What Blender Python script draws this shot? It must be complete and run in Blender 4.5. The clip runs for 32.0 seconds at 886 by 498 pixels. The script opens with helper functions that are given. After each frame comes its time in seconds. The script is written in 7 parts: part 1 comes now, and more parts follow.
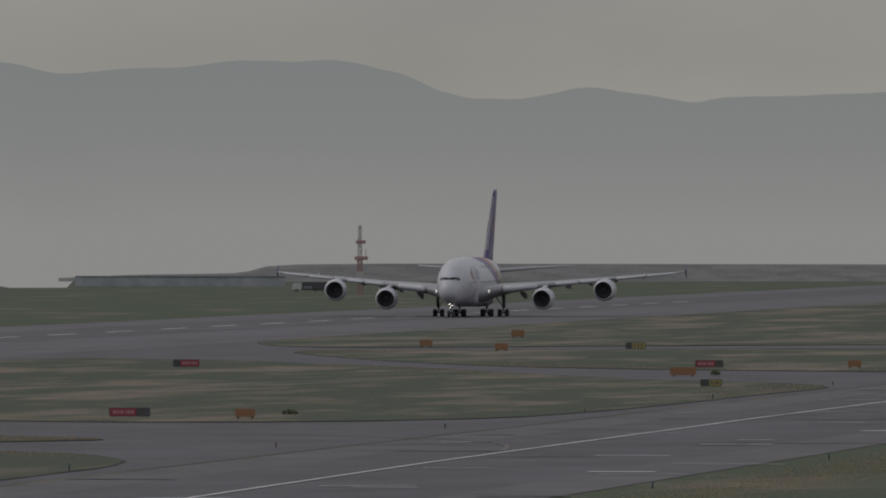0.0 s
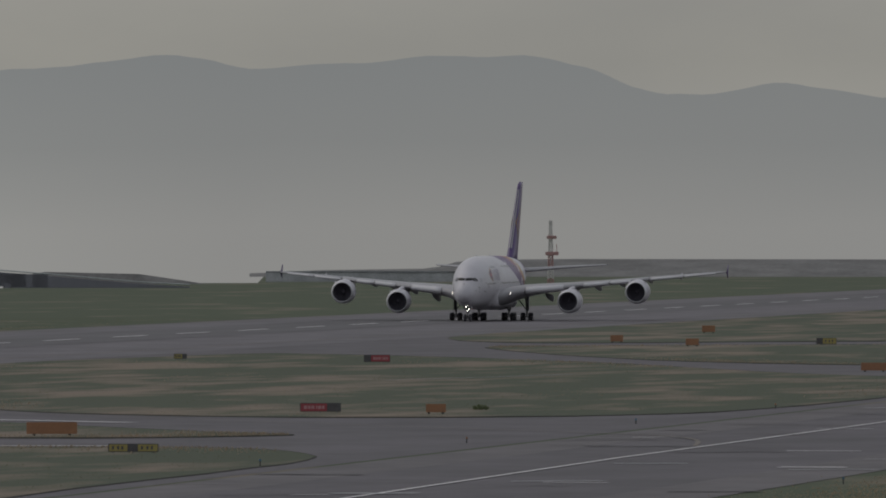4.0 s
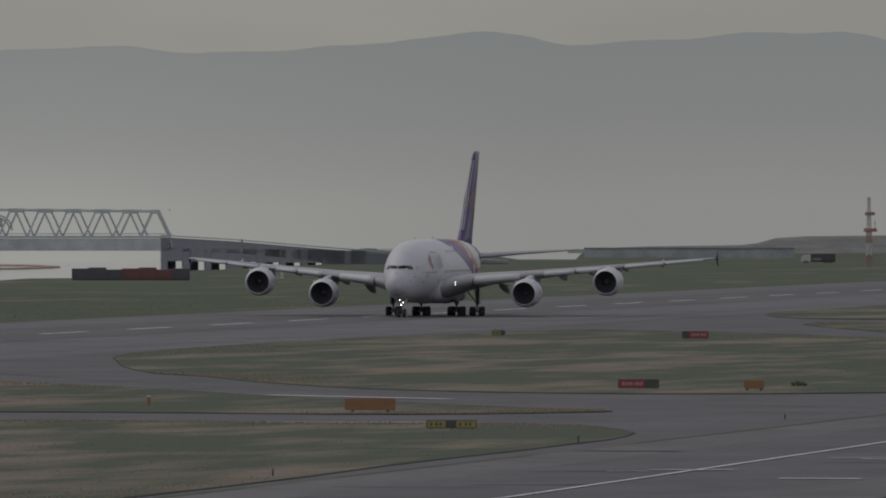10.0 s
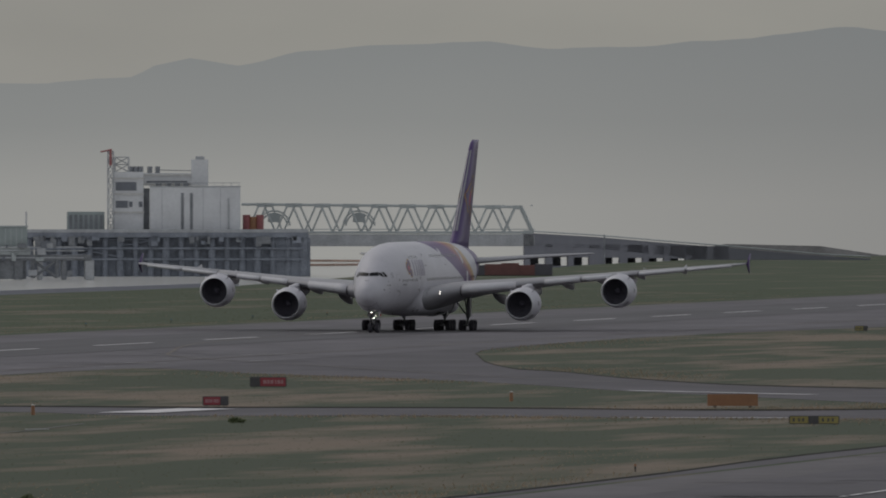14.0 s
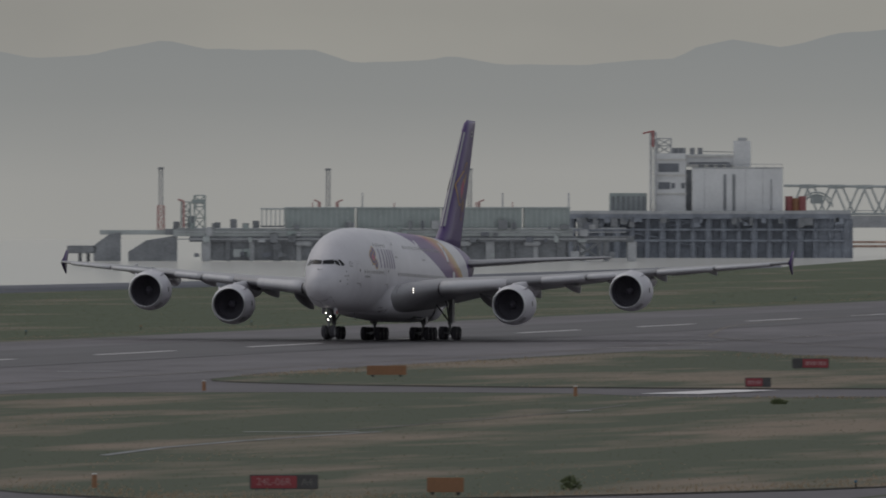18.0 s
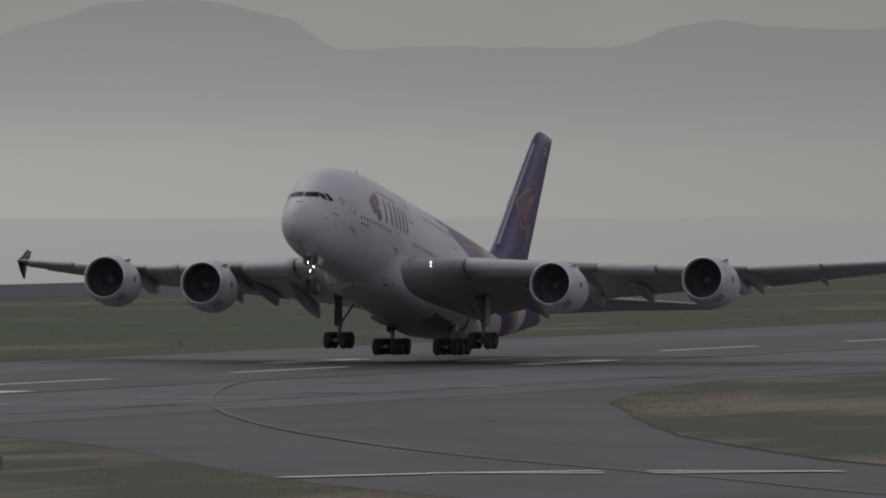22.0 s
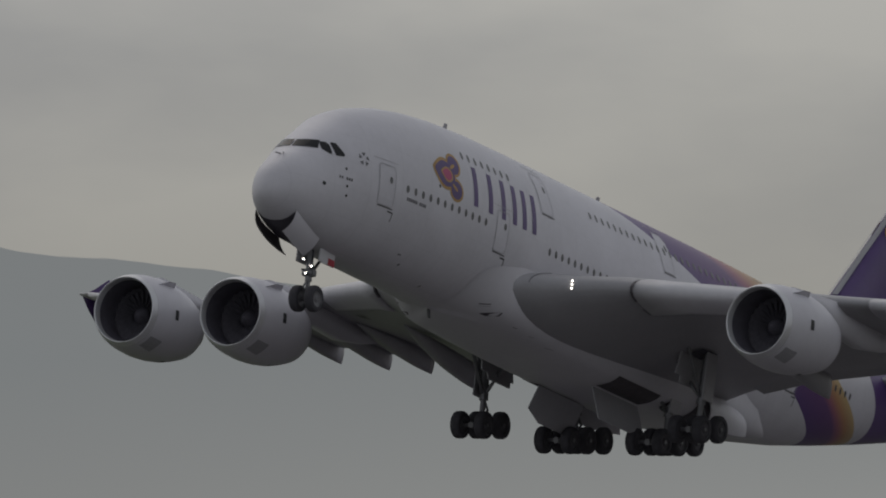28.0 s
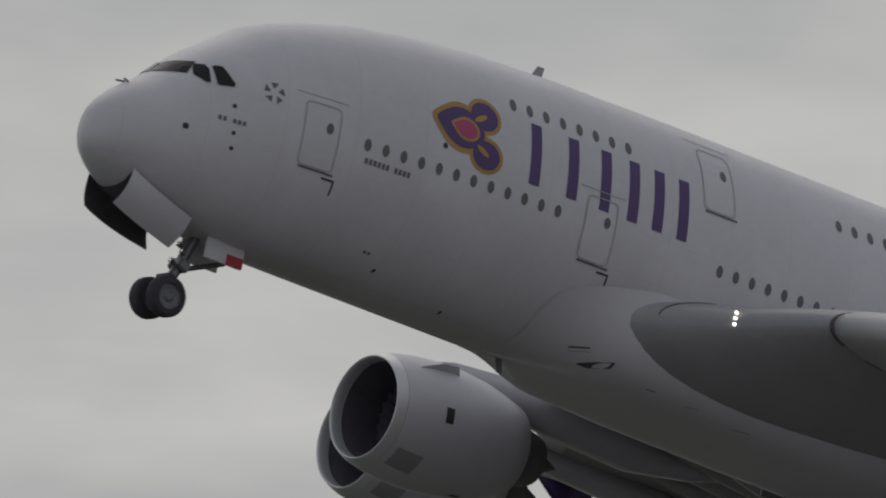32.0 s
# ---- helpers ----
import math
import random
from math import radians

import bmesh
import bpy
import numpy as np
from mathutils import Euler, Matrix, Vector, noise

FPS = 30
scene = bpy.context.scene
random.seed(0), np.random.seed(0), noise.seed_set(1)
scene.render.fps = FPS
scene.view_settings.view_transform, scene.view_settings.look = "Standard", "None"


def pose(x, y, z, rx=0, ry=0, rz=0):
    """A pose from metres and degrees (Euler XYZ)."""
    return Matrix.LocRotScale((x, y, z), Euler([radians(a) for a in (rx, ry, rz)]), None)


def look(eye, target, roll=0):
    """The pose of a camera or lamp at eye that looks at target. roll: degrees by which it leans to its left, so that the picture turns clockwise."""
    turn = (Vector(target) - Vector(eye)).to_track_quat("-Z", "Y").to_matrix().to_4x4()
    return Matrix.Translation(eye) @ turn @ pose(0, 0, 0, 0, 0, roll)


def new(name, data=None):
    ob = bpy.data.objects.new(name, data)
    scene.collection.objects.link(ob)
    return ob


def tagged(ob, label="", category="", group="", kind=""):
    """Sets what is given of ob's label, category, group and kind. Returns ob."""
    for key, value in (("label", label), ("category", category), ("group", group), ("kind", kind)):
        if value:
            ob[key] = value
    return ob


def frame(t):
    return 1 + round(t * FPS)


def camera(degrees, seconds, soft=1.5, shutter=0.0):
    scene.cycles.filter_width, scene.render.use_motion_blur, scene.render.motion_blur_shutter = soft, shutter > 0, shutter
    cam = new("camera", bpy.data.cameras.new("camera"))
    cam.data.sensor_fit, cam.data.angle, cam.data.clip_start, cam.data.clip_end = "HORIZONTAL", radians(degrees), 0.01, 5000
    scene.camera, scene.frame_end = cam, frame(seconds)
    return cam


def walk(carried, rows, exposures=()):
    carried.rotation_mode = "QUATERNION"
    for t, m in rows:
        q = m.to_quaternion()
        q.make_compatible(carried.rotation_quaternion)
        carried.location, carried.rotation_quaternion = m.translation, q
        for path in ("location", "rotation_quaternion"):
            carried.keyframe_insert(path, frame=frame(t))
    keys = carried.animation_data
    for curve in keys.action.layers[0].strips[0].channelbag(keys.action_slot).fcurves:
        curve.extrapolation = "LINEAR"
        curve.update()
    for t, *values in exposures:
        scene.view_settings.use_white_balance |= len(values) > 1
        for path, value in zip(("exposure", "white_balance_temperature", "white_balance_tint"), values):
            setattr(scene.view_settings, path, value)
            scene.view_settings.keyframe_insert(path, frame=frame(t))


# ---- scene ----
cam = camera(3.711, 32.0, soft=1.9, shutter=0.4)
EYE = (0.0, 0.0, 17.57)      # viewing deck, runway runs along x
# seconds, pan from +x towards +y, tilt above the horizon
VIEW = [
    (0.0, 7.6398, -0.1017), (0.5, 7.7354, -0.1056), (1.0, 7.8370, -0.1094), (1.5, 7.9552, -0.1108),
    (2.0, 8.0392, -0.1162), (2.5, 8.1700, -0.1197), (3.0, 8.2468, -0.1186), (3.5, 8.3451, -0.1178),
    (5.5, 8.6936, -0.1530), (6.0, 8.8047, -0.1750), (6.5, 8.9352, -0.2135), (7.0, 9.0303, -0.2161),
    (7.5, 9.1254, -0.2150), (8.0, 9.2710, -0.2138), (8.5, 9.3943, -0.2138), (9.0, 9.5118, -0.2185),
    (9.5, 9.6432, -0.2172), (10.0, 9.7723, -0.2200), (10.5, 9.9245, -0.2237), (11.0, 10.0809, -0.2210),
    (11.5, 10.2948, -0.2216), (12.0, 10.5026, -0.2255), (12.5, 10.7380, -0.2297), (13.0, 10.9476, -0.2330),
    (13.5, 11.1157, -0.2374), (15.5, 11.9590, -0.2470), (16.0, 12.2438, -0.2619), (16.5, 12.5732, -0.2782),
    (17.0, 12.8762, -0.2971), (17.5, 13.2029, -0.3103), (18.0, 13.5636, -0.3165), (18.5, 13.9333, -0.3255),
    (19.0, 14.3250, -0.3353), (19.5, 14.7227, -0.3437), (20.0, 15.2215, -0.3612), (20.5, 15.7147, -0.3773),
    (21.0, 16.2553, -0.3914), (21.5, 16.8081, -0.4047), (22.0, 17.4049, -0.4085), (22.5, 17.9971, -0.4049),
    (23.0, 18.7104, -0.3977), (23.5, 19.5797, -0.3744), (24.0, 20.4711, -0.2704), (24.5, 21.4509, -0.1268),
    (25.0, 22.4747, -0.0021), (25.5, 23.5486, 0.1180), (26.0, 24.7308, 0.3258), (26.5, 26.0390, 0.5640),
    (28.5, 32.3654, 1.6624), (29.0, 34.4355, 1.9499), (29.5, 36.8050, 2.2808), (30.0, 39.4485, 2.7738),
    (30.5, 42.3330, 3.2628), (31.0, 45.8438, 3.8316), (31.5, 49.8967, 4.5117), (32.0, 54.3761, 5.2259),
]


def aim(pan, tilt):
    p, e = radians(pan), radians(tilt)
    return look(EYE, (EYE[0] + math.cos(e) * math.cos(p), EYE[1] + math.cos(e) * math.sin(p), EYE[2] + math.sin(e)))


walk(cam, [(t, aim(p, e)) for t, p, e in VIEW], exposures=((0.0, 0.0), (14.0, 0.0), (17.0, 0.05), (18.5, 0.06), (20.5, -0.02), (23.0, 0.0), (24.3, 0.05), (26.0, -0.05), (28.5, 0.0), (32.0, 0.0)))

# seconds, distance along the runway, distance across it, height of the wheels, pitch, bank, yaw towards the deck
FLIGHT = [
    (0.0, 2594.8, 342.39, 0.04, 0.00, 0.00, 0.00), (0.5, 2567.3, 342.39, 0.00, 0.00, 0.00, 0.00),
    (1.0, 2539.6, 342.39, 0.00, 0.00, 0.00, 0.00), (1.5, 2511.6, 342.39, 0.00, 0.00, 0.00, 0.00),
    (2.0, 2483.4, 342.39, 0.00, 0.00, 0.00, 0.00), (2.5, 2454.8, 342.39, 0.00, 0.00, 0.00, 0.00),
    (3.0, 2426.0, 342.39, 0.01, 0.00, 0.00, 0.00), (3.5, 2396.9, 342.39, 0.01, 0.00, 0.00, 0.00),
    (5.5, 2277.1, 342.39, 0.00, 0.00, 0.00, 0.00), (6.0, 2246.2, 342.39, 0.04, 0.00, 0.00, 0.00),
    (6.5, 2214.9, 342.39, 0.00, 0.00, 0.00, 0.00), (7.0, 2183.1, 342.39, 0.00, 0.00, 0.00, 0.00),
    (7.5, 2150.8, 342.39, 0.00, 0.00, 0.00, 0.00), (8.0, 2118.0, 342.39, 0.00, 0.00, 0.00, 0.00),
    (8.5, 2084.8, 342.39, 0.00, 0.00, 0.00, 0.00), (9.0, 2051.2, 342.39, 0.03, 0.00, 0.00, 0.00),
    (9.5, 2017.3, 342.39, 0.00, 0.00, 0.00, 0.00), (10.0, 1983.2, 342.39, 0.00, 0.00, 0.00, 0.00),
    (10.5, 1948.9, 342.39, 0.00, 0.00, 0.00, 0.00), (11.0, 1914.4, 342.39, 0.00, 0.00, 0.00, 0.00),
    (11.5, 1879.7, 342.39, 0.00, 0.00, 0.00, 0.00), (12.0, 1844.8, 342.39, 0.00, 0.00, 0.00, 0.00),
    (12.5, 1809.6, 342.39, 0.00, 0.00, 0.00, 0.00), (13.0, 1774.0, 342.39, 0.00, 0.00, 0.00, 0.00),
    (13.5, 1738.0, 342.39, 0.00, 0.00, 0.00, 0.00), (15.5, 1590.1, 342.39, 0.00, 0.08, 0.00, 0.00),
    (16.0, 1552.4, 342.39, 0.00, 0.25, 0.00, 0.00), (16.5, 1514.6, 342.39, 0.00, 0.45, 0.00, 0.03),
    (17.0, 1475.7, 342.39, 0.00, 0.75, 0.00, 0.17), (17.5, 1437.0, 342.39, 0.03, 1.20, 0.00, 0.39),
    (18.0, 1398.2, 342.39, 0.04, 1.85, 0.00, 0.63), (18.5, 1359.9, 342.34, 0.00, 2.98, 0.32, 0.69),
    (19.0, 1321.5, 342.35, 0.00, 4.06, 0.69, 0.76), (19.5, 1283.1, 342.37, 0.00, 5.08, 0.96, 0.72),
    (20.0, 1244.4, 342.42, 0.07, 6.03, 0.96, 0.71), (20.5, 1205.3, 342.47, 0.31, 6.86, 0.79, 0.77),
    (21.0, 1166.0, 342.51, 0.42, 7.90, 0.56, 0.82), (21.5, 1125.8, 342.56, 0.57, 9.02, 0.36, 0.85),
    (22.0, 1085.7, 342.60, 1.03, 10.05, 0.06, 0.85), (22.5, 1045.5, 342.64, 1.76, 10.85, -0.22, 0.84),
    (23.0, 1005.1, 342.67, 2.75, 11.40, -0.34, 0.83), (23.5, 964.4, 342.68, 4.22, 11.50, -0.28, 0.85),
    (24.0, 923.3, 342.69, 6.19, 11.51, -0.19, 0.87), (24.5, 881.9, 342.68, 8.20, 11.81, -0.42, 0.89),
    (25.0, 840.6, 342.66, 10.29, 11.98, -0.92, 0.87), (25.5, 799.4, 342.61, 12.48, 12.02, -1.41, 0.84),
    (26.0, 758.2, 342.55, 14.78, 12.01, -1.69, 0.82), (26.5, 717.1, 342.45, 17.09, 11.91, -1.79, 0.80),
    (28.5, 556.0, 341.97, 26.97, 12.09, -1.26, 0.91), (29.0, 515.4, 341.83, 29.66, 12.16, -1.27, 0.97),
    (29.5, 474.0, 341.68, 32.36, 12.46, -1.22, 1.08), (30.0, 432.1, 341.51, 35.04, 12.71, -1.14, 1.22),
    (30.5, 390.1, 341.34, 37.72, 12.93, -1.06, 1.38), (31.0, 348.2, 341.16, 40.37, 13.16, -0.97, 1.52),
    (31.5, 306.1, 340.98, 43.04, 13.37, -0.82, 1.65), (32.0, 263.8, 340.79, 45.70, 13.68, -0.67, 1.78),
]

# ---------------------------------------------------------------- light
SUN_AZ, SUN_EL = radians(62), radians(50)
world = bpy.data.worlds.new("overcast_sky")
scene.world = world
world.use_nodes = True
wt = world.node_tree
wt.nodes.clear()


def wnode(kind, **kw):
    n = wt.nodes.new(kind)
    for k, v in kw.items():
        setattr(n, k, v)
    return n


w_out = wnode("ShaderNodeOutputWorld")
w_bg = wnode("ShaderNodeBackground")
w_sky = wnode("ShaderNodeTexSky", sky_type='NISHITA', sun_disc=False, sun_elevation=SUN_EL, sun_rotation=radians(90) - SUN_AZ)
w_sky.dust_density, w_sky.air_density = 4.0, 1.0
w_co = wnode("ShaderNodeTexCoord")
w_map = wnode("ShaderNodeMapping")
w_map.inputs["Scale"].default_value = (15.0, 15.0, 36.0)
w_big = wnode("ShaderNodeTexNoise")
w_big.inputs["Scale"].default_value, w_big.inputs["Detail"].default_value = 1.3, 6.0
w_big.inputs["Roughness"].default_value = 0.5
w_ramp = wnode("ShaderNodeValToRGB")
w_ramp.color_ramp.elements[0].position, w_ramp.color_ramp.elements[0].color = 0.37, (0.285, 0.294, 0.308, 1)
w_ramp.color_ramp.elements[1].position, w_ramp.color_ramp.elements[1].color = 0.62, (0.432, 0.430, 0.416, 1)
w_sep = wnode("ShaderNodeSeparateXYZ")
w_grad = wnode("ShaderNodeValToRGB")      # horizon haze to zenith: how much brighter than at the horizon
ge = w_grad.color_ramp.elements
ge[0].position, ge[0].color = 0.0, (0.92, 0.91, 0.89, 1)
ge[1].position, ge[1].color = 1.0, (0.76, 0.78, 0.83, 1)
for p, c in ((0.012, (0.81, 0.805, 0.775, 1)), (0.03, (0.86, 0.865, 0.86, 1)), (0.055, (0.95, 0.955, 0.96, 1)), (0.078, (1.15, 1.155, 1.17, 1)), (0.108, (0.90, 0.91, 0.94, 1)), (0.2, (1.03, 1.04, 1.07, 1)), (0.5, (0.92, 0.935, 0.975, 1))):
    e = ge.new(p)
    e.color = c
w_flat = wnode("ShaderNodeMix", data_type='RGBA')     # cloud texture fades out towards the hazy horizon
w_flat.inputs["A"].default_value = (0.300, 0.296, 0.280, 1)
w_lo = wnode("ShaderNodeMapRange")
w_lo.inputs["From Min"].default_value, w_lo.inputs["From Max"].default_value = 0.014, 0.05
w_lo.inputs["To Min"].default_value, w_lo.inputs["To Max"].default_value = 0.25, 1.0
w_mul = wnode("ShaderNodeMix", data_type='RGBA', blend_type='MULTIPLY')
w_mul.inputs["Factor"].default_value = 1.0
w_add = wnode("ShaderNodeMix", data_type='RGBA', blend_type='ADD')
w_add.inputs["Factor"].default_value = 0.012
L_ = wt.links.new
L_(w_co.outputs["Generated"], w_map.inputs["Vector"])
L_(w_map.outputs["Vector"], w_big.inputs["Vector"])
L_(w_big.outputs["Fac"], w_ramp.inputs["Fac"])
L_(w_co.outputs["Generated"], w_sep.inputs[0])
L_(w_sep.outputs["Z"], w_grad.inputs["Fac"])
L_(w_sep.outputs["Z"], w_lo.inputs["Value"])
L_(w_lo.outputs["Result"], w_flat.inputs["Factor"])
L_(w_ramp.outputs["Color"], w_flat.inputs["B"])
L_(w_flat.outputs["Result"], w_mul.inputs["A"])
L_(w_grad.outputs["Color"], w_mul.inputs["B"])
# the overcast is dimmer on the side away from the sun
w_dot = wnode("ShaderNodeVectorMath", operation='DOT_PRODUCT')
w_dot.inputs[1].default_value = (math.cos(SUN_EL) * math.cos(SUN_AZ), math.cos(SUN_EL) * math.sin(SUN_AZ), math.sin(SUN_EL))
w_dim = wnode("ShaderNodeMapRange")
w_dim.inputs["From Min"].default_value, w_dim.inputs["From Max"].default_value = -0.7, 0.3
w_dim.inputs["To Min"].default_value, w_dim.inputs["To Max"].default_value = 0.86, 1.0
w_side = wnode("ShaderNodeVectorMath", operation='SCALE')
L_(w_co.outputs["Generated"], w_dot.inputs[0])
L_(w_dot.outputs["Value"], w_dim.inputs["Value"])
L_(w_mul.outputs["Result"], w_side.inputs[0])
L_(w_dim.outputs["Result"], w_side.inputs["Scale"])
L_(w_side.outputs[0], w_add.inputs["A"])
L_(w_sky.outputs["Color"], w_add.inputs["B"])
L_(w_add.outputs["Result"], w_bg.inputs["Color"])
L_(w_bg.outputs["Background"], w_out.inputs["Surface"])
w_bg.inputs["Strength"].default_value = 1.0

sun = bpy.data.lights.new("sun", 'SUN')
sun.energy, sun.angle, sun.color = 0.30, radians(60), (1.0, 0.95, 0.88)
sun_ob = new("sun", sun)
sun_ob.matrix_world = look((0, 0, 0), (-math.cos(SUN_EL) * math.cos(SUN_AZ), -math.cos(SUN_EL) * math.sin(SUN_AZ), -math.sin(SUN_EL)))
scene.view_settings.exposure = 0.0


# ---------------------------------------------------------------- materials
def material(name, color, rough=0.6, metal=0.0, vary=0.15, size=1.0, bump=0.0, fine=8.0, stretch=(1, 1, 1), second=None, contrast=(0.35, 0.65)):
    """A surface with colour that drifts at two scales (metres) and fine relief."""
    m = bpy.data.materials.new(name)
    m.use_nodes = True
    nt = m.node_tree
    b = nt.nodes["Principled BSDF"]
    b.inputs["Roughness"].default_value, b.inputs["Metallic"].default_value = rough, metal
    co = nt.nodes.new("ShaderNodeTexCoord")
    mp = nt.nodes.new("ShaderNodeMapping")
    mp.inputs["Scale"].default_value = stretch
    nt.links.new(co.outputs["Object"], mp.inputs["Vector"])
    n1 = nt.nodes.new("ShaderNodeTexNoise")
    n1.inputs["Scale"].default_value, n1.inputs["Detail"].default_value = 1.0 / size, 5.0
    n2 = nt.nodes.new("ShaderNodeTexNoise")
    n2.inputs["Scale"].default_value, n2.inputs["Detail"].default_value = fine / size, 4.0
    for n in (n1, n2):
        nt.links.new(mp.outputs["Vector"], n.inputs["Vector"])
    r = nt.nodes.new("ShaderNodeValToRGB")
    lo = [c * (1 - vary) for c in color]
    hi = list(second) if second else [min(1, c * (1 + vary)) for c in color]
    r.color_ramp.elements[0].position, r.color_ramp.elements[0].color = contrast[0], (*lo, 1)
    r.color_ramp.elements[1].position, r.color_ramp.elements[1].color = contrast[1], (*hi, 1)
    mix = nt.nodes.new("ShaderNodeMath")
    mix.operation = 'MULTIPLY_ADD'
    mix.inputs[1].default_value = 0.35
    nt.links.new(n2.outputs["Fac"], mix.inputs[0])
    sc = nt.nodes.new("ShaderNodeMath")
    sc.operation = 'MULTIPLY'
    sc.inputs[1].default_value = 0.65
    nt.links.new(n1.outputs["Fac"], sc.inputs[0])
    nt.links.new(sc.outputs[0], mix.inputs[2])
    nt.links.new(mix.outputs[0], r.inputs["Fac"])
    nt.links.new(r.outputs["Color"], b.inputs["Base Color"])
    if bump:
        bp = nt.nodes.new("ShaderNodeBump")
        bp.inputs["Strength"].default_value, bp.inputs["Distance"].default_value = 0.5, bump
        nt.links.new(n2.outputs["Fac"], bp.inputs["Height"])
        nt.links.new(bp.outputs["Normal"], b.inputs["Normal"])
    return m


def glow(name, color, power):
    m = bpy.data.materials.new(name)
    m.use_nodes = True
    b = m.node_tree.nodes["Principled BSDF"]
    b.inputs["Base Color"].default_value = (*color, 1)
    b.inputs["Emission Color"].default_value, b.inputs["Emission Strength"].default_value = (*color, 1), power
    return m


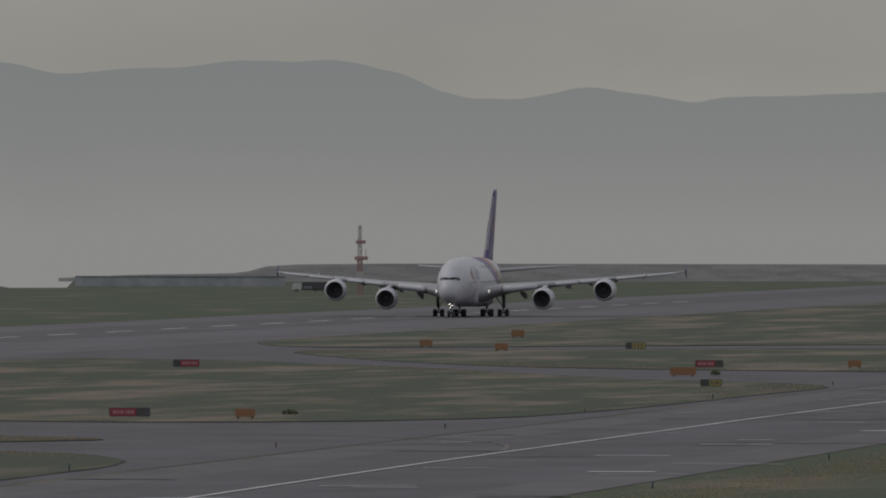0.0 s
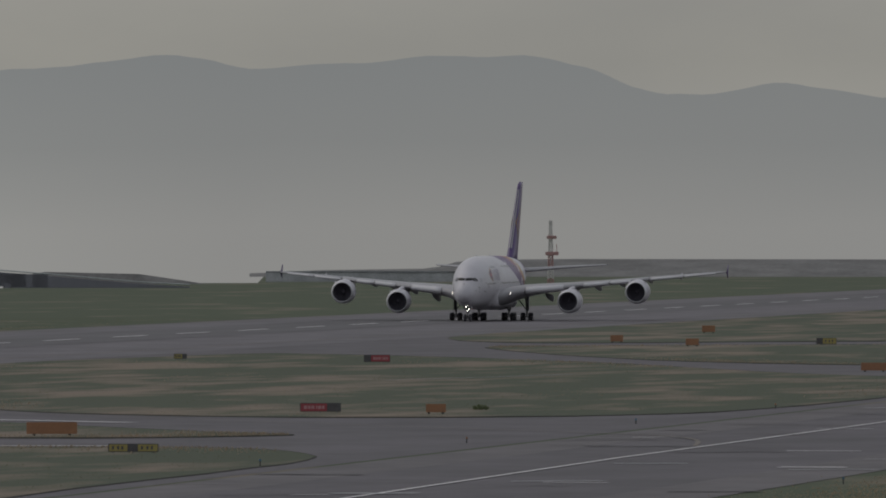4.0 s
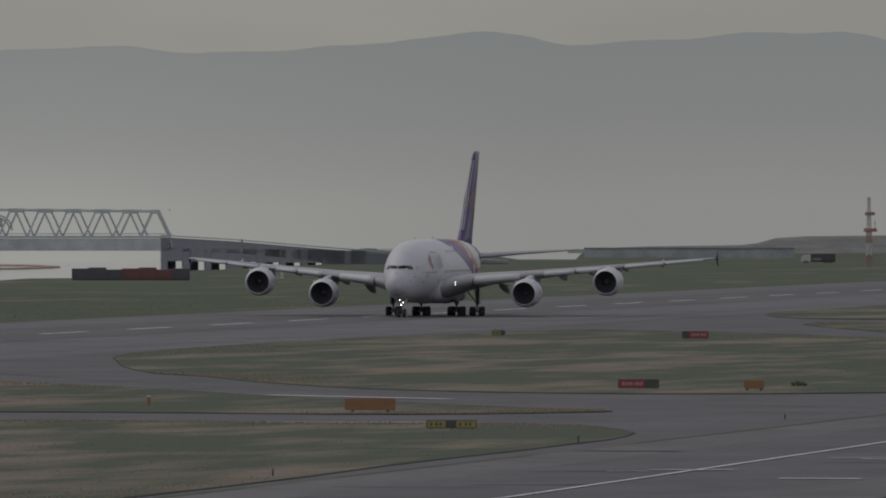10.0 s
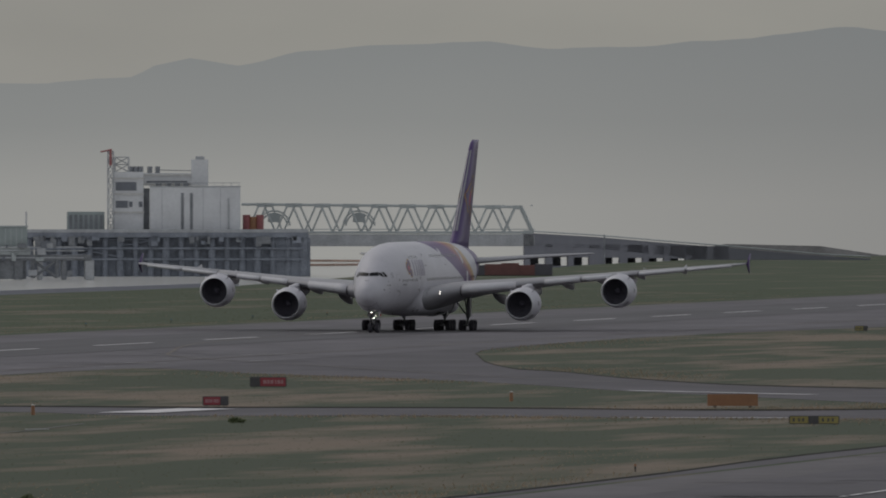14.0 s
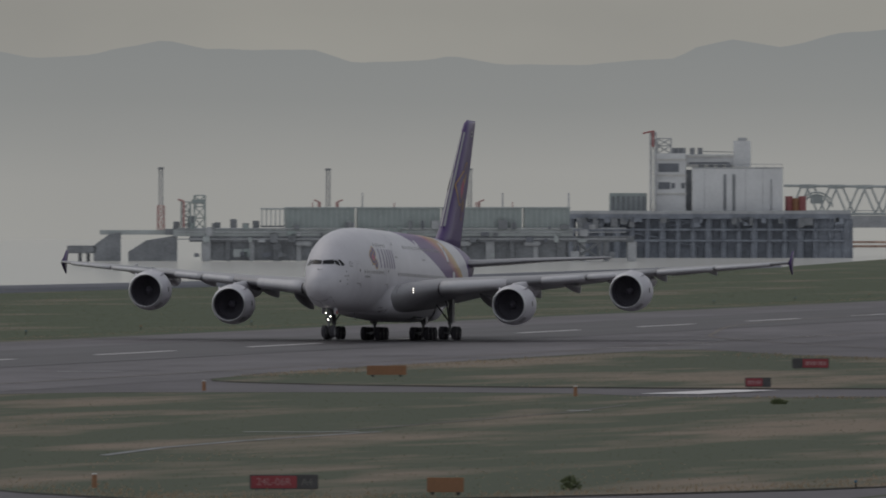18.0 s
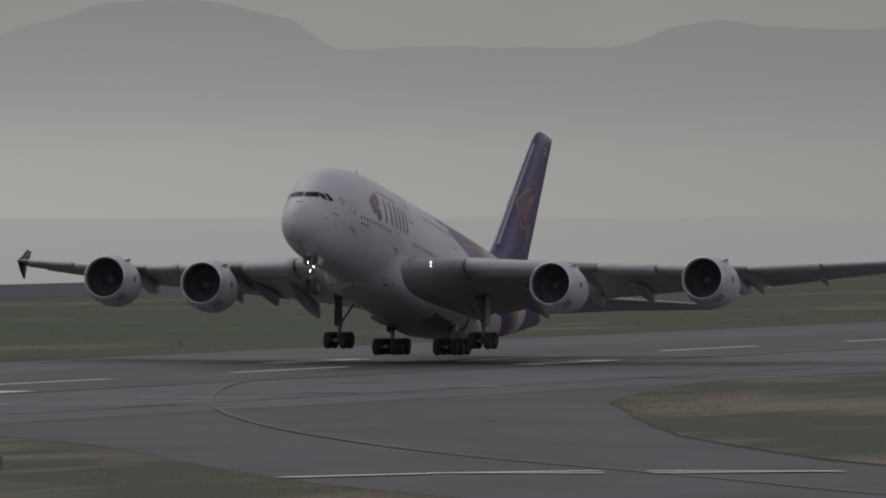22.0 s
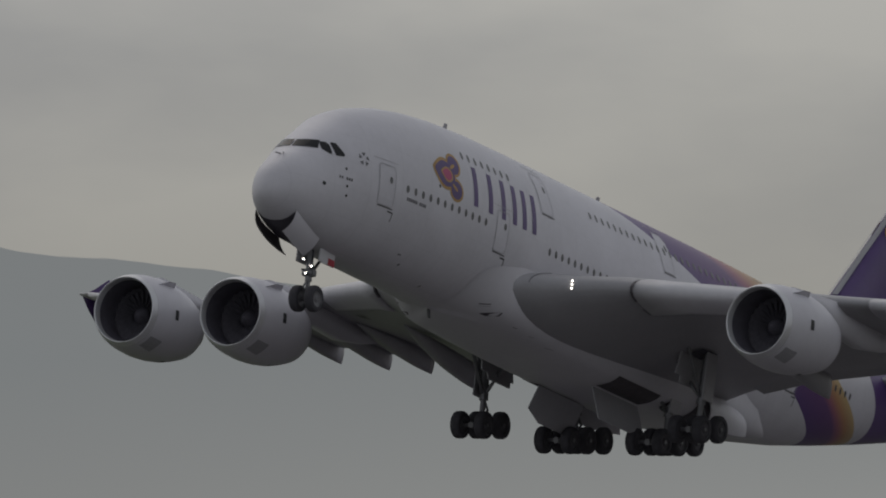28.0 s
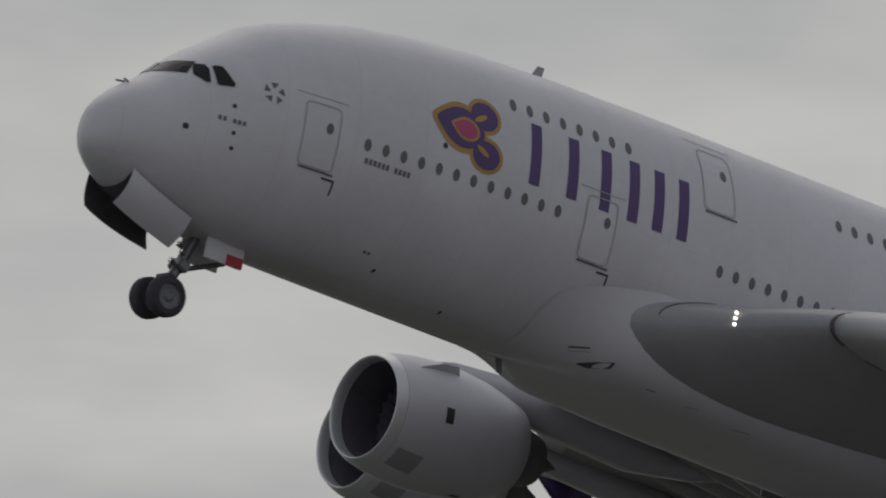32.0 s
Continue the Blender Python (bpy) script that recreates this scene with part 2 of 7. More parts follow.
M = {
    "grass": material("grass", (0.069, 0.087, 0.047), 0.95, vary=0.2, size=19, fine=3, second=(0.195, 0.152, 0.110), contrast=(0.48, 0.60), stretch=(0.24, 1, 1)),
    "far_grass": material("far_grass", (0.070, 0.095, 0.044), 0.95, vary=0.2, size=24, fine=3, second=(0.185, 0.150, 0.108), contrast=(0.53, 0.68), stretch=(0.3, 1, 1)),
    "asphalt": material("asphalt", (0.095, 0.085, 0.097), 0.66, vary=0.3, size=16, fine=5, stretch=(0.5, 1, 1), contrast=(0.36, 0.64)),
    "worn": material("worn_asphalt", (0.072, 0.064, 0.074), 0.7, vary=0.34, size=14, fine=5, stretch=(0.6, 1, 1), contrast=(0.36, 0.64)),
    "shoulder": material("dusty_shoulder_asphalt", (0.108, 0.098, 0.104), 0.75, vary=0.25, size=12, fine=5, stretch=(0.5, 1, 1)),
    "rubber_mark": material("rubber_marks", (0.066, 0.061, 0.068), 0.66, vary=0.35, size=9, fine=6, stretch=(0.1, 1, 1)),
    "line": material("line_paint", (0.72, 0.70, 0.71), 0.7, vary=0.2, size=3, fine=9),
    "yellow_line": material("yellow_line_paint", (0.155, 0.132, 0.112), 0.7, vary=0.3, size=3),
    "white": material("white_aircraft_paint", (0.60, 0.588, 0.63), 0.42, vary=0.04, size=3, fine=6),
    "grey": material("grey_aircraft_paint", (0.335, 0.33, 0.35), 0.4, vary=0.06, size=2),
    "belly": material("belly_grey_paint", (0.60, 0.595, 0.62), 0.5, vary=0.06, size=3),
    # Nozzle metal darkened: the shade under the wing is in its colour.
    "shaded_metal": material("shaded_nozzle_metal", (0.16, 0.15, 0.15), 0.5, 0.4, vary=0.2, size=0.6),
    # Interior and fan colours are darkened to hold the deep shade inside.
    "dark": material("shaded_interior", (0.092, 0.087, 0.108), 0.7, vary=0.2, size=0.5),
    "fan": material("shaded_fan", (0.088, 0.084, 0.103), 0.7, 0.0, vary=0.2, size=0.5),
    "tyre": material("tyre_rubber", (0.055, 0.053, 0.062), 0.85, vary=0.2, size=0.3),
    "rim": material("dull_wheel_metal", (0.17, 0.168, 0.18), 0.5, 0.3, vary=0.2, size=0.3),
    # Darker copy of the rim metal, with the main gear's shade put in.
    "shaded_rim": material("shaded_wheel_metal", (0.075, 0.073, 0.082), 0.7, vary=0.2, size=0.3),
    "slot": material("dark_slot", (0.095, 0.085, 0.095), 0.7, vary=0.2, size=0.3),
    "steel": material("gear_steel", (0.18, 0.18, 0.19), 0.4, 0.5, vary=0.15, size=0.4),
    "purple": material("purple_paint", (0.075, 0.035, 0.16), 0.35, vary=0.08, size=2),
    "gold": material("gold_paint", (0.42, 0.24, 0.06), 0.4, vary=0.1, size=1),
    "magenta": material("magenta_paint", (0.42, 0.05, 0.15), 0.4, vary=0.08, size=1),
    "glass": material("cockpit_glass", (0.02, 0.02, 0.022), 0.08, vary=0.1, size=1),
    "lamp": glow("lit_lamp", (1.0, 0.94, 0.84), 13.0),
    "root_lamp": glow("lit_landing_lamp", (1.0, 0.95, 0.86), 3.0),
    "lip": material("satin_inlet_metal", (0.66, 0.66, 0.68), 0.36, 0.4, vary=0.05, size=1),
    "water": material("sea_water", (0.22, 0.225, 0.22), 0.05, vary=0.1, size=40, fine=12, stretch=(1, 1, 1)),
    # Far concrete is paled and blued to carry the haze.
    "concrete": material("weathered_hazy_concrete", (0.42, 0.43, 0.445), 0.85, vary=0.2, size=4, fine=8),
    "dconcrete": material("stained_concrete", (0.24, 0.25, 0.265), 0.85, vary=0.25, size=5, fine=8),
    # Pile tone holds under-deck shade and distance haze.
    "pile": material("shaded_hazy_piles", (0.24, 0.26, 0.30), 0.8, vary=0.25, size=4, fine=6),
    # Window glass greyed with painted haze.
    "hazy_window": material("hazy_window_band", (0.17, 0.18, 0.205), 0.5, vary=0.15, size=2),
    "ramp": material("blue_grey_concrete", (0.215, 0.218, 0.245), 0.85, vary=0.06, size=14, fine=8),
    "soil": material("dark_soil", (0.066, 0.062, 0.055), 0.95, vary=0.25, size=2),
    "bank": material("dark_earth_bank", (0.17, 0.168, 0.165), 0.95, vary=0.25, size=12, fine=8),
    "brick_red": material("rusty_red_paint", (0.21, 0.095, 0.09), 0.7, vary=0.2, size=2),
    "boom": material("weathered_orange_float", (0.33, 0.22, 0.17), 0.7, vary=0.2, size=3),
    # Bridge, panel and cladding colours are lifted to stand in for haze.
    "bridge_steel": material("grey_green_bridge_paint", (0.42, 0.45, 0.45), 0.6, vary=0.12, size=4),
    "green_panel": material("pale_green_panel", (0.325, 0.37, 0.365), 0.6, vary=0.12, size=3),
    "cladding": material("pale_wall_cladding", (0.70, 0.705, 0.715), 0.7, vary=0.08, size=6),
    "red": material("red_paint", (0.34, 0.115, 0.115), 0.5, vary=0.12, size=1),
    # Red washed out by haze put into the colour.
    "hazed_red": material("hazed_red_paint", (0.42, 0.25, 0.24), 0.6, vary=0.15, size=2),
    "orange": material("orange_paint", (0.33, 0.165, 0.085), 0.5, vary=0.12, size=1),
    "yellow": material("yellow_paint", (0.36, 0.30, 0.10), 0.5, vary=0.12, size=1),
    "black": material("black_paint", (0.03, 0.03, 0.032), 0.5, vary=0.15, size=1),
    "offwhite": material("off_white_paint", (0.6, 0.59, 0.57), 0.5, vary=0.1, size=1),
    "blue": material("blue_paint", (0.07, 0.16, 0.24), 0.5, vary=0.1, size=1),
    "dark_green": material("dark_green_paint", (0.085, 0.10, 0.085), 0.5, vary=0.1, size=1),
    "bush": material("bush_leaves", (0.13, 0.155, 0.075), 0.9, vary=0.3, size=0.5),
}
# the sea: half mirror of the low sky, half painted pale as hazy sheen
nt = M["water"].node_tree
mirror, haze_sheen, half = nt.nodes.new("ShaderNodeBsdfGlossy"), nt.nodes.new("ShaderNodeBsdfDiffuse"), nt.nodes.new("ShaderNodeMixShader")
mirror.inputs["Roughness"].default_value = 0.08
mirror.inputs["Color"].default_value = (1.0, 1.0, 0.985, 1)
haze_sheen.inputs["Color"].default_value = (0.74, 0.735, 0.705, 1)
half.inputs[0].default_value = 0.42
nt.links.new(mirror.outputs[0], half.inputs[1])
nt.links.new(haze_sheen.outputs[0], half.inputs[2])
nt.links.new(half.outputs[0], [n for n in nt.nodes if n.type == 'OUTPUT_MATERIAL'][0].inputs["Surface"])
M["glass"].node_tree.nodes["Principled BSDF"].inputs["IOR"].default_value = 1.28


# ---------------------------------------------------------------- mesh helpers
def thing(name, loc=(0, 0, 0), **tags):
    ob = new(name)
    ob.location = loc
    return tagged(ob, **tags)


def part(name, bm, mat, parent=None, label="", smooth=False, kind=""):
    me = bpy.data.meshes.new(name)
    bmesh.ops.recalc_face_normals(bm, faces=bm.faces[:])
    bm.to_mesh(me)
    bm.free()
    me.materials.append(mat)
    if smooth:
        for p in me.polygons:
            p.use_smooth = True
    ob = new(name, me)
    if parent is not None:
        ob.parent = parent
    return tagged(ob, label=label, kind=kind)


def repeat(ob, m):
    """Another object on the same mesh, under the same parent."""
    c = ob.copy()
    scene.collection.objects.link(c)
    c.matrix_basis = m
    return c


def box(bm, lo, hi, bevel=0.0, m=None):
    (x0, y0, z0), (x1, y1, z1) = lo, hi
    v = [bm.verts.new(p) for p in ((x0, y0, z0), (x1, y0, z0), (x1, y1, z0), (x0, y1, z0), (x0, y0, z1), (x1, y0, z1), (x1, y1, z1), (x0, y1, z1))]
    f = [bm.faces.new([v[i] for i in q]) for q in ((0, 3, 2, 1), (4, 5, 6, 7), (0, 1, 5, 4), (1, 2, 6, 5), (2, 3, 7, 6), (3, 0, 4, 7))]
    if bevel:
        bmesh.ops.bevel(bm, geom=list({e for g in f for e in g.edges}), offset=bevel, segments=2, affect='EDGES')
    if m is not None:
        bmesh.ops.transform(bm, matrix=m, verts=v if not bevel else bm.verts[:])
    return bm


def B(lo, hi, bevel=0.0):
    return box(bmesh.new(), lo, hi, bevel)


def tube(bm, a, b, r0, r1=None, n=10, caps=True):
    r1 = r0 if r1 is None else r1
    a, b = Vector(a), Vector(b)
    q = (b - a).to_track_quat('Z', 'Y')
    rings = []
    for p, r in ((a, r0), (b, r1)):
        rings.append([bm.verts.new(p + q @ Vector((r * math.cos(2 * math.pi * i / n), r * math.sin(2 * math.pi * i / n), 0))) for i in range(n)])
    for i in range(n):
        bm.faces.new((rings[0][i], rings[0][(i + 1) % n], rings[1][(i + 1) % n], rings[1][i]))
    if caps:
        bm.faces.new(rings[0][::-1])
        bm.faces.new(rings[1])
    return bm


def T(a, b, r0, r1=None, n=10):
    return tube(bmesh.new(), a, b, r0, r1, n)


def loft(rings, closed=True, caps=(True, True), bm=None):
    bm = bm or bmesh.new()
    vs = [[bm.verts.new(p) for p in r] for r in rings]
    n = len(vs[0])
    for a, b in zip(vs, vs[1:]):
        for i in range(n if closed else n - 1):
            bm.faces.new((a[i], a[(i + 1) % n], b[(i + 1) % n], b[i]))
    if closed and caps[0]:
        bm.faces.new(vs[0][::-1])
    if closed and caps[1]:
        bm.faces.new(vs[-1])
    return bm


def spun(profile, axis='x', n=40, bm=None, m=None):
    """Revolve (along, radius) pairs round an axis through the origin."""
    rings = []
    for x, r in profile:
        r = max(r, 1e-3)
        ring = [Vector((x, r * math.cos(2 * math.pi * i / n), r * math.sin(2 * math.pi * i / n))) for i in range(n)]
        if axis == 'y':
            ring = [Vector((p.y, p.x, p.z)) for p in ring]
        if axis == 'z':
            ring = [Vector((p.y, p.z, p.x)) for p in ring]
        rings.append([m @ p if m else p for p in ring])
    return loft(rings, caps=(False, False), bm=bm)


def polygon(pts, z=0.0, depth=0.0):
    bm = bmesh.new()
    f = bm.faces.new([bm.verts.new((x, y, z)) for x, y in pts])
    if depth:
        g = bmesh.ops.extrude_face_region(bm, geom=[f])
        bmesh.ops.translate(bm, verts=[v for v in g["geom"] if isinstance(v, bmesh.types.BMVert)], vec=(0, 0, -depth))
    return bm


def smooth_loop(pts, k=5):
    """Closed outline rounded by a spline through its corners."""
    out = []
    n = len(pts)
    for i in range(n):
        p0, p1, p2, p3 = (Vector(pts[(i + j) % n]) for j in (-1, 0, 1, 2))
        for s in range(k):
            t = s / k
            out.append(0.5 * ((2 * p1) + (p2 - p0) * t + (2 * p0 - 5 * p1 + 4 * p2 - p3) * t * t + (3 * p1 - p0 - 3 * p2 + p3) * t ** 3))
    return [(p.x, p.y) for p in out]


def polar(az, d):
    return d * math.cos(radians(az)), d * math.sin(radians(az))


def at(az, el, d):
    """The place seen from the deck in that direction at that ground distance."""
    x, y = polar(az, d)
    return Vector((x, y, EYE[2] + d * math.tan(radians(el))))


# ---------------------------------------------------------------- the ground
def centre(x):
    return 332.0 + 0.0095 * x


def strip(x0, x1, lo, hi, z, mat, name, label="", parent=None, kind="", step=200, wobble=0.0):
    """A band beside the runway's axis, from lo to hi metres off it."""
    bm = bmesh.new()
    n = max(2, int((x1 - x0) / step) + 1)
    a, b = [], []
    for i in range(n):
        x = x0 + (x1 - x0) * i / (n - 1)
        w = wobble * noise.noise((x * 0.05, lo, 0)) if wobble else 0
        a.append(bm.verts.new((x, centre(x) + lo + w, z)))
        b.append(bm.verts.new((x, centre(x) + hi + w, z)))
    for i in range(n - 1):
        bm.faces.new((a[i], a[i + 1], b[i + 1], b[i]))
    return part(name, bm, mat, parent, label, kind=kind)


SHORE = [(-300, -4900), (-300, 640), (1130, 640), (1240, 625), (1290, 575), (1312, 552), (1340, 545), (1600, 540), (2200, 530), (2500, 539), (2870, 585), (2920, 572), (3240, 612), (3600, 640), (3745, 640), (3765, 625), (3772, 612), (4330, 700), (4350, 250), (4800, 0), (4800, -1000), (1000, -4900)]
ground = part("ground", polygon([(-4900, -4900), (-4900, 640), *SHORE[1:-1], (4800, -4900)], 0.0, 7.0), M["far_grass"], kind="structure",
              label="grass field of the airport island with dry patches")
sea = part("water", polygon([(-4900, -4990), (4990, -4990), (4990, 4990), (-4900, 4990)], -4.0), M["water"], kind="structure", label="calm grey sea round the airport island")

runway = strip(-600, 4200, -49, 33, 0.03, M["asphalt"], "road", "worn grey asphalt runway with dark rubber streaks", kind="structure")
strip(-600, 4200, -15, 15, 0.06, M["rubber_mark"], "rubber_streaks", "dark tyre rubber on the runway", runway)
taxi = part("road", polygon([(-600, 109), (900, 110), (1500, 112), (4000, 118), (4000, 153), (-600, 150)], 0.03), M["worn"], kind="structure", label="grey asphalt taxiway beside the runway")
for pts in ([(-600, 109), (900, 110), (1500, 112), (4000, 118), (4000, 127), (1500, 120), (900, 117.5), (-600, 117)], [(-600, 143), (900, 144), (4000, 146), (4000, 152.9), (-600, 149.9)]):
    part("shoulder", polygon(pts, 0.036), M["shoulder"], taxi, "pale dusty shoulder of the taxiway")
ground_sheet = part("road", polygon([(-600, 151), (4000, 154), (4000, 322), (-600, 281)], 0.012), M["worn"], kind="structure", label="worn asphalt of the runway exits")

# Unseen pale sheet, added to bounce light onto the airliner's underside.
part("ground_sheet", polygon([(-900, -1500), (1600, -1500), (1600, 40), (-900, 40)], 0.02), material("pale_bounce_sheet", (0.56, 0.52, 0.51), 0.8, vary=0.1, size=9, fine=6), kind="structure", label="unseen pale sheet added to bounce light upwards")

ISLANDS = [
    [(-500, 285), (560, 289), (714, 291), (772, 293), (808, 287), (798, 281), (772, 264), (726, 242), (683, 221), (640, 196), (560, 165), (430, 155), (-500, 153)],
    [(1004, 291), (933, 279), (890, 266), (842, 250), (796, 233), (734, 204), (709, 182), (740, 158), (780, 153), (908, 155), (985, 156), (1032, 168), (1039, 190), (1046, 210), (1043, 232), (1060, 248), (1056, 275), (1046, 287)],
    [(1127, 292), (1190, 296), (1310, 296), (1318, 291), (1281, 272), (1236, 244), (1168, 213), (1112, 183), (1098, 176), (1082, 190), (1089, 215), (1088, 243), (1094, 265), (1106, 281)],
    [(1436, 283), (1500, 293), (1613, 298), (1690, 296), (1764, 288), (1766, 280), (1718, 251), (1645, 221), (1550, 189), (1480, 157), (1400, 155), (1256, 157), (1210, 168), (1199, 190), (1219, 214), (1258, 232), (1308, 249), (1340, 261)],
    [(1854, 269), (1882, 259), (1912, 220), (1930, 170), (1925, 156), (1650, 155), (1622, 164), (1661, 208), (1740, 240)],
    [(1930, 272), (1984, 293), (2091, 302), (2400, 305), (3000, 309), (3900, 316), (3900, 158), (2050, 157), (2000, 190), (1960, 235)],
]
for pts in ISLANDS:
    loop = smooth_loop(pts, 4)
    rim = [(x + 0.9 * noise.noise((x * 0.15, y * 0.15, 3)), y + 0.7 * noise.noise((x * 0.15, y * 0.15, 7))) for x, y in loop]
    part("grass_island", polygon(rim, 0.10, 0.1), M["grass"], ground, "grass island between the taxiways")
    # dark soil lip where the turf meets the pavement
    bm = bmesh.new()
    lo, hi = [], []
    for i, (x, y) in enumerate(rim):
        t = Vector(rim[(i + 1) % len(rim)]) - Vector(rim[i - 1])
        s = Vector((t.y, -t.x)).normalized() * (0.05 if sum(rim[k - 1][0] * rim[k][1] - rim[k][0] * rim[k - 1][1] for k in range(len(rim))) > 0 else -0.05)
        lo.append(bm.verts.new((x + s.x * 2, y + s.y * 2, 0.03)))
        hi.append(bm.verts.new((x + s.x, y + s.y, 0.112 + 0.03 * noise.noise((x * .3, y * .3, 1)))))
    for i in range(len(rim)):
        j = (i + 1) % len(rim)
        bm.faces.new((lo[i], lo[j], hi[j], hi[i]))
    part("turf_edge", bm, M["soil"], ground, "dark soil edge of the grass")

# painted marks
marks = thing("runway_markings", label="faded white paint lines on the runway", category="road marking", kind="structure")


def dash(x0, x1, off, w, z=0.075, mat="line", name="stripe"):
    return strip(x0, x1, off - w / 2, off + w / 2, z, M[mat], name, parent=marks, step=40)


for i in range(44):
    x = 410 + i * 61.8
    dash(x, x + 31, -2.0, 0.9)
dash(-400, 4000, -39.5, 0.45, mat="yellow_line", name="edge_line")
dash(-400, 4000, 29.0, 0.45, mat="yellow_line", name="edge_line")
for x in (772, 920, 1074):
    for off in (-12.5, 9.5):
        dash(x, x + 25, off, 2.6, name="touchdown_bar")


def ribbon(pts, w, z, mat, name, parent=None, label=""):
    bm = bmesh.new()
    a, b = [], []
    P = [Vector((x, y, 0)) for x, y in pts]
    for i, p in enumerate(P):
        d = (P[min(i + 1, len(P) - 1)] - P[max(i - 1, 0)]).normalized()
        s = Vector((-d.y, d.x, 0)) * w / 2
        a.append(bm.verts.new((*(p + s).xy, z)))
        b.append(bm.verts.new((*(p - s).xy, z)))
    for i in range(len(P) - 1):
        bm.faces.new((a[i], a[i + 1], b[i + 1], b[i]))
    return part(name, bm, mat, parent, label)


def curve(pts, k=6):
    out = []
    for i in range(len(pts) - 1):
        p0, p1, p2, p3 = (Vector(pts[min(max(i + j, 0), len(pts) - 1)]) for j in (-1, 0, 1, 2))
        for s in range(k):
            t = s / k
            out.append(0.5 * ((2 * p1) + (p2 - p0) * t + (2 * p0 - 5 * p1 + 4 * p2 - p3) * t * t + (3 * p1 - p0 - 3 * p2 + p3) * t ** 3))
    out.append(Vector(pts[-1]))
    return [(p.x, p.y) for p in out]


tmarks = thing("taxiway_markings", label="faded yellow guide lines on the taxiways", category="road marking", kind="structure")
ribbon(curve([(1090, 341), (1019, 332), (974, 322), (924, 307), (889, 295), (852, 281), (814, 265), (774, 246), (743, 229), (702, 204), (675, 188), (640, 160), (600, 140)]), 0.4, 0.08, M["yellow_line"], "guide_line", tmarks)
ribbon(curve([(1660, 346), (1615, 344), (1542, 337), (1471, 324), (1420, 312), (1354, 284), (1250, 237), (1150, 175), (1100, 145), (1050, 136)]), 0.4, 0.08, M["yellow_line"], "guide_line", tmarks)
for k in range(26):      # the near end of the line is worn into pieces
    x = 330 + 17 * k + 5 * math.sin(k * 2.7)
    ribbon([(x, 128 + .0044 * x), (x + 9 + 6 * math.sin(k * 1.9), 128.04 + .0044 * x)], .28 + .12 * math.sin(k * 3.1), 0.08, M["line"], "guide_line", tmarks)
ribbon([(775, 131.4), (790, 131.5), (886, 133), (1000, 135), (1230, 136.5), (2500, 136.5)], 0.4, 0.08, M["line"], "guide_line", tmarks)
for x0, y0, x1, y1, w in ((698, 228, 709, 223, 1.6), (711, 222, 718, 216, 1.6), (714, 212, 721, 203, 1.6), (1059, 237, 1080, 235, 5.0), (1040, 205, 1046, 178, 1.2), (1208, 247, 1190, 225, 1.5), (1186, 220, 1165, 200, 1.5)):
    ribbon([(x0, y0), (x1, y1)], w, 0.085, M["line"], "holding_bar", tmarks)
for i in range(7):
    x = 840 + i * 62 + 9 * math.sin(i * 3)
    y = 121 + 5 * math.sin(i * 2.3)
    ribbon([(x, y - 2.6 - .8 * math.sin(i * 5)), (x + .5, y + 2.6)], 1.5 + .7 * math.sin(i * 4), 0.085, M["line"], "worn_dash", tmarks)

for x0, y0, x1, y1, w in ((710, 223.5, 713, 214.3, 1.5), (718.4, 213.5, 721.2, 203.6, 1.3)):
    ribbon([(x0, y0), (x1, y1)], w, 0.088, M["line"], "holding_bar", tmarks)
# cracks, seams and worn paint on the old asphalt
worn = thing("pavement_wear", label="dark cracks and patched seams in the asphalt", category="road marking", kind="structure")
random.seed(21)
for k in range(60):
    x = random.choice((random.uniform(700, 900), random.uniform(1010, 1130), random.uniform(1290, 1450)))
    y = 292 + random.uniform(0, 1) * 20 - max(0, (1000 - abs(x - 1000) - 700)) * .02 if k % 3 else random.uniform(124, 149)
    a = math.atan2(y, x) + math.pi / 2 + random.uniform(-.5, .5)
    l = random.uniform(1.5, 7)
    pts = [(x + l * (q - .5) * math.cos(a) + .3 * random.uniform(-1, 1), y + l * (q - .5) * math.sin(a) + .3 * random.uniform(-1, 1)) for q in (0, .3, .6, 1)]
    ribbon(pts, random.uniform(.15, .6), 0.091, M["soil"] if k % 4 else M["line"], "crack" if k % 4 else "worn_dash", worn)

for k in range(90):
    x, y = random.uniform(760, 1500), random.uniform(112, 150)
    if k % 3 == 0:
        x = random.uniform(660, 1500)
        y = centre(x) - random.uniform(20, 48)
    a = math.atan2(y, x) + math.pi / 2 + random.uniform(-.25, .25)
    l = random.uniform(2, 9)
    pts = [(x + l * (q - .5) * math.cos(a) + .8 * random.uniform(-1, 1), y + l * (q - .5) * math.sin(a) + .3 * random.uniform(-1, 1)) for q in (0, .25, .5, .75, 1)]
    ribbon(pts, random.uniform(.7, 2.2), 0.091, M["rubber_mark"] if k % 5 else M["concrete"], "patched_seam" if k % 5 else "worn_dash", worn)
drain = thing("drain_channel", label="pale concrete drain channel in the grass", category="drain", kind="structure")
ribbon([(818, 219), (842, 221.5), (864, 222), (898, 221)], 0.7, 0.13, M["dconcrete"], "channel", drain)
ribbon([(880, 229), (893, 224), (974, 225.5), (1006, 228.5)], 0.35, 0.13, M["bank"], "channel", drain)
ribbon([(1535, 213), (1505, 218), (1475, 225)], 0.8, 0.13, M["dconcrete"], "channel", drain)
ribbon([(894.7, 229.7), (896.4, 222.1)], 1.0, 0.135, M["concrete"], "cover_slab", drain)
ribbon([(980.5, 227.1), (980.9, 225.4)], 1.6, 0.135, M["concrete"], "cover_slab", drain)

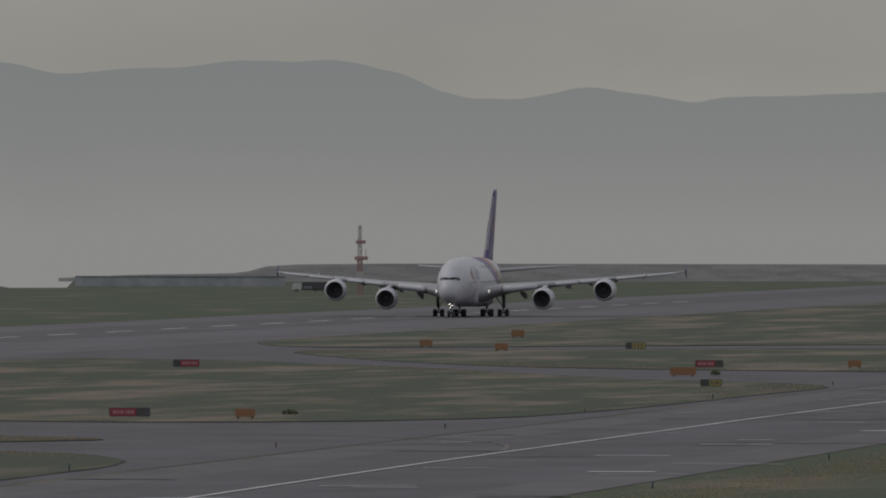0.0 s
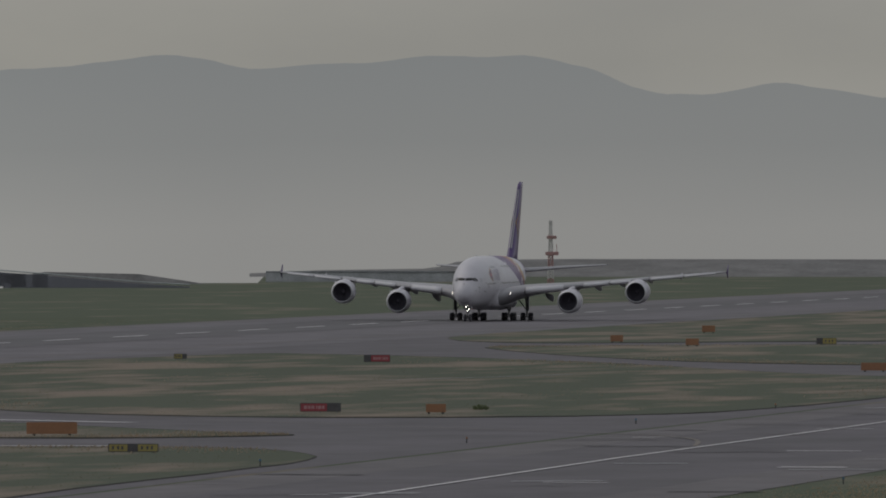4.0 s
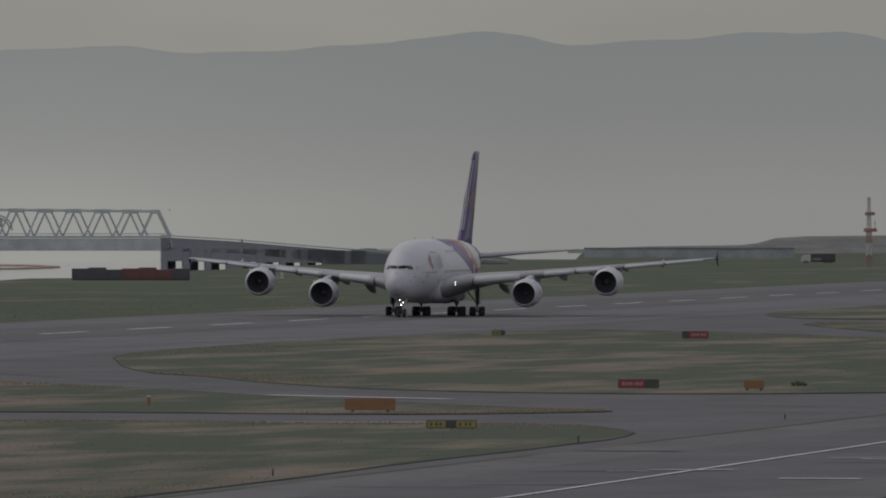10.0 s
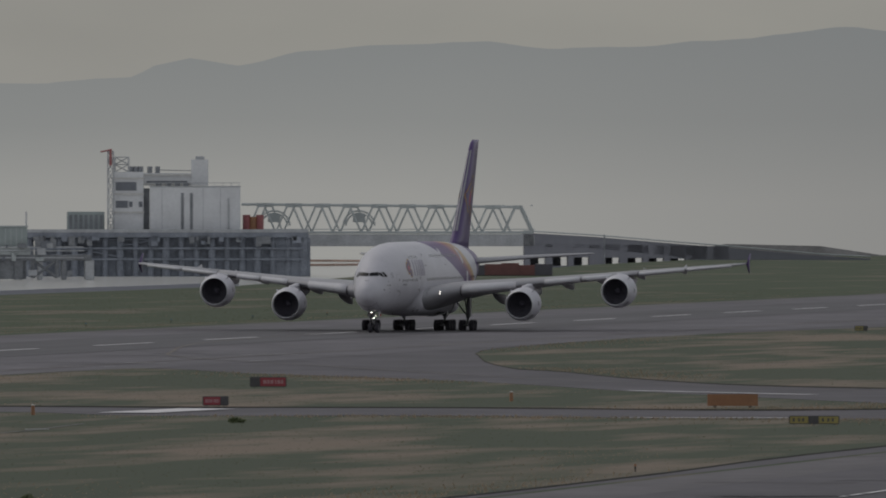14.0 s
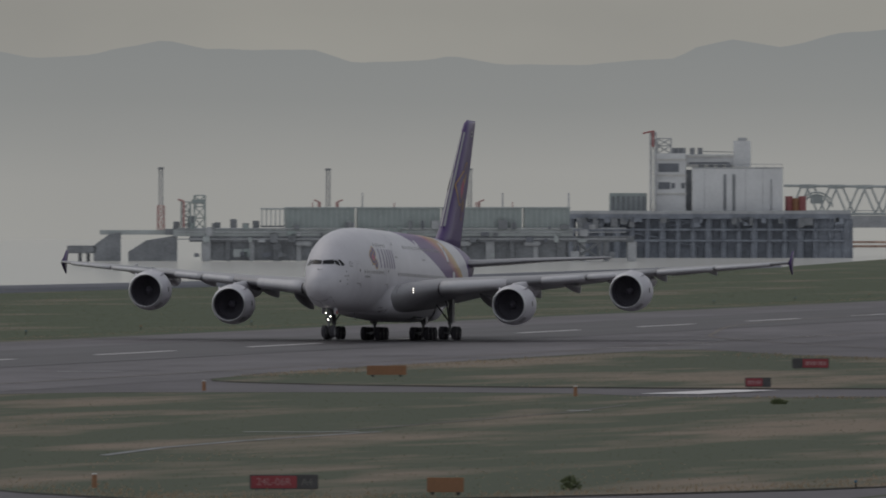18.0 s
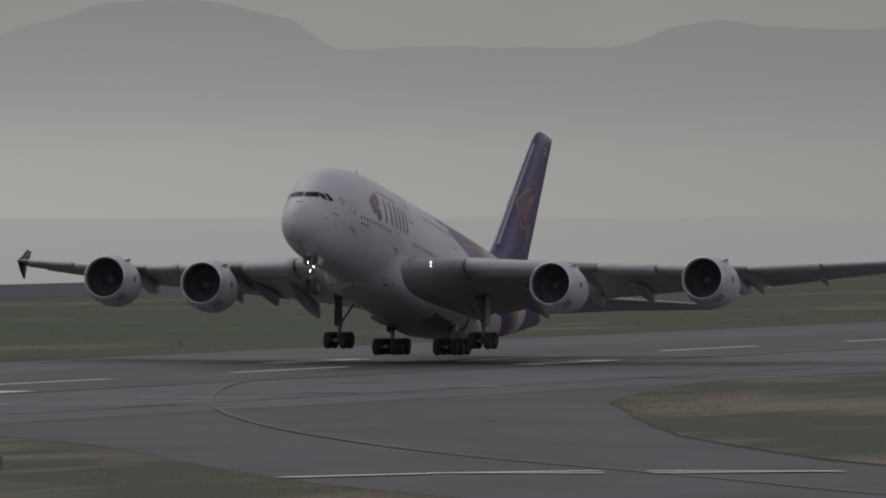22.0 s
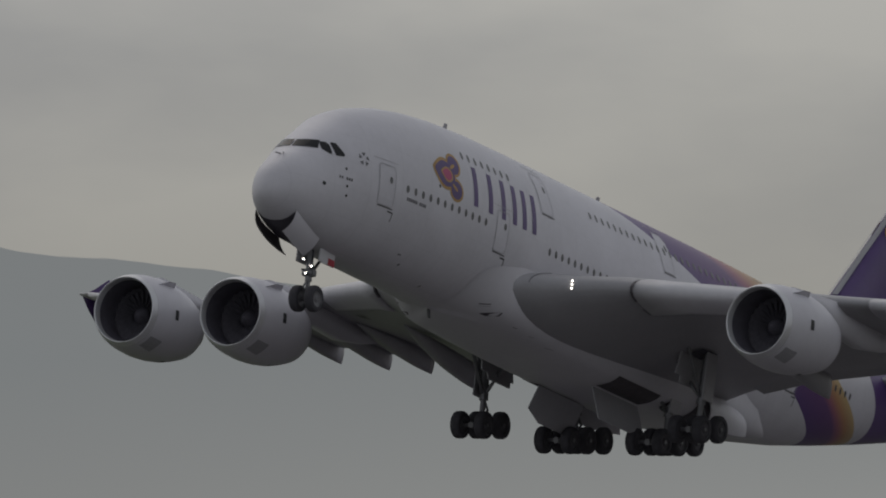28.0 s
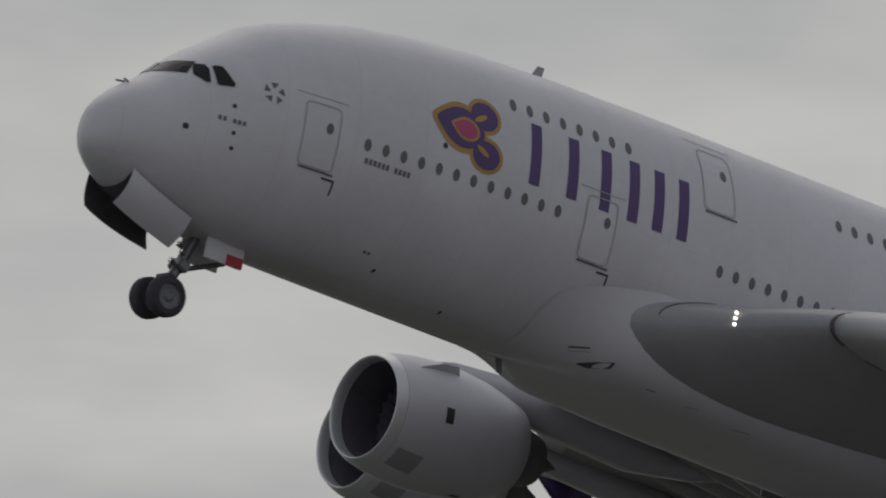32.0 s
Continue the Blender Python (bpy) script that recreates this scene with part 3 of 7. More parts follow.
# sea wall along the shore
wall = bmesh.new()
for (x0, y0), (x1, y1) in zip(SHORE[1:10], SHORE[2:10]):
    d = Vector((x1 - x0, y1 - y0, 0)).normalized()
    s = Vector((-d.y, d.x, 0)) * 1.2
    ends = []
    for x, y in ((x0, y0), (x1, y1)):
        p, up = Vector((x, y, 0)), Vector((0, 0, 1.6 if x < 1650 else 0.7))
        ends.append([p - s, p + s, p + s * 0.7 + up, p - s * 0.4 + up])
    loft(ends, bm=wall)
part("sea_wall", wall, M["ramp"], kind="structure", label="low dark concrete sea wall along the shore")

# ---------------------------------------------------------------- far mountains
RIDGE = [(-4, .40), (0, .5), (3, .56), (5.8, .552), (6.43, .535), (6.59, .512), (6.78, .545), (7.02, .57), (7.3, .535), (7.5, .526), (7.62, .55), (7.85, .64), (8.09, .697), (8.49, .685), (8.9, .65),
         (9.25, .632), (9.44, .675), (9.62, .693), (9.87, .668), (10.03, .64), (10.4, .613), (10.8, .6), (11.12, .63), (11.5, .622), (11.88, .59), (12.15, .526), (12.35, .56), (12.48, .535), (12.6, .478),
         (13.0, .462), (13.33, .455), (13.54, .49), (13.66, .47), (13.93, .461), (14.11, .526), (14.4, .518), (14.55, .518), (14.73, .556), (14.88, .535), (15.08, .496), (15.27, .483), (15.45, .513),
         (15.8, .516), (16.07, .525), (16.24, .546), (16.42, .526), (16.7, .437), (17.3, .435), (17.85, .435), (18.05, .555), (18.44, .636), (18.8, .625), (19.13, .53), (19.27, .485), (19.52, .526),
         (19.73, .585), (19.89, .648), (20.02, .63), (20.44, .64), (20.73, .70), (21.0, .69), (21.31, .66), (21.7, .785), (22.07, .877), (22.21, .925), (22.5, .947), (22.88, .979), (23.15, .935), (23.41, .858),
         (23.65, .965), (23.89, .996), (24.1, .932), (24.4, .955), (24.79, .94), (25.04, 1.015), (25.27, 1.022), (25.64, 1.09), (25.85, 1.21), (26.01, 1.277), (26.18, 1.21), (26.38, 1.15), (26.9, 1.12), (27.25, 1.06),
         (27.9, 1.083), (28.95, 0.982), (30.45, 1.132), (31.95, 1.332), (33.17, 1.482), (34.08, 1.548), (34.60, 1.502), (35.32, 1.527), (35.89, 1.497), (36.35, 1.399), (36.88, 1.394), (37.42, 1.377), (37.84, 1.347), (38.38, 1.277), (38.70, 1.244), (39.73, 1.282), (42, 1.1), (46, .9), (55, .7), (70, .6)]
FAR = 4700.0


def ridge_mesh(lift, d, rough, seed, a0=-4.0, a1=70.0, step=0.05):
    bm = bmesh.new()
    rows = []
    n = int((a1 - a0) / step)
    j = 0
    for i in range(n + 1):
        az = a0 + step * i
        while RIDGE[j + 1][0] < az and j < len(RIDGE) - 2:
            j += 1
        (p, e), (p2, e2) = RIDGE[j], RIDGE[j + 1]
        t = min(1, max(0, (az - p) / (p2 - p)))
        t = t * t * (3 - 2 * t) * 0.5 + t * 0.5
        el = (e + (e2 - e) * t) * lift + rough * noise.fractal((az * 2.5, seed, 0), 1.0, 2.0, 5)
        top = at(az, el, d)
        ring = []
        for k in range(9):
            f = k / 8
            dd = d - 260 * (1 - f)
            q = Vector((*polar(az, dd), -6 + (top.z + 6) * f))
            ring.append(bm.verts.new(q))
        rows.append(ring)
    for a, b in zip(rows, rows[1:]):
        for k in range(8):
            bm.faces.new((a[k], a[k + 1], b[k + 1], b[k]))
    return bm


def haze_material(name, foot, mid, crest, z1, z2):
    """Glowing colour with haze painted in: pale at the foot, darker towards the crest."""
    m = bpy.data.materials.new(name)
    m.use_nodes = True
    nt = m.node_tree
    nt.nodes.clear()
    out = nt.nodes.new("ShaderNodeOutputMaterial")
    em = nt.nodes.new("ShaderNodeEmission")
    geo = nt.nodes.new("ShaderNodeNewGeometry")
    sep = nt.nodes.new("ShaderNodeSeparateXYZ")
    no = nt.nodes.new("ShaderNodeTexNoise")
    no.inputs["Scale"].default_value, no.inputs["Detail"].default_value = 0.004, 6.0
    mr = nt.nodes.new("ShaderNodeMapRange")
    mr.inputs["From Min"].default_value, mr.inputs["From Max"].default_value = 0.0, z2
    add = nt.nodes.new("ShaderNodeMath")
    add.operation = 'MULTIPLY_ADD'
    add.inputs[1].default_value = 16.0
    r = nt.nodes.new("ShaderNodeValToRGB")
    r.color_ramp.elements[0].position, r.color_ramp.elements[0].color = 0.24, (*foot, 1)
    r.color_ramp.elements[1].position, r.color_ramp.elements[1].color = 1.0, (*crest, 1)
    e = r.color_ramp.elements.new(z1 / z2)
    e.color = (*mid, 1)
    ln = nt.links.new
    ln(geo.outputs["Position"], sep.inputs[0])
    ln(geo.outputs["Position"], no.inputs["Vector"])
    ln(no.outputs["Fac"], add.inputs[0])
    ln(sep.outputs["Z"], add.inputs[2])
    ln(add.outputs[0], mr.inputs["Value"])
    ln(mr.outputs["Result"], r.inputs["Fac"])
    # the painted haze is brightened by bearing across the range
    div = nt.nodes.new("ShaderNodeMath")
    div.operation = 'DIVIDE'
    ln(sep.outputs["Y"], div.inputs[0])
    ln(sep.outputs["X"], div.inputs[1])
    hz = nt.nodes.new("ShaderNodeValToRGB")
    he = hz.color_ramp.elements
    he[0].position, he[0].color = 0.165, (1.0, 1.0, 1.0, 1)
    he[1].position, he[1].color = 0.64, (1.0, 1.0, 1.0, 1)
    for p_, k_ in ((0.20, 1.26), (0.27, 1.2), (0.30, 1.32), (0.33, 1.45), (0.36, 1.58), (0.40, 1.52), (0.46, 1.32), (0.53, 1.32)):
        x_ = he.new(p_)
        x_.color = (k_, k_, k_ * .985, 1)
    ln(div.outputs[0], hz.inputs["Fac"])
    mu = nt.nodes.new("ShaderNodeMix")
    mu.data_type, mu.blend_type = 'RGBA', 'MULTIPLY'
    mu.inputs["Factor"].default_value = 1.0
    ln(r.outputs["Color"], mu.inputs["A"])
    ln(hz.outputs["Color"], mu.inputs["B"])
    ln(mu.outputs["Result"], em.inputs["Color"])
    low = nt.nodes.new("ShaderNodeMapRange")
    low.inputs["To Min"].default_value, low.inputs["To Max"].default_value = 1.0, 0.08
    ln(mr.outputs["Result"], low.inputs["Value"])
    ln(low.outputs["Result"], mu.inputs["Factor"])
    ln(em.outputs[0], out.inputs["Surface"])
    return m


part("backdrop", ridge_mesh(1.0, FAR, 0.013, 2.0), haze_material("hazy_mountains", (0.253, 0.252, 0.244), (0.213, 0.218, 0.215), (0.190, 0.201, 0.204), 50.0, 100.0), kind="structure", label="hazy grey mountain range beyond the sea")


# ---------------------------------------------------------------- the airliner
# built with x forward, y to its left, z up; origin on the ground between the main wheels
def X(a):
    """Forward place of a point on the airliner, a metres along its length."""
    return 35.2 - a


HULL = [  # along, keel, crown, half width
    (-0.61, 4.74, 4.90, 0.10), (-0.56, 4.39, 5.26, 0.31), (-0.42, 4.13, 5.61, 0.62), (-0.18, 3.88, 5.92, 0.91), (0.17, 3.62, 6.25, 1.19), (0.55, 3.39, 6.54, 1.40), (0.94, 3.21, 6.80, 1.55), (1.37, 3.06, 7.19, 1.73),
    (1.80, 2.94, 7.62, 1.90), (2.44, 2.81, 8.16, 2.06), (3.20, 2.70, 8.69, 2.26), (4.15, 2.67, 9.39, 2.48), (5.00, 2.62, 9.77, 2.68), (6.00, 2.59, 10.12, 2.88), (7.90, 2.58, 10.60, 3.12), (10.00, 2.57, 10.92, 3.28),
    (12.50, 2.56, 11.15, 3.38), (15.50, 2.54, 11.27, 3.42), (20.00, 2.46, 11.31, 3.43), (26.00, 2.38, 11.31, 3.43), (32.00, 2.38, 11.31, 3.43), (39.00, 2.38, 11.31, 3.43), (44.00, 2.45, 11.29, 3.45), (48.00, 2.85, 11.23, 3.36),
    (52.00, 3.55, 11.10, 3.15), (56.00, 4.42, 10.90, 2.80), (60.00, 5.35, 10.60, 2.30), (64.00, 6.35, 10.15, 1.67), (67.00, 7.10, 9.60, 1.11), (69.20, 7.65, 9.05, 0.58), (70.00, 7.90, 8.65, 0.32),
]
MID = 0.46


def hull_at(a):
    i = 0
    while i < len(HULL) - 2 and HULL[i + 1][0] < a:
        i += 1
    (a0, *p), (a1, *q) = HULL[i], HULL[i + 1]
    t = min(1, max(0, (a - a0) / (a1 - a0)))
    return [u + (v - u) * t for u, v in zip(p, q)]


def hull_ring(a, zb, zt, hw, n=64):
    ring = []
    mid = zb + (zt - zb) * MID
    for i in range(n):
        t = 2 * math.pi * i / n
        c, s = math.cos(t), math.sin(t)
        e = 0.93 if s >= 0 else 0.86
        ring.append(Vector((X(a), hw * math.copysign(abs(c) ** e, c), mid + (zt - mid if s >= 0 else mid - zb) * s)))
    return ring


def skin(a, z, out=0.0, side=1):
    """A point on the hull's side, out metres off the skin."""
    zb, zt, hw = hull_at(a)
    mid = zb + (zt - zb) * MID
    s = min(0.999, abs(z - mid) / (zt - mid if z >= mid else mid - zb))
    y = hw * math.sqrt(1 - s * s) ** (0.93 if z >= mid else 0.86)
    return Vector((X(a), side * (y + out), z))


def striped_paint():
    """White paint; purple, red, orange and gold bands that sweep down and back, purple tail cone."""
    m = material("striped_white_paint", (0.60, 0.588, 0.63), 0.42, vary=0.05, size=2.2, fine=7)
    nt = m.node_tree
    b = nt.nodes["Principled BSDF"]
    base = b.inputs["Base Color"].links[0].from_socket
    co = nt.nodes.new("ShaderNodeTexCoord")
    sp = nt.nodes.new("ShaderNodeSeparateXYZ")
    nt.links.new(co.outputs["Object"], sp.inputs[0])

    def calc(op, *v):
        n = nt.nodes.new("ShaderNodeMath")
        n.operation = op
        for i, u in enumerate(v):
            if isinstance(u, (int, float)):
                n.inputs[i].default_value = u
            else:
                nt.links.new(u, n.inputs[i])
        return n.outputs[0]

    a = calc('SUBTRACT', 35.2, sp.outputs["X"])
    h = calc('MAXIMUM', calc('SUBTRACT', sp.outputs["Z"], 4.0), 0.0)
    h2 = calc('MULTIPLY', h, h)
    w = calc('SUBTRACT', calc('MULTIPLY_ADD', sp.outputs["Z"], 3.25, a), 65.75)
    r = nt.nodes.new("ShaderNodeValToRGB")
    r.color_ramp.interpolation = 'LINEAR'
    el = r.color_ramp.elements
    el[0].position, el[0].color = 0.0, (0.085, 0.035, 0.17, 1)
    el[1].position, el[1].color = 0.54, (0.11, 0.035, 0.15, 1)
    for p, c in ((0.66, (0.30, 0.09, 0.13, 1)), (0.80, (0.42, 0.21, 0.09, 1)), (1.0, (0.50, 0.37, 0.17, 1))):
        e = el.new(p)
        e.color = c
    width = calc('MULTIPLY_ADD', h2, 0.165, 8.9)
    nt.links.new(calc('DIVIDE', w, width), r.inputs["Fac"])
    on = calc('MULTIPLY', calc('GREATER_THAN', w, 0.0), calc('LESS_THAN', w, width))
    tail = calc('GREATER_THAN', calc('MULTIPLY_ADD', h2, 0.12, a), 59.3)
    mx = nt.nodes.new("ShaderNodeMix")
    mx.data_type = 'RGBA'
    nt.links.new(on, mx.inputs["Factor"])
    nt.links.new(base, mx.inputs["A"])
    nt.links.new(r.outputs["Color"], mx.inputs["B"])
    mt = nt.nodes.new("ShaderNodeMix")
    mt.data_type = 'RGBA'
    nt.links.new(tail, mt.inputs["Factor"])
    nt.links.new(mx.outputs["Result"], mt.inputs["A"])
    mt.inputs["B"].default_value = (0.085, 0.035, 0.17, 1)
    # fine skin joints: hoops every 2.4 m and lap seams along the hull
    hoop = calc('LESS_THAN', calc('FRACT', calc('DIVIDE', a, 2.4)), 0.010)
    lap = calc('LESS_THAN', calc('FRACT', calc('DIVIDE', sp.outputs["Z"], 1.37)), 0.012)
    joint = calc('MULTIPLY', calc('MAXIMUM', hoop, lap), 0.13)
    mj = nt.nodes.new("ShaderNodeMix")
    mj.data_type = 'RGBA'
    nt.links.new(joint, mj.inputs["Factor"])
    nt.links.new(mt.outputs["Result"], mj.inputs["A"])
    mj.inputs["B"].default_value = (0.12, 0.12, 0.13, 1)
    nt.links.new(mj.outputs["Result"], b.inputs["Base Color"])
    b.inputs["Coat Weight"].default_value, b.inputs["Coat Roughness"].default_value = 0.15, 0.25
    return m


plane = thing("airliner", label="large white four-engined double-deck airliner with purple tail", category="airplane")
part("fuselage", loft([hull_ring(*h) for h in HULL]), striped_paint(), plane, "white fuselage with purple and gold bands at the tail", smooth=True)

# belly fairing
BELLY = [  # along, keel, half width, height of its upper seam
    (15.5, 2.53, 3.3, 3.2), (15.53, 2.53, 3.3, 3.65), (15.65, 2.52, 3.3, 4.05), (15.95, 2.49, 3.3, 4.4), (16.5, 2.44, 3.3, 4.68), (17.3, 2.36, 3.32, 4.92), (18.3, 2.25, 3.35, 5.12), (19.3, 2.15, 3.38, 5.28), (22, 2.02, 3.44, 5.35), (26.5, 1.93, 3.48, 5.3),
    (32, 1.88, 3.48, 5.1), (38, 1.9, 3.46, 4.9), (42, 2.1, 3.25, 4.5), (45.5, 2.5, 2.7, 4.2), (48.5, 3.05, 1.7, 4.0), (50, 3.5, .9, 4.0)]
BOX = 0.5


def belly_at(a):
    i = 0
    while i < len(BELLY) - 2 and BELLY[i + 1][0] < a:
        i += 1
    (a0, *p), (a1, *q) = BELLY[i], BELLY[i + 1]
    return [u + (v - u) * (a - a0) / (a1 - a0) for u, v in zip(p, q)]


def belly_ring(a, out=0.0, t0=0.0, t1=180.0, n=40):
    """Points round the belly fairing from one seam, below the keel, to the other; at its front it grows out of the hull."""
    zb, hw, top = belly_at(a)
    grown = min(1, max(0, (a - 15.5) / 3.6))
    grown = grown * grown * (3 - 2 * grown)
    ring = []
    for i in range(n + 1):
        t = radians(t0 + (t1 - t0) * i / n)
        c, s = math.cos(t), max(0, math.sin(t))
        z = top - (top - zb + out) * s ** BOX
        y = (hw + out) * abs(c) ** BOX
        if grown < 1:
            flush = skin(a, z).y + .035 if z > hull_at(a)[0] + .02 else 0
            y = flush + (max(y, flush) - flush) * grown
        ring.append(Vector((X(a), math.copysign(y, c), z)))
    return ring


bm = loft([belly_ring(a) for a in sorted({r[0] for r in BELLY} | {15.58, 15.78, 16.2, 16.9, 17.7, 18.8, 20.5, 24, 29, 35, 40, 44, 47})], closed=False)
part("belly_fairing", bm, M["white"], plane, "pale grey belly fairing under the wings", smooth=True)


def on_skin(a0, a1, z0, z1, out=0.012, side=1, n=4, m=6, round_=0.0):
    """A curved panel that follows the hull, with rounded corners, 1 to 2 cm proud."""
    bm = bmesh.new()
    rows = []
    for j in range(m + 1):
        v = j / m
        z = z0 + (z1 - z0) * v
        ins = 0.0
        if round_:
            e = min(v, 1 - v) * (z1 - z0)
            if e < round_:
                ins = round_ - math.sqrt(max(0, round_ ** 2 - (round_ - e) ** 2))
        rows.append([bm.verts.new(skin(a0 + ins + (a1 - a0 - 2 * ins) * i / n, z, out, side)) for i in range(n + 1)])
    for p, q in zip(rows, rows[1:]):
        for i in range(n):
            bm.faces.new((p[i], p[i + 1], q[i + 1], q[i]))
    return bm


def skin_outline(a0, a1, z0, z1, w=0.05, out=0.016, side=1, r=0.18):
    """A thin raised seam round a door."""
    pts = []
    for cx, cz, t0 in ((a1 - r, z1 - r, 0), (a0 + r, z1 - r, 90), (a0 + r, z0 + r, 180), (a1 - r, z0 + r, 270)):
        for k in range(5):
            t = radians(t0 + 22.5 * k)
            pts.append((cx + r * math.cos(t), cz + r * math.sin(t), math.cos(t), math.sin(t)))
    dense = []
    for p, q in zip(pts, pts[1:] + pts[:1]):
        k = max(1, int(math.hypot(q[0] - p[0], q[1] - p[1]) / .2))
        dense += [tuple(u + (v - u) * j / k for u, v in zip(p, q)) for j in range(k)]
    pts = dense
    bm = bmesh.new()
    o = [bm.verts.new(skin(a, z, out, side)) for a, z, *_ in pts]
    i_ = [bm.verts.new(skin(a - w * c, z - w * s, out, side)) for a, z, c, s in pts]
    n = len(pts)
    for k in range(n):
        bm.faces.new((o[k], o[(k + 1) % n], i_[(k + 1) % n], i_[k]))
    return bm


def skin_shape(pts, out, side=1):
    """A flat-painted outline (along, z) laid on the hull."""
    bm = bmesh.new()
    c = Vector((sum(p[0] for p in pts) / len(pts), sum(p[1] for p in pts) / len(pts)))
    fine = []
    for p, q in zip(pts, pts[1:] + pts[:1]):
        k = max(1, int(math.hypot(q[0] - p[0], q[1] - p[1]) / .12))
        fine += [(p[0] + (q[0] - p[0]) * j / k, p[1] + (q[1] - p[1]) * j / k) for j in range(k)]
    pts = fine
    m_ = bm.verts.new(skin(c.x, c.y, out, side))
    rings = []
    for f in (0.35, 0.7, 1.0):
        rings.append([bm.verts.new(skin(c.x + (a - c.x) * f, c.y + (z - c.y) * f, out, side)) for a, z in pts])
    n = len(pts)
    for k in range(n):
        bm.faces.new((m_, rings[0][k], rings[0][(k + 1) % n]))
        for r0, r1 in zip(rings, rings[1:]):
            bm.faces.new((r0[k], r1[k], r1[(k + 1) % n], r0[(k + 1) % n]))
    return bm


def ellipse(ca, cz, ra, rz, tilt=0.0, n=28, point=0.0):
    out = []
    for i in range(n):
        t = 2 * math.pi * i / n
        u, v = ra * math.cos(t), rz * math.sin(t)
        if point and math.cos(t) < 0:
            u *= 1 + point * (-math.cos(t)) ** 6
            v *= 1 - 0.35 * (-math.cos(t)) ** 2
        c, s = math.cos(radians(tilt)), math.sin(radians(tilt))
        out.append((ca + u * c - v * s, cz + u * s + v * c))
    return out


def brow(y, z, side):
    """A point on the nose above the radome, y metres off the centre line."""
    lo, hi = -0.6, 6.0
    for _ in range(30):
        m_ = (lo + hi) / 2
        zt = hull_at(m_)[1]
        if z > zt or skin(m_, z).y < y:
            lo = m_
        else:
            hi = m_
    return Vector((X(hi) + 0.02, side * y, z + 0.02))


dark_seam = material("dark_seam", (0.13, 0.125, 0.135), 0.5, vary=0.1, size=1)
seam = material("seam_grey", (0.39, 0.385, 0.405), 0.5, vary=0.1, size=1)
pane = material("cabin_window", (0.115, 0.112, 0.118), 0.2, vary=0.1, size=0.4)
for side in (1, -1):
    # cockpit glazing
    for pts in ([(2.02, 7.38), (2.12, 7.54), (2.36, 7.57), (2.44, 7.45), (2.42, 7.00), (2.30, 6.97), (1.97, 7.14)], [(2.54, 7.56), (2.66, 7.62), (2.84, 7.62), (3.14, 7.14), (3.12, 7.04), (2.62, 6.97)]):
        part("cockpit_window", skin_shape(pts, 0.035, side), M["glass"], plane, "dark cockpit window")
    bm = bmesh.new()
    rws = []
    for j in range(5):
        v = j / 4
        row = []
        for i in range(7):
            u = i / 6
            y = 0.05 + u * (0.98 + 0.18 * (1 - v))
            row.append(bm.verts.new(brow(y, 7.10 + 0.02 * u + v * (0.40 + 0.08 * u), side)))
        rws.append(row)
    for p, q in zip(rws, rws[1:]):
        for i in range(6):
            bm.faces.new((p[i], p[i + 1], q[i + 1], q[i]))
    part("cockpit_window", bm, M["glass"], plane, "dark cockpit windscreen")
    # doors
    for a, z0, w in ((5.40, 5.30, 1.17), (15.90, 5.46, 1.17), (20.46, 8.42, 1.22), (33.3, 8.45, 1.2), (45.2, 8.5, 1.1), (47.0, 5.5, 1.2)):
        d = part("door", on_skin(a, a + w, z0, z0 + 1.98, 0.008, side, round_=0.2), M["white"], plane, "white cabin door")
        part("door_seam", skin_outline(a - .03, a + w + .03, z0 - .03, z0 + 2.01, 0.035, 0.026, side), seam, d)
        part("door_window", skin_shape(ellipse(a + w * .72, z0 + 1.3, .12, .17), 0.022, side), pane, d)
        part("door_sill", on_skin(a + .05, a + w + .1, z0 - .11, z0 - .05, 0.02, side, m=1), dark_seam, d)
        part("door_hood", on_skin(a - .35, a + w + .25, z0 + 2.20, z0 + 2.225, 0.014, side, n=8, m=1), seam, d)
        if z0 < 8:
            part("rain_mark", on_skin(a + .92, a + 1.38, z0 - .26, z0 - .20, 0.016, side, m=1), M["black"], d)
            part("rain_mark", on_skin(a + 1.33, a + 1.38, z0 - .66, z0 - .26, 0.02, side, n=1, m=5), M["black"], d)
    # cabin windows, two decks
    rows = [(7.60 + .657 * i, 6.49 + .007 * i) for i in range(12)] + [(21.32 + .657 * i, 6.58 + .004 * i) for i in range(36)] + [(50.0 + .657 * i, 6.75) for i in range(8)]
    rows += [(12.89 + .651 * i, 9.43) for i in range(8)] + [(26.05 + .651 * i, 9.53) for i in range(28)]
    for a, z in rows:
        part("window", skin_shape(ellipse(a, z, .125, .2, n=10), 0.012, side), pane, plane)
    # emblem: plain petals in purple, gold and magenta
    e = part("emblem", skin_shape(ellipse(10.85, 8.07, 1.0, .80, -6, point=.10), 0.012, side), M["gold"], plane, "purple, gold and magenta flower emblem")
    for k, (ca, cz, r) in enumerate(((11.72, 8.66, .58), (11.85, 7.44, .58))):
        part("petal_rim", skin_shape(ellipse(ca, cz, r * 1.1, r), 0.013, side), M["gold"], e)
        part("petal", skin_shape(ellipse(ca, cz, r * .88, r * .78), 0.018, side), M["purple"], e)
        part("petal_eye", skin_shape(ellipse(ca - .14, cz - .10 * (-1) ** k, r * .46, r * .15, 30 * (-1) ** k), 0.023, side), M["gold"], e)
    part("petal", skin_shape(ellipse(10.88, 8.07, .86, .64, -6, point=.10), 0.0185, side), M["purple"], e)
    part("petal_eye", skin_shape(ellipse(11.05, 8.06, .50, .38, -6, point=.2), 0.0235, side), M["gold"], e)
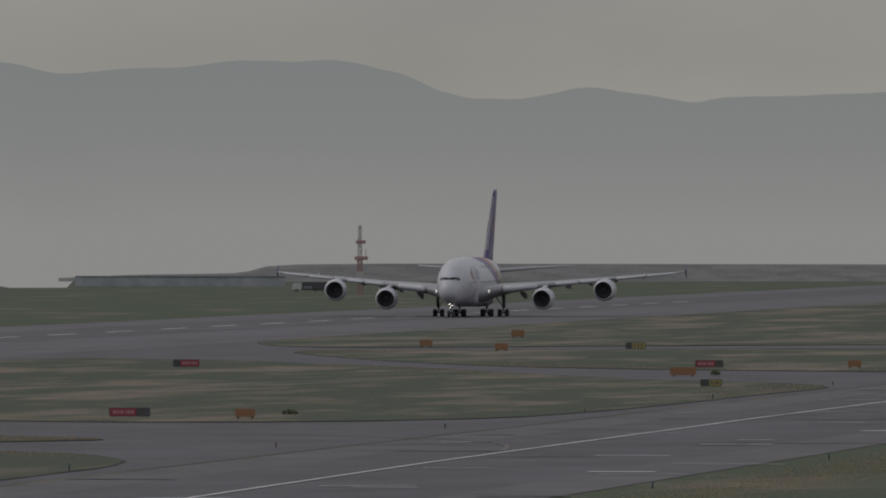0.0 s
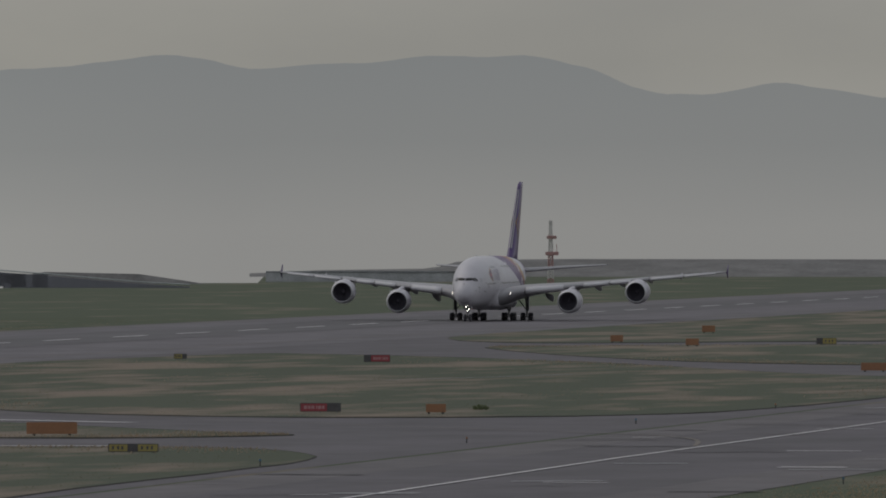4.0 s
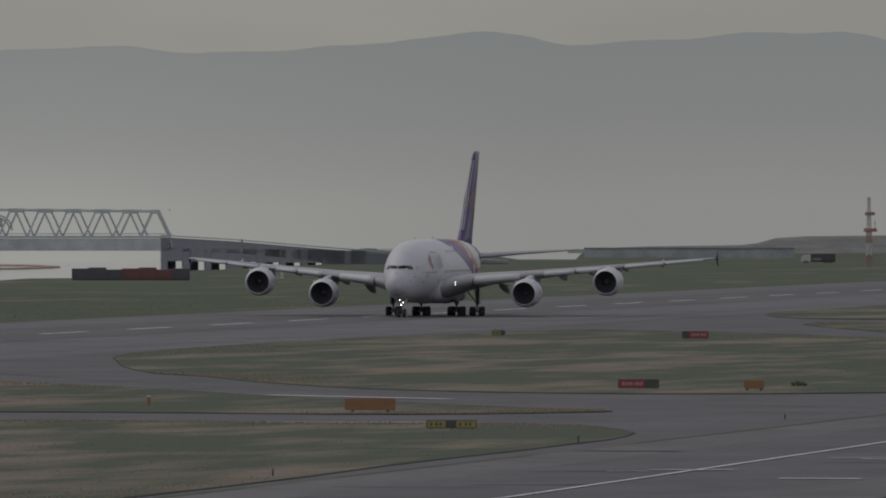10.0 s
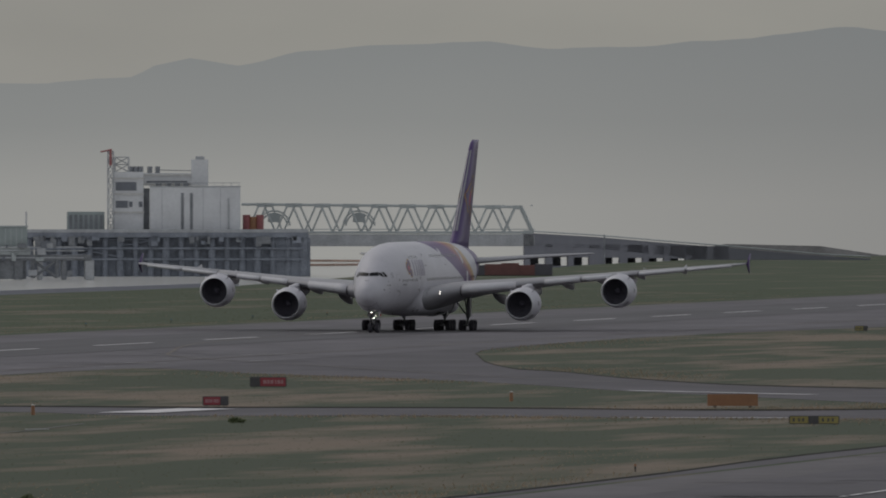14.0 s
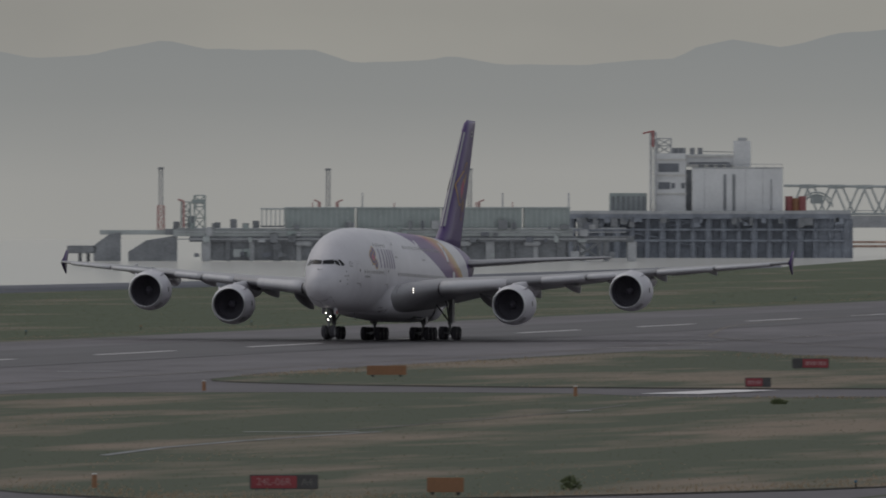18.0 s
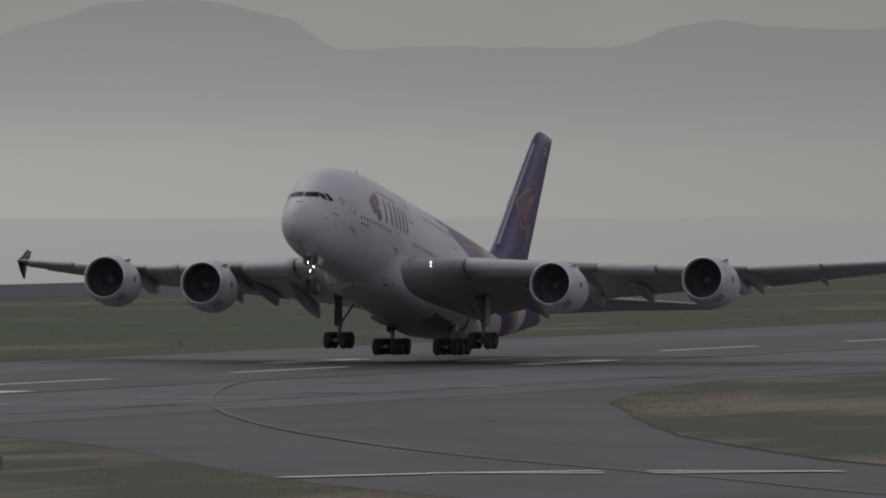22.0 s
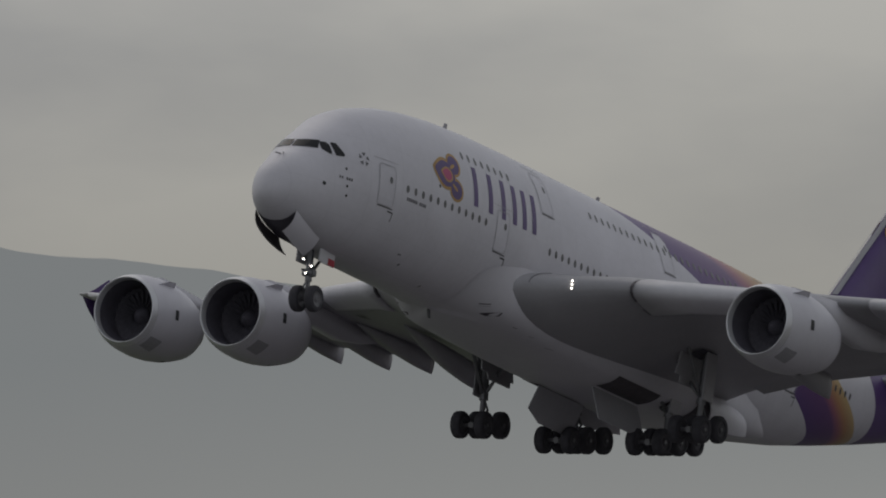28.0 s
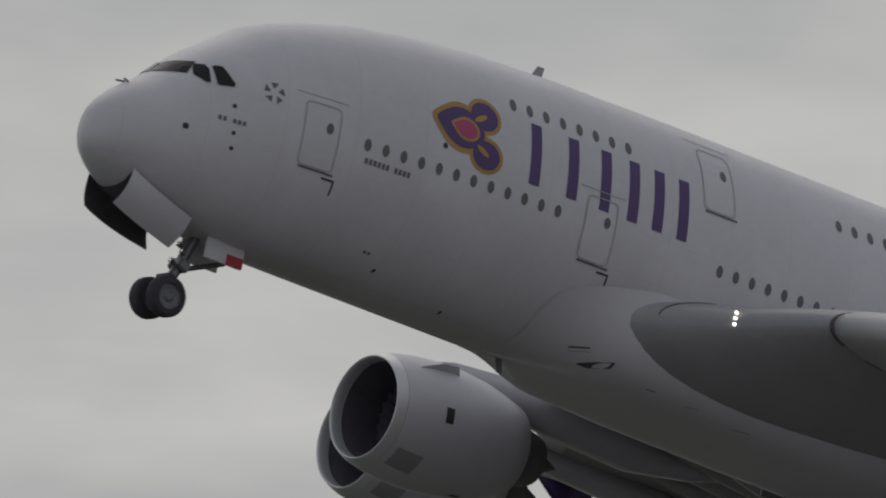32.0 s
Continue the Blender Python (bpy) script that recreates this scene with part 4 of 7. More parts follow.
    part("petal_eye", skin_shape(ellipse(11.05, 8.06, .40, .29, -6, point=.2), 0.028, side), M["magenta"], e)
    # airline mark as plain purple bars
    for a in (13.55, 15.02, 16.32, 17.45, 18.45, 19.44):
        bm = bmesh.new()
        rws = []
        for j in range(7):
            z = 7.08 + 1.96 * j / 6
            rws.append([bm.verts.new(skin(a + .40 * i / 3, z, 0.015, side)) for i in range(4)])
        for p, q in zip(rws, rws[1:]):
            for i in range(3):
                bm.faces.new((p[i], p[i + 1], q[i + 1], q[i]))
        part("livery_bar", bm, M["purple"], plane, "plain purple bar of the airline's mark")
    # small stencils and ports
    for a, z, w, h, gap in ((7.60, 5.92, 1.75, .17, 6), (2.68, 5.88, .95, .14, 2), (8.80, 3.48, .4, .08, 9)):
        n_ = int(w / .155)
        for k in range(n_):
            if k != gap:
                part("stencil", on_skin(a + .155 * k, a + .155 * k + .10, z, z + h, 0.016, side, n=1, m=1), dark_seam, plane)
    for k in range(5):
        t = radians(90 + 72 * k)
        part("star_mark", skin_shape(ellipse(4.34 + .25 * math.cos(t), 7.20 + .25 * math.sin(t), .15, .12, 72 * k + 30, n=3), 0.014, side), dark_seam, plane)
    for a, z, r in ((3.14, 6.42, .07), (1.73, 5.38, .10), (3.22, 5.58, .07), (3.25, 5.11, .07), (10.32, 7.30, .09), (9.56, 3.16, .06), (12.69, 2.80, .05)):
        part("port", skin_shape(ellipse(a, z, r, r, n=10), 0.014, side), M["black"], plane)
    part("probe", T(skin(.55, 6.55, .0, side), skin(.3, 6.55, .16, side), .035, n=6), M["steel"], plane)
for a in (15.2, 31.0):
    bm = bmesh.new()
    zt = hull_at(a)[1]
    loft([[Vector((X(a), .03, zt - .05)), Vector((X(a + .45), .03, zt - .05)), Vector((X(a + .45), -.03, zt - .05)), Vector((X(a), -.03, zt - .05))], [Vector((X(a + .25), .02, zt + .42)), Vector((X(a + .5), .02, zt + .42)), Vector((X(a + .5), -.02, zt + .42)), Vector((X(a + .25), -.02, zt + .42))]], bm=bm)
    part("antenna", bm, M["grey"], plane, "small blade antenna")


# ---- wings
def foil(y, le, te, z, tc=0.11, twist=0.0, n=24, u0=0.0, u1=1.0, grow=0.0, root=True):
    """Wing section as a closed ring; u0 to u1 takes a slice of the chord."""
    c = te - le
    deep = .40 * min(1, max(0, (8.5 - abs(y)) / 4.3)) * root      # the root's lower skin is fuller
    up, lo = [], []
    for i in range(n + 1):
        u = u0 + (u1 - u0) * (0.5 - 0.5 * math.cos(math.pi * i / n))
        h = 5 * tc * (0.2969 * math.sqrt(u) - 0.126 * u - 0.3516 * u * u + 0.2843 * u ** 3 - 0.1015 * u ** 4) * c
        bow = 0.02 * c * math.sin(math.pi * u)
        x, zz = X(le + c * u), z - u * c * math.tan(radians(twist))
        up.append(Vector((x + (grow if u < .02 else 0), y, zz + h * 0.95 + bow + grow)))
        lo.append(Vector((x + (grow if u < .02 else 0), y, zz - h * (0.85 + deep) + bow - grow)))
    return up + lo[-2:0:-1]


WING = [(2.0, 16.9, 41.0, 3.95, .115, 2.0), (3.2, 18.25, 41.2, 4.28, .118, 1.9), (4.2, 19.8, 41.2, 4.56, .12, 1.8), (4.83, 20.75, 41.3, 4.74, .12, 1.7), (6.5, 22.35, 41.4, 5.08, .12, 1.6), (9, 24.7, 41.6, 5.42, .115, 1.6), (14.95, 29.4, 42.2, 6.0, .108, 1.7),
        (20, 33.1, 43.6, 6.5, .10, 1.2), (25.8, 37.0, 45.6, 7.05, .096, .7), (33, 41.9, 47.9, 7.75, .09, .2), (38.2, 45.4, 49.7, 8.25, .085, 0), (39.5, 46.6, 50.2, 8.38, .07, 0)]


def wing_at(y):
    i = 0
    while i < len(WING) - 2 and WING[i + 1][0] < y:
        i += 1
    (y0, *p), (y1, *q) = WING[i], WING[i + 1]
    t = (y - y0) / (y1 - y0)
    return [u + (v - u) * t for u, v in zip(p, q)]


def under_wing(side, y, a):
    """A point just below the wing's lower skin."""
    le, te, z, tc, tw = wing_at(y)
    c = te - le
    u = (a - le) / c
    h = 5 * tc * (0.2969 * math.sqrt(u) - 0.126 * u - 0.3516 * u * u + 0.2843 * u ** 3 - 0.1015 * u ** 4) * c
    return Vector((X(a), side * y, z - u * c * math.tan(radians(tw)) - h * (.85 + .40 * min(1, max(0, (8.5 - y) / 4.3))) + .02 * c * math.sin(math.pi * u) - .03))


def canoe(a0, a1, y, z0, z1, tip, w):
    """A flap track fairing: its keel deepens aft to a hooked tip below a tall narrow tail."""
    rings = []
    for i in range(17):
        u = i / 16
        top = z0 + (z1 - z0) * u
        bot = z0 - .05 + (tip - z0 + .05) * math.sin(math.pi * .5 * min(1, u / .96)) ** 1.1
        ww = w * (math.sin(math.pi * .5 * min(1, .1 + u / .45)) if u < .5 else 1 - .8 * ((u - .5) / .5) ** 1.7)
        mid, half = (top + bot) / 2, max(.03, (top - bot) / 2)
        ring = []
        for k in range(14):
            t = 2 * math.pi * k / 14
            sn = math.sin(t)
            ring.append(Vector((X(a0 + (a1 - a0) * u - .18 * max(0, sn) * u ** 4), y + ww * math.cos(t) * (1 + .12 * sn), mid + half * math.copysign(abs(sn) ** .85, sn))))
        rings.append(ring)
    return loft(rings)


ENG = [(15.0, 22.2, 3.38), (25.88, 29.6, 4.98)]
wings, tips = {}, {}
CUT = 27.2
for side in (1, -1):
    inner = [r for r in WING if r[0] < CUT] + [(CUT + .2, *wing_at(CUT + .2))]
    outer = [(CUT, *wing_at(CUT))] + [r for r in WING if r[0] > CUT]
    w = part("wing", loft([foil(side * y, *r) for y, *r in inner]), M["grey"], plane, "pale grey swept wing", smooth=True)
    wo = part("outer_wing", loft([foil(side * y, *r) for y, *r in outer]), M["grey"], plane, "pale grey outer wing", smooth=True)
    wings[side], tips[side] = w, wo
    # slats on the leading edge, in four lengths
    for y0, y1 in ((7.4, 13.4), (16.6, 20.6), (20.9, 24.3), (27.4, 32.6), (32.9, 38.0)):
        rr = []
        for k in range(5):
            y = y0 + (y1 - y0) * k / 4
            le, te, z, tc, tw = wing_at(y)
            ring = foil(side * y, le, te, z, tc, tw, n=8, u0=0.0, u1=0.13, grow=0.045)
            rr.append([p + Vector((.10, 0, -.07)) for p in ring])
        part("slat", loft(rr), M["belly"], w if y0 < CUT else wo, "pale leading-edge slat", smooth=True)
    # flaps set a little down
    for y0, y1, drop, tilt in ((5.0, 13.2, .4, 3.5), (13.5, 20.4, .4, 4), (20.7, 27.0, .3, 4)):
        rr = []
        for k in range(5):
            y = y0 + (y1 - y0) * k / 4
            le, te, z, tc, tw = wing_at(y)
            c = te - le
            zte = z - c * math.tan(radians(tw))
            rr.append(foil(side * y, te - c * .20, te + c * .025, zte + .22 - drop * .25, 0.07, tilt, root=False))
        part("flap", loft(rr), M["grey"], w, "grey flap lowered for take-off", smooth=True)
    rr = []
    for y in (27.4, 33, 37.6):
        le, te, z, tc, tw = wing_at(y)
        rr.append(foil(side * y, te - (te - le) * .16, te + .12, z - (te - le) * math.tan(radians(tw)) - .02, .08, 4))
    part("aileron", loft(rr), M["grey"], wo, "grey aileron", smooth=True)
    for y, a0, a1, tip, r in ((10.0, 31.0, 39.5, 3.25, .58), (14.2, 33.2, 41.25, 4.52, .54), (18.0, 35.8, 43.4, 5.1, .48), (22.0, 38.2, 45.2, 5.75, .42), (26.6, 41.2, 46.8, 6.4, .36), (31.6, 44.3, 48.9, 7.1, .3)):
        part("flap_track_fairing", canoe(a0, a1, side * y, under_wing(side, y, a0 + .3).z, tip + 1.25, tip, r), M["grey"], w if y < CUT else wo, "pale canoe-shaped flap track fairing", smooth=True)
    # wingtip fence
    le, te, z, *_ = WING[-1][1:]
    bm = bmesh.new()
    rr = []
    for zz, l0, l1, t in ((-1.15, 2.5, 3.1, .04), (-.6, 1.4, 3.1, .08), (0, .5, 3.2, .12), (.6, 1.6, 3.5, .08), (1.35, 2.7, 3.9, .04)):
        rr.append([Vector((X(le + l0), side * 39.62, z + zz)), Vector((X(le + (l0 + l1) / 2), side * (39.62 + t), z + zz)), Vector((X(le + l1), side * 39.62, z + zz)), Vector((X(le + (l0 + l1) / 2), side * (39.62 - t), z + zz))])
    loft(rr, bm=bm)
    part("wingtip_fence", bm, M["purple"], wo, "purple wingtip fence", smooth=True)
    # landing lights in the wing root
    for k in range(3):
        part("landing_light", spun([(.02, .0), (.03, .028), (.02, .042), (-.05, .046)], n=12, m=Matrix.Translation((X(21.0), side * 5.1, 4.68 + .19 * k))), M["root_lamp"], w, "lit landing light")
    # engines
    for y, a, z in ENG:
        c = Matrix.Translation((X(a), side * y, z)) @ pose(0, 0, 0, 0, 2.0, -side * 1.5) @ Matrix.Diagonal((-1.02, 1.05, 1.05, 1))
        cowl = [(.34, 1.772), (.7, 1.86), (1.4, 1.97), (2.3, 2.02), (3.2, 1.99), (4.1, 1.88), (4.9, 1.70), (5.6, 1.50), (5.62, 1.42), (4.8, 1.46)]
        part("nacelle", spun(cowl, n=48, m=c), M["white"], w, "white engine nacelle", smooth=True)
        part("inlet_lip", spun([(.42, 1.54), (.2, 1.55), (.06, 1.575), (-.01, 1.605), (.0, 1.63), (.06, 1.66), (.18, 1.715), (.33, 1.772)], n=48, m=c), M["lip"], w, "satin metal inlet lip", smooth=True)
        # Duct, blades and spinner carry the inlet's shade in their colour.
        part("inlet_duct", spun([(.42, 1.538), (.9, 1.49), (1.5, 1.46), (2.1, 1.48)], n=40, m=c), M["dark"], w, "inlet duct coloured as deep shade", smooth=True)
        bm = bmesh.new()
        q = []
        for r, sw, tw in ((.42, 0, .1), (.85, .05, .14), (1.2, .12, .17), (1.45, .24, .2)):
            for e, dx in ((-1, -.10), (1, .10)):
                ang = sw + e * tw * .75
                q.append(bm.verts.new((1.85 + dx, r * math.cos(ang), r * math.sin(ang))))
        for j in range(0, 6, 2):
            bm.faces.new((q[j], q[j + 1], q[j + 3], q[j + 2]))
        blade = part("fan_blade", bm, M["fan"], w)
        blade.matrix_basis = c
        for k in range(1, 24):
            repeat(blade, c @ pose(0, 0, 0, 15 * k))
        part("spinner", spun([(1.35, .0), (1.45, .14), (1.65, .30), (1.9, .42)], n=20, m=c), M["dark"], w, "spinner coloured as deep shade", smooth=True)
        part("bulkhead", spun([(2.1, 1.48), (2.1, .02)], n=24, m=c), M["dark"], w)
        part("core_nozzle", spun([(4.7, 1.2), (5.8, 1.08), (6.9, .78), (6.95, .72), (6.4, .7)], n=28, m=c), M["shaded_metal"], w, "metal core nozzle", smooth=True)
        part("exhaust_cone", spun([(6.3, .5), (7.2, .33), (7.9, .03)], n=20, m=c), M["shaded_metal"], w, "metal exhaust cone", smooth=True)
        le, te, zw, tc, tw = wing_at(y)
        pts = []
        for aa, z0, z1, hw in ((a + 1.6, z + 1.85, z + 2.0, .12), (a + 3.0, z + 1.7, z + 2.35, .28), (le + .2, z + 1.2, zw + .02, .34), (le + 3.5, z + 1.0, zw - .1, .34), (le + 6.0, zw - 1.25, zw - .3, .22), (le + 8.0, zw - .75, zw - .4, .06)):
            pts.append([Vector((X(aa), side * y + hw, z0)), Vector((X(aa), side * y + hw * .8, z1)), Vector((X(aa), side * y - hw * .8, z1)), Vector((X(aa), side * y - hw, z0))])
        part("pylon", loft(pts), M["white"], w, "white engine pylon", smooth=True)
        for sgn in (1, -1):
            bm = bmesh.new()
            t = radians(50)
            d = Vector((0, sgn * math.cos(t), math.sin(t)))
            v = [bm.verts.new(c @ (Vector((xx, 0, 0)) + d * rr_)) for xx, rr_ in ((1.0, 1.88), (1.7, 2.22), (2.3, 2.26), (2.5, 1.98))]
            v2 = [bm.verts.new(p.co + Vector((0, .03, .03))) for p in v]
            bm.faces.new(v)
            bm.faces.new(v2)
            for k in range(4):
                bm.faces.new((v[k], v[(k + 1) % 4], v2[(k + 1) % 4], v2[k]))
            part("strake", bm, M["white"], w)
        # access panels on the cowl
        for t0, x0, dx, dt, mat in ((3, 1.72, .3, 7, "black"), (-52, .55, .95, 12, "grey"), (177, 1.72, .3, 7, "black"), (232, .55, .95, 12, "grey"), (-78, 3.6, .4, 3, "black")):
            bm = bmesh.new()
            rws = []
            for i in range(3):
                xx = x0 + dx * i / 2
                r = 0
                for (p, r0), (q, r1) in zip(cowl, cowl[1:]):
                    if p <= xx <= q:
                        r = r0 + (r1 - r0) * (xx - p) / (q - p)
                rws.append([bm.verts.new(c @ Vector((xx, (r + .015) * math.cos(radians(t0 + dt * (j / 3 - .5) * 2)), (r + .015) * math.sin(radians(t0 + dt * (j / 3 - .5) * 2))))) for j in range(4)])
            for p, q in zip(rws, rws[1:]):
                for j in range(3):
                    bm.faces.new((p[j], p[j + 1], q[j + 1], q[j]))
            part("cowl_panel", bm, M[mat], w)

# ---- tail
def fin_ring(z, le, te, th):
    return [Vector((X(le + (te - le) * u), 0.5 * th * s * math.sin(math.pi * u ** 0.55) * (1.15 - .3 * u), z)) for u, s in [(i / 12, 1) for i in range(13)] + [(i / 12, -1) for i in range(11, 0, -1)]]


FIN = ((10.3, 52.6, 65.4, 1.3), (11.3, 54.6, 65.6, 1.35), (12.3, 56.2, 66.1, 1.3), (15, 58.7, 67.5, 1.15), (19, 62.3, 69.5, .95), (23.2, 66.2, 71.6, .7), (23.95, 67.0, 71.95, .55), (24.35, 67.9, 72.05, .25))
fin = part("tail_fin", loft([fin_ring(*r) for r in FIN]), M["purple"], plane, "purple tail fin", smooth=True)


def fin_skin(a, z, out):
    """A point on the fin's side."""
    i = 0
    while i < len(FIN) - 2 and FIN[i + 1][0] < z:
        i += 1
    p, q = FIN[i], FIN[i + 1]
    t = (z - p[0]) / (q[0] - p[0])
    le, te, th = (p[k] + (q[k] - p[k]) * t for k in (1, 2, 3))
    u = min(.995, max(.001, (a - le) / (te - le)))
    return Vector((X(a), 0.5 * th * math.sin(math.pi * u ** 0.55) * (1.15 - .3 * u) + out, z))


for side in (1, -1):
    def on_fin(pts, out):
        bm = bmesh.new()
        n, ca, cz = len(pts), sum(p[0] for p in pts) / len(pts), sum(p[1] for p in pts) / len(pts)
        rows_ = []
        for f in (.001, .35, .7, 1.0):
            row = []
            for a, z in pts:
                v = fin_skin(ca + (a - ca) * f, cz + (z - cz) * f, out)
                row.append(bm.verts.new((v.x, side * v.y, v.z)))
            rows_.append(row)
        for p, q in zip(rows_, rows_[1:]):
            for k in range(n):
                bm.faces.new((p[k], p[(k + 1) % n], q[(k + 1) % n], q[k]))
        return bm
    bm = bmesh.new()
    edge = []
    for k in range(11):
        z = 12.6 + 10.4 * k / 10
        le = 56.47 + (z - 12.6) * .911 if z < 19 else 62.3 + (z - 19) * .929
        edge.append([bm.verts.new((X(le + d), side * fin_skin(le + d, z, .012).y, z)) for d in (.02, .08, .15, .24)])
    for p, q in zip(edge, edge[1:]):
        for k in range(3):
            bm.faces.new((p[k], p[k + 1], q[k + 1], q[k]))
    part("fin_leading_edge", bm, M["grey"], fin, "pale leading edge of the fin", smooth=True)
    for out, mat, ca, cz, ra, rz, tilt, pt in ((.022, "gold", 63.35, 16.85, 2.25, 1.95, -6, .16), (.025, "gold", 65.55, 18.45, 1.25, 1.35, 0, 0), (.035, "purple", 65.55, 18.45, 1.03, 1.13, 0, 0), (.025, "gold", 64.75, 14.6, .95, 1.2, 0, 0), (.035, "purple", 64.75, 14.6, .75, 1.0, 0, 0),
                                              (.042, "purple", 63.35, 16.85, 2.0, 1.72, -6, .16), (.050, "gold", 65.1, 17.8, .45, .7, -25, 0), (.050, "gold", 63.55, 16.8, .9, 1.12, 0, .1), (.058, "magenta", 63.55, 16.8, .74, .94, 0, .1), (.046, "gold", 64.7, 14.9, .32, .65, 10, 0)):
        part("emblem_petal", on_fin([(a + .6 * (z - cz), z) for a, z in ellipse(ca, cz, ra, rz, tilt, point=pt)], out), M[mat], fin)
    for k, mat in enumerate(("offwhite", "purple", "offwhite")):
        part("flag", on_fin([(68.7, 23.15 - .2 * k), (69.9, 23.15 - .2 * k), (69.9, 22.98 - .2 * k), (68.7, 22.98 - .2 * k)], .02), M[mat], fin)
    part("tailplane", loft([foil(side * y, le, te, z, .09, root=False) for y, le, te, z in ((.8, 57.5, 68.2, 8.5), (3, 59.5, 68.6, 8.65), (8, 63.6, 70.0, 9.1), (14.8, 69.1, 72.2, 9.55), (15.25, 69.9, 72.4, 9.6))]), M["grey"], plane, "grey tailplane", smooth=True)


# ---- landing gear
def tyre(parent, x, y, z, r, w, hub="rim"):
    p = [(-.5, .62), (-.5, .86), (-.42, .95), (-.3, .99), (0, 1), (.3, .99), (.42, .95), (.5, .86), (.5, .62)]
    part("tyre", spun([(w * u, r * v) for u, v in p], 'y', 28, m=Matrix.Translation((x, y, z))), M["tyre"], parent, smooth=True)
    part("rim", spun([(-w * .5, r * .62), (-w * .36, r * .58), (-w * .30, r * .30), (-w * .42, r * .18), (-w * .42, .01)], 'y', 18, m=Matrix.Translation((x, y, z))), M[hub], parent)
    part("rim", spun([(w * .5, r * .62), (w * .36, r * .58), (w * .30, r * .30), (w * .42, r * .18), (w * .42, .01)], 'y', 18, m=Matrix.Translation((x, y, z))), M[hub], parent)


bogies = []
for y, a, top, axles, tr in ((6.25, 33.25, 4.4, (-.85, .85), .68), (-6.25, 33.25, 4.4, (-.85, .85), .68), (2.63, 36.5, 3.2, (-1.7, 0, 1.7), .76), (-2.63, 36.5, 3.2, (-1.7, 0, 1.7), .76)):
    s = 1 if y > 0 else -1
    leg = part("main_gear_leg", tube(tube(bmesh.new(), (X(a), y, .7), (X(a), y, 1.7), .15), (X(a), y, 1.6), (X(a - .1), y + s * .15, top), .24), M["steel"], plane, "steel main landing gear leg")
    part("side_brace", T((X(a), y, 1.8), (X(a - .5), y - s * 1.7, top - .3), .09, n=8), M["steel"], leg)
    part("drag_brace", T((X(a), y, 1.7), (X(a - 2.0), y, top - .2), .10, n=8), M["steel"], leg)
    part("torque_link", tube(tube(bmesh.new(), (X(a + .18), y, 1.55), (X(a + .55), y, 1.2), .06), (X(a + .55), y, 1.2), (X(a + .15), y, .85), .06), M["steel"], leg)
    part("leg_door", B((X(a) - .55, y + s * .30, 1.75), (X(a) + .55, y + s * .38, top - .2), .03), M["grey"], leg, "pale gear leg door")
    bogie = part("bogie", tube(bmesh.new(), (max(axles) + .15, 0, 0), (min(axles) - .15, 0, 0), .16), M["steel"], plane, "wheel bogie of the main landing gear")
    bogie.location = (X(a), y, .7)
    bogies.append((bogie, X(a), y))
    for d in axles:
        part("axle", T((d, -tr - .25, 0), (d, tr + .25, 0), .1, n=8), M["steel"], bogie)
        for e in (-1, 1):
            tyre(bogie, d, e * tr, 0, .70, .50, "shaded_rim")
nose = part("nose_gear_leg", tube(tube(bmesh.new(), (0, 0, .63), (0, 0, 1.7), .11), (0, 0, 1.5), (.15, 0, 3.6), .17), M["steel"], plane, "steel nose landing gear leg")
NG = 4.5
nose.location = (X(NG), 0, 0)
part("axle", T((0, -.55, .63), (0, .55, .63), .09, n=8), M["steel"], nose)
part("drag_brace", T((0, .0, 1.75), (-1.2, 0, 3.1), .08, n=8), M["steel"], nose)
part("torque_link", tube(tube(bmesh.new(), (.12, 0, 1.5), (.42, 0, 1.15), .05), (.42, 0, 1.15), (.1, 0, .8), .05), M["steel"], nose)
part("steering_box", B((-.2, -.32, 1.75), (.22, .32, 2.1), .05), M["steel"], nose)
for e in (-1, 1):
    tyre(nose, 0, e * .44, .65, .65, .44)
    part("lamp_bracket", T((.15, 0, 2.02), (.22, e * .33, 2.05), .05, n=6), M["steel"], nose)
for y, z in ((.26, 2.2), (-.22, 2.55), (0, 1.85)):
    can = part("taxi_light", spun([(-.06, .02), (-.05, .08), (.12, .085), (.12, .075), (.0, .075)], n=14, m=Matrix.Translation((.26, y, z))), M["steel"], nose, "lit taxi light")
    part("lit_lens", spun([(.01, .05), (.02, .03), (.025, .0)], n=14, m=Matrix.Translation((.26, y, z))), M["lamp"], nose, "lit lens of the taxi light")

def belly_point(a, y, side):
    """A point just under the belly fairing, y metres off the centre line."""
    zb, hw, top = belly_at(a)
    c = (y / hw) ** (1 / BOX)
    return Vector((X(a), side * y, top - (top - zb) * math.sqrt(1 - c * c) ** BOX - .03))


def belly_side(a, z, side):
    """A point just outside the belly fairing's flank, at that height."""
    ring = belly_ring(a, 0, 0, 90, 60)
    for p, q in zip(ring, ring[1:]):
        if p.z >= z >= q.z:
            return Vector((X(a), side * (p.y + (q.y - p.y) * (p.z - z) / max(1e-6, p.z - q.z) + .015), z - .01))
    return Vector((X(a), 0, z))


# gear doors that swing
swing, well_doors, nose_doors, wing_doors = [], [], [], []


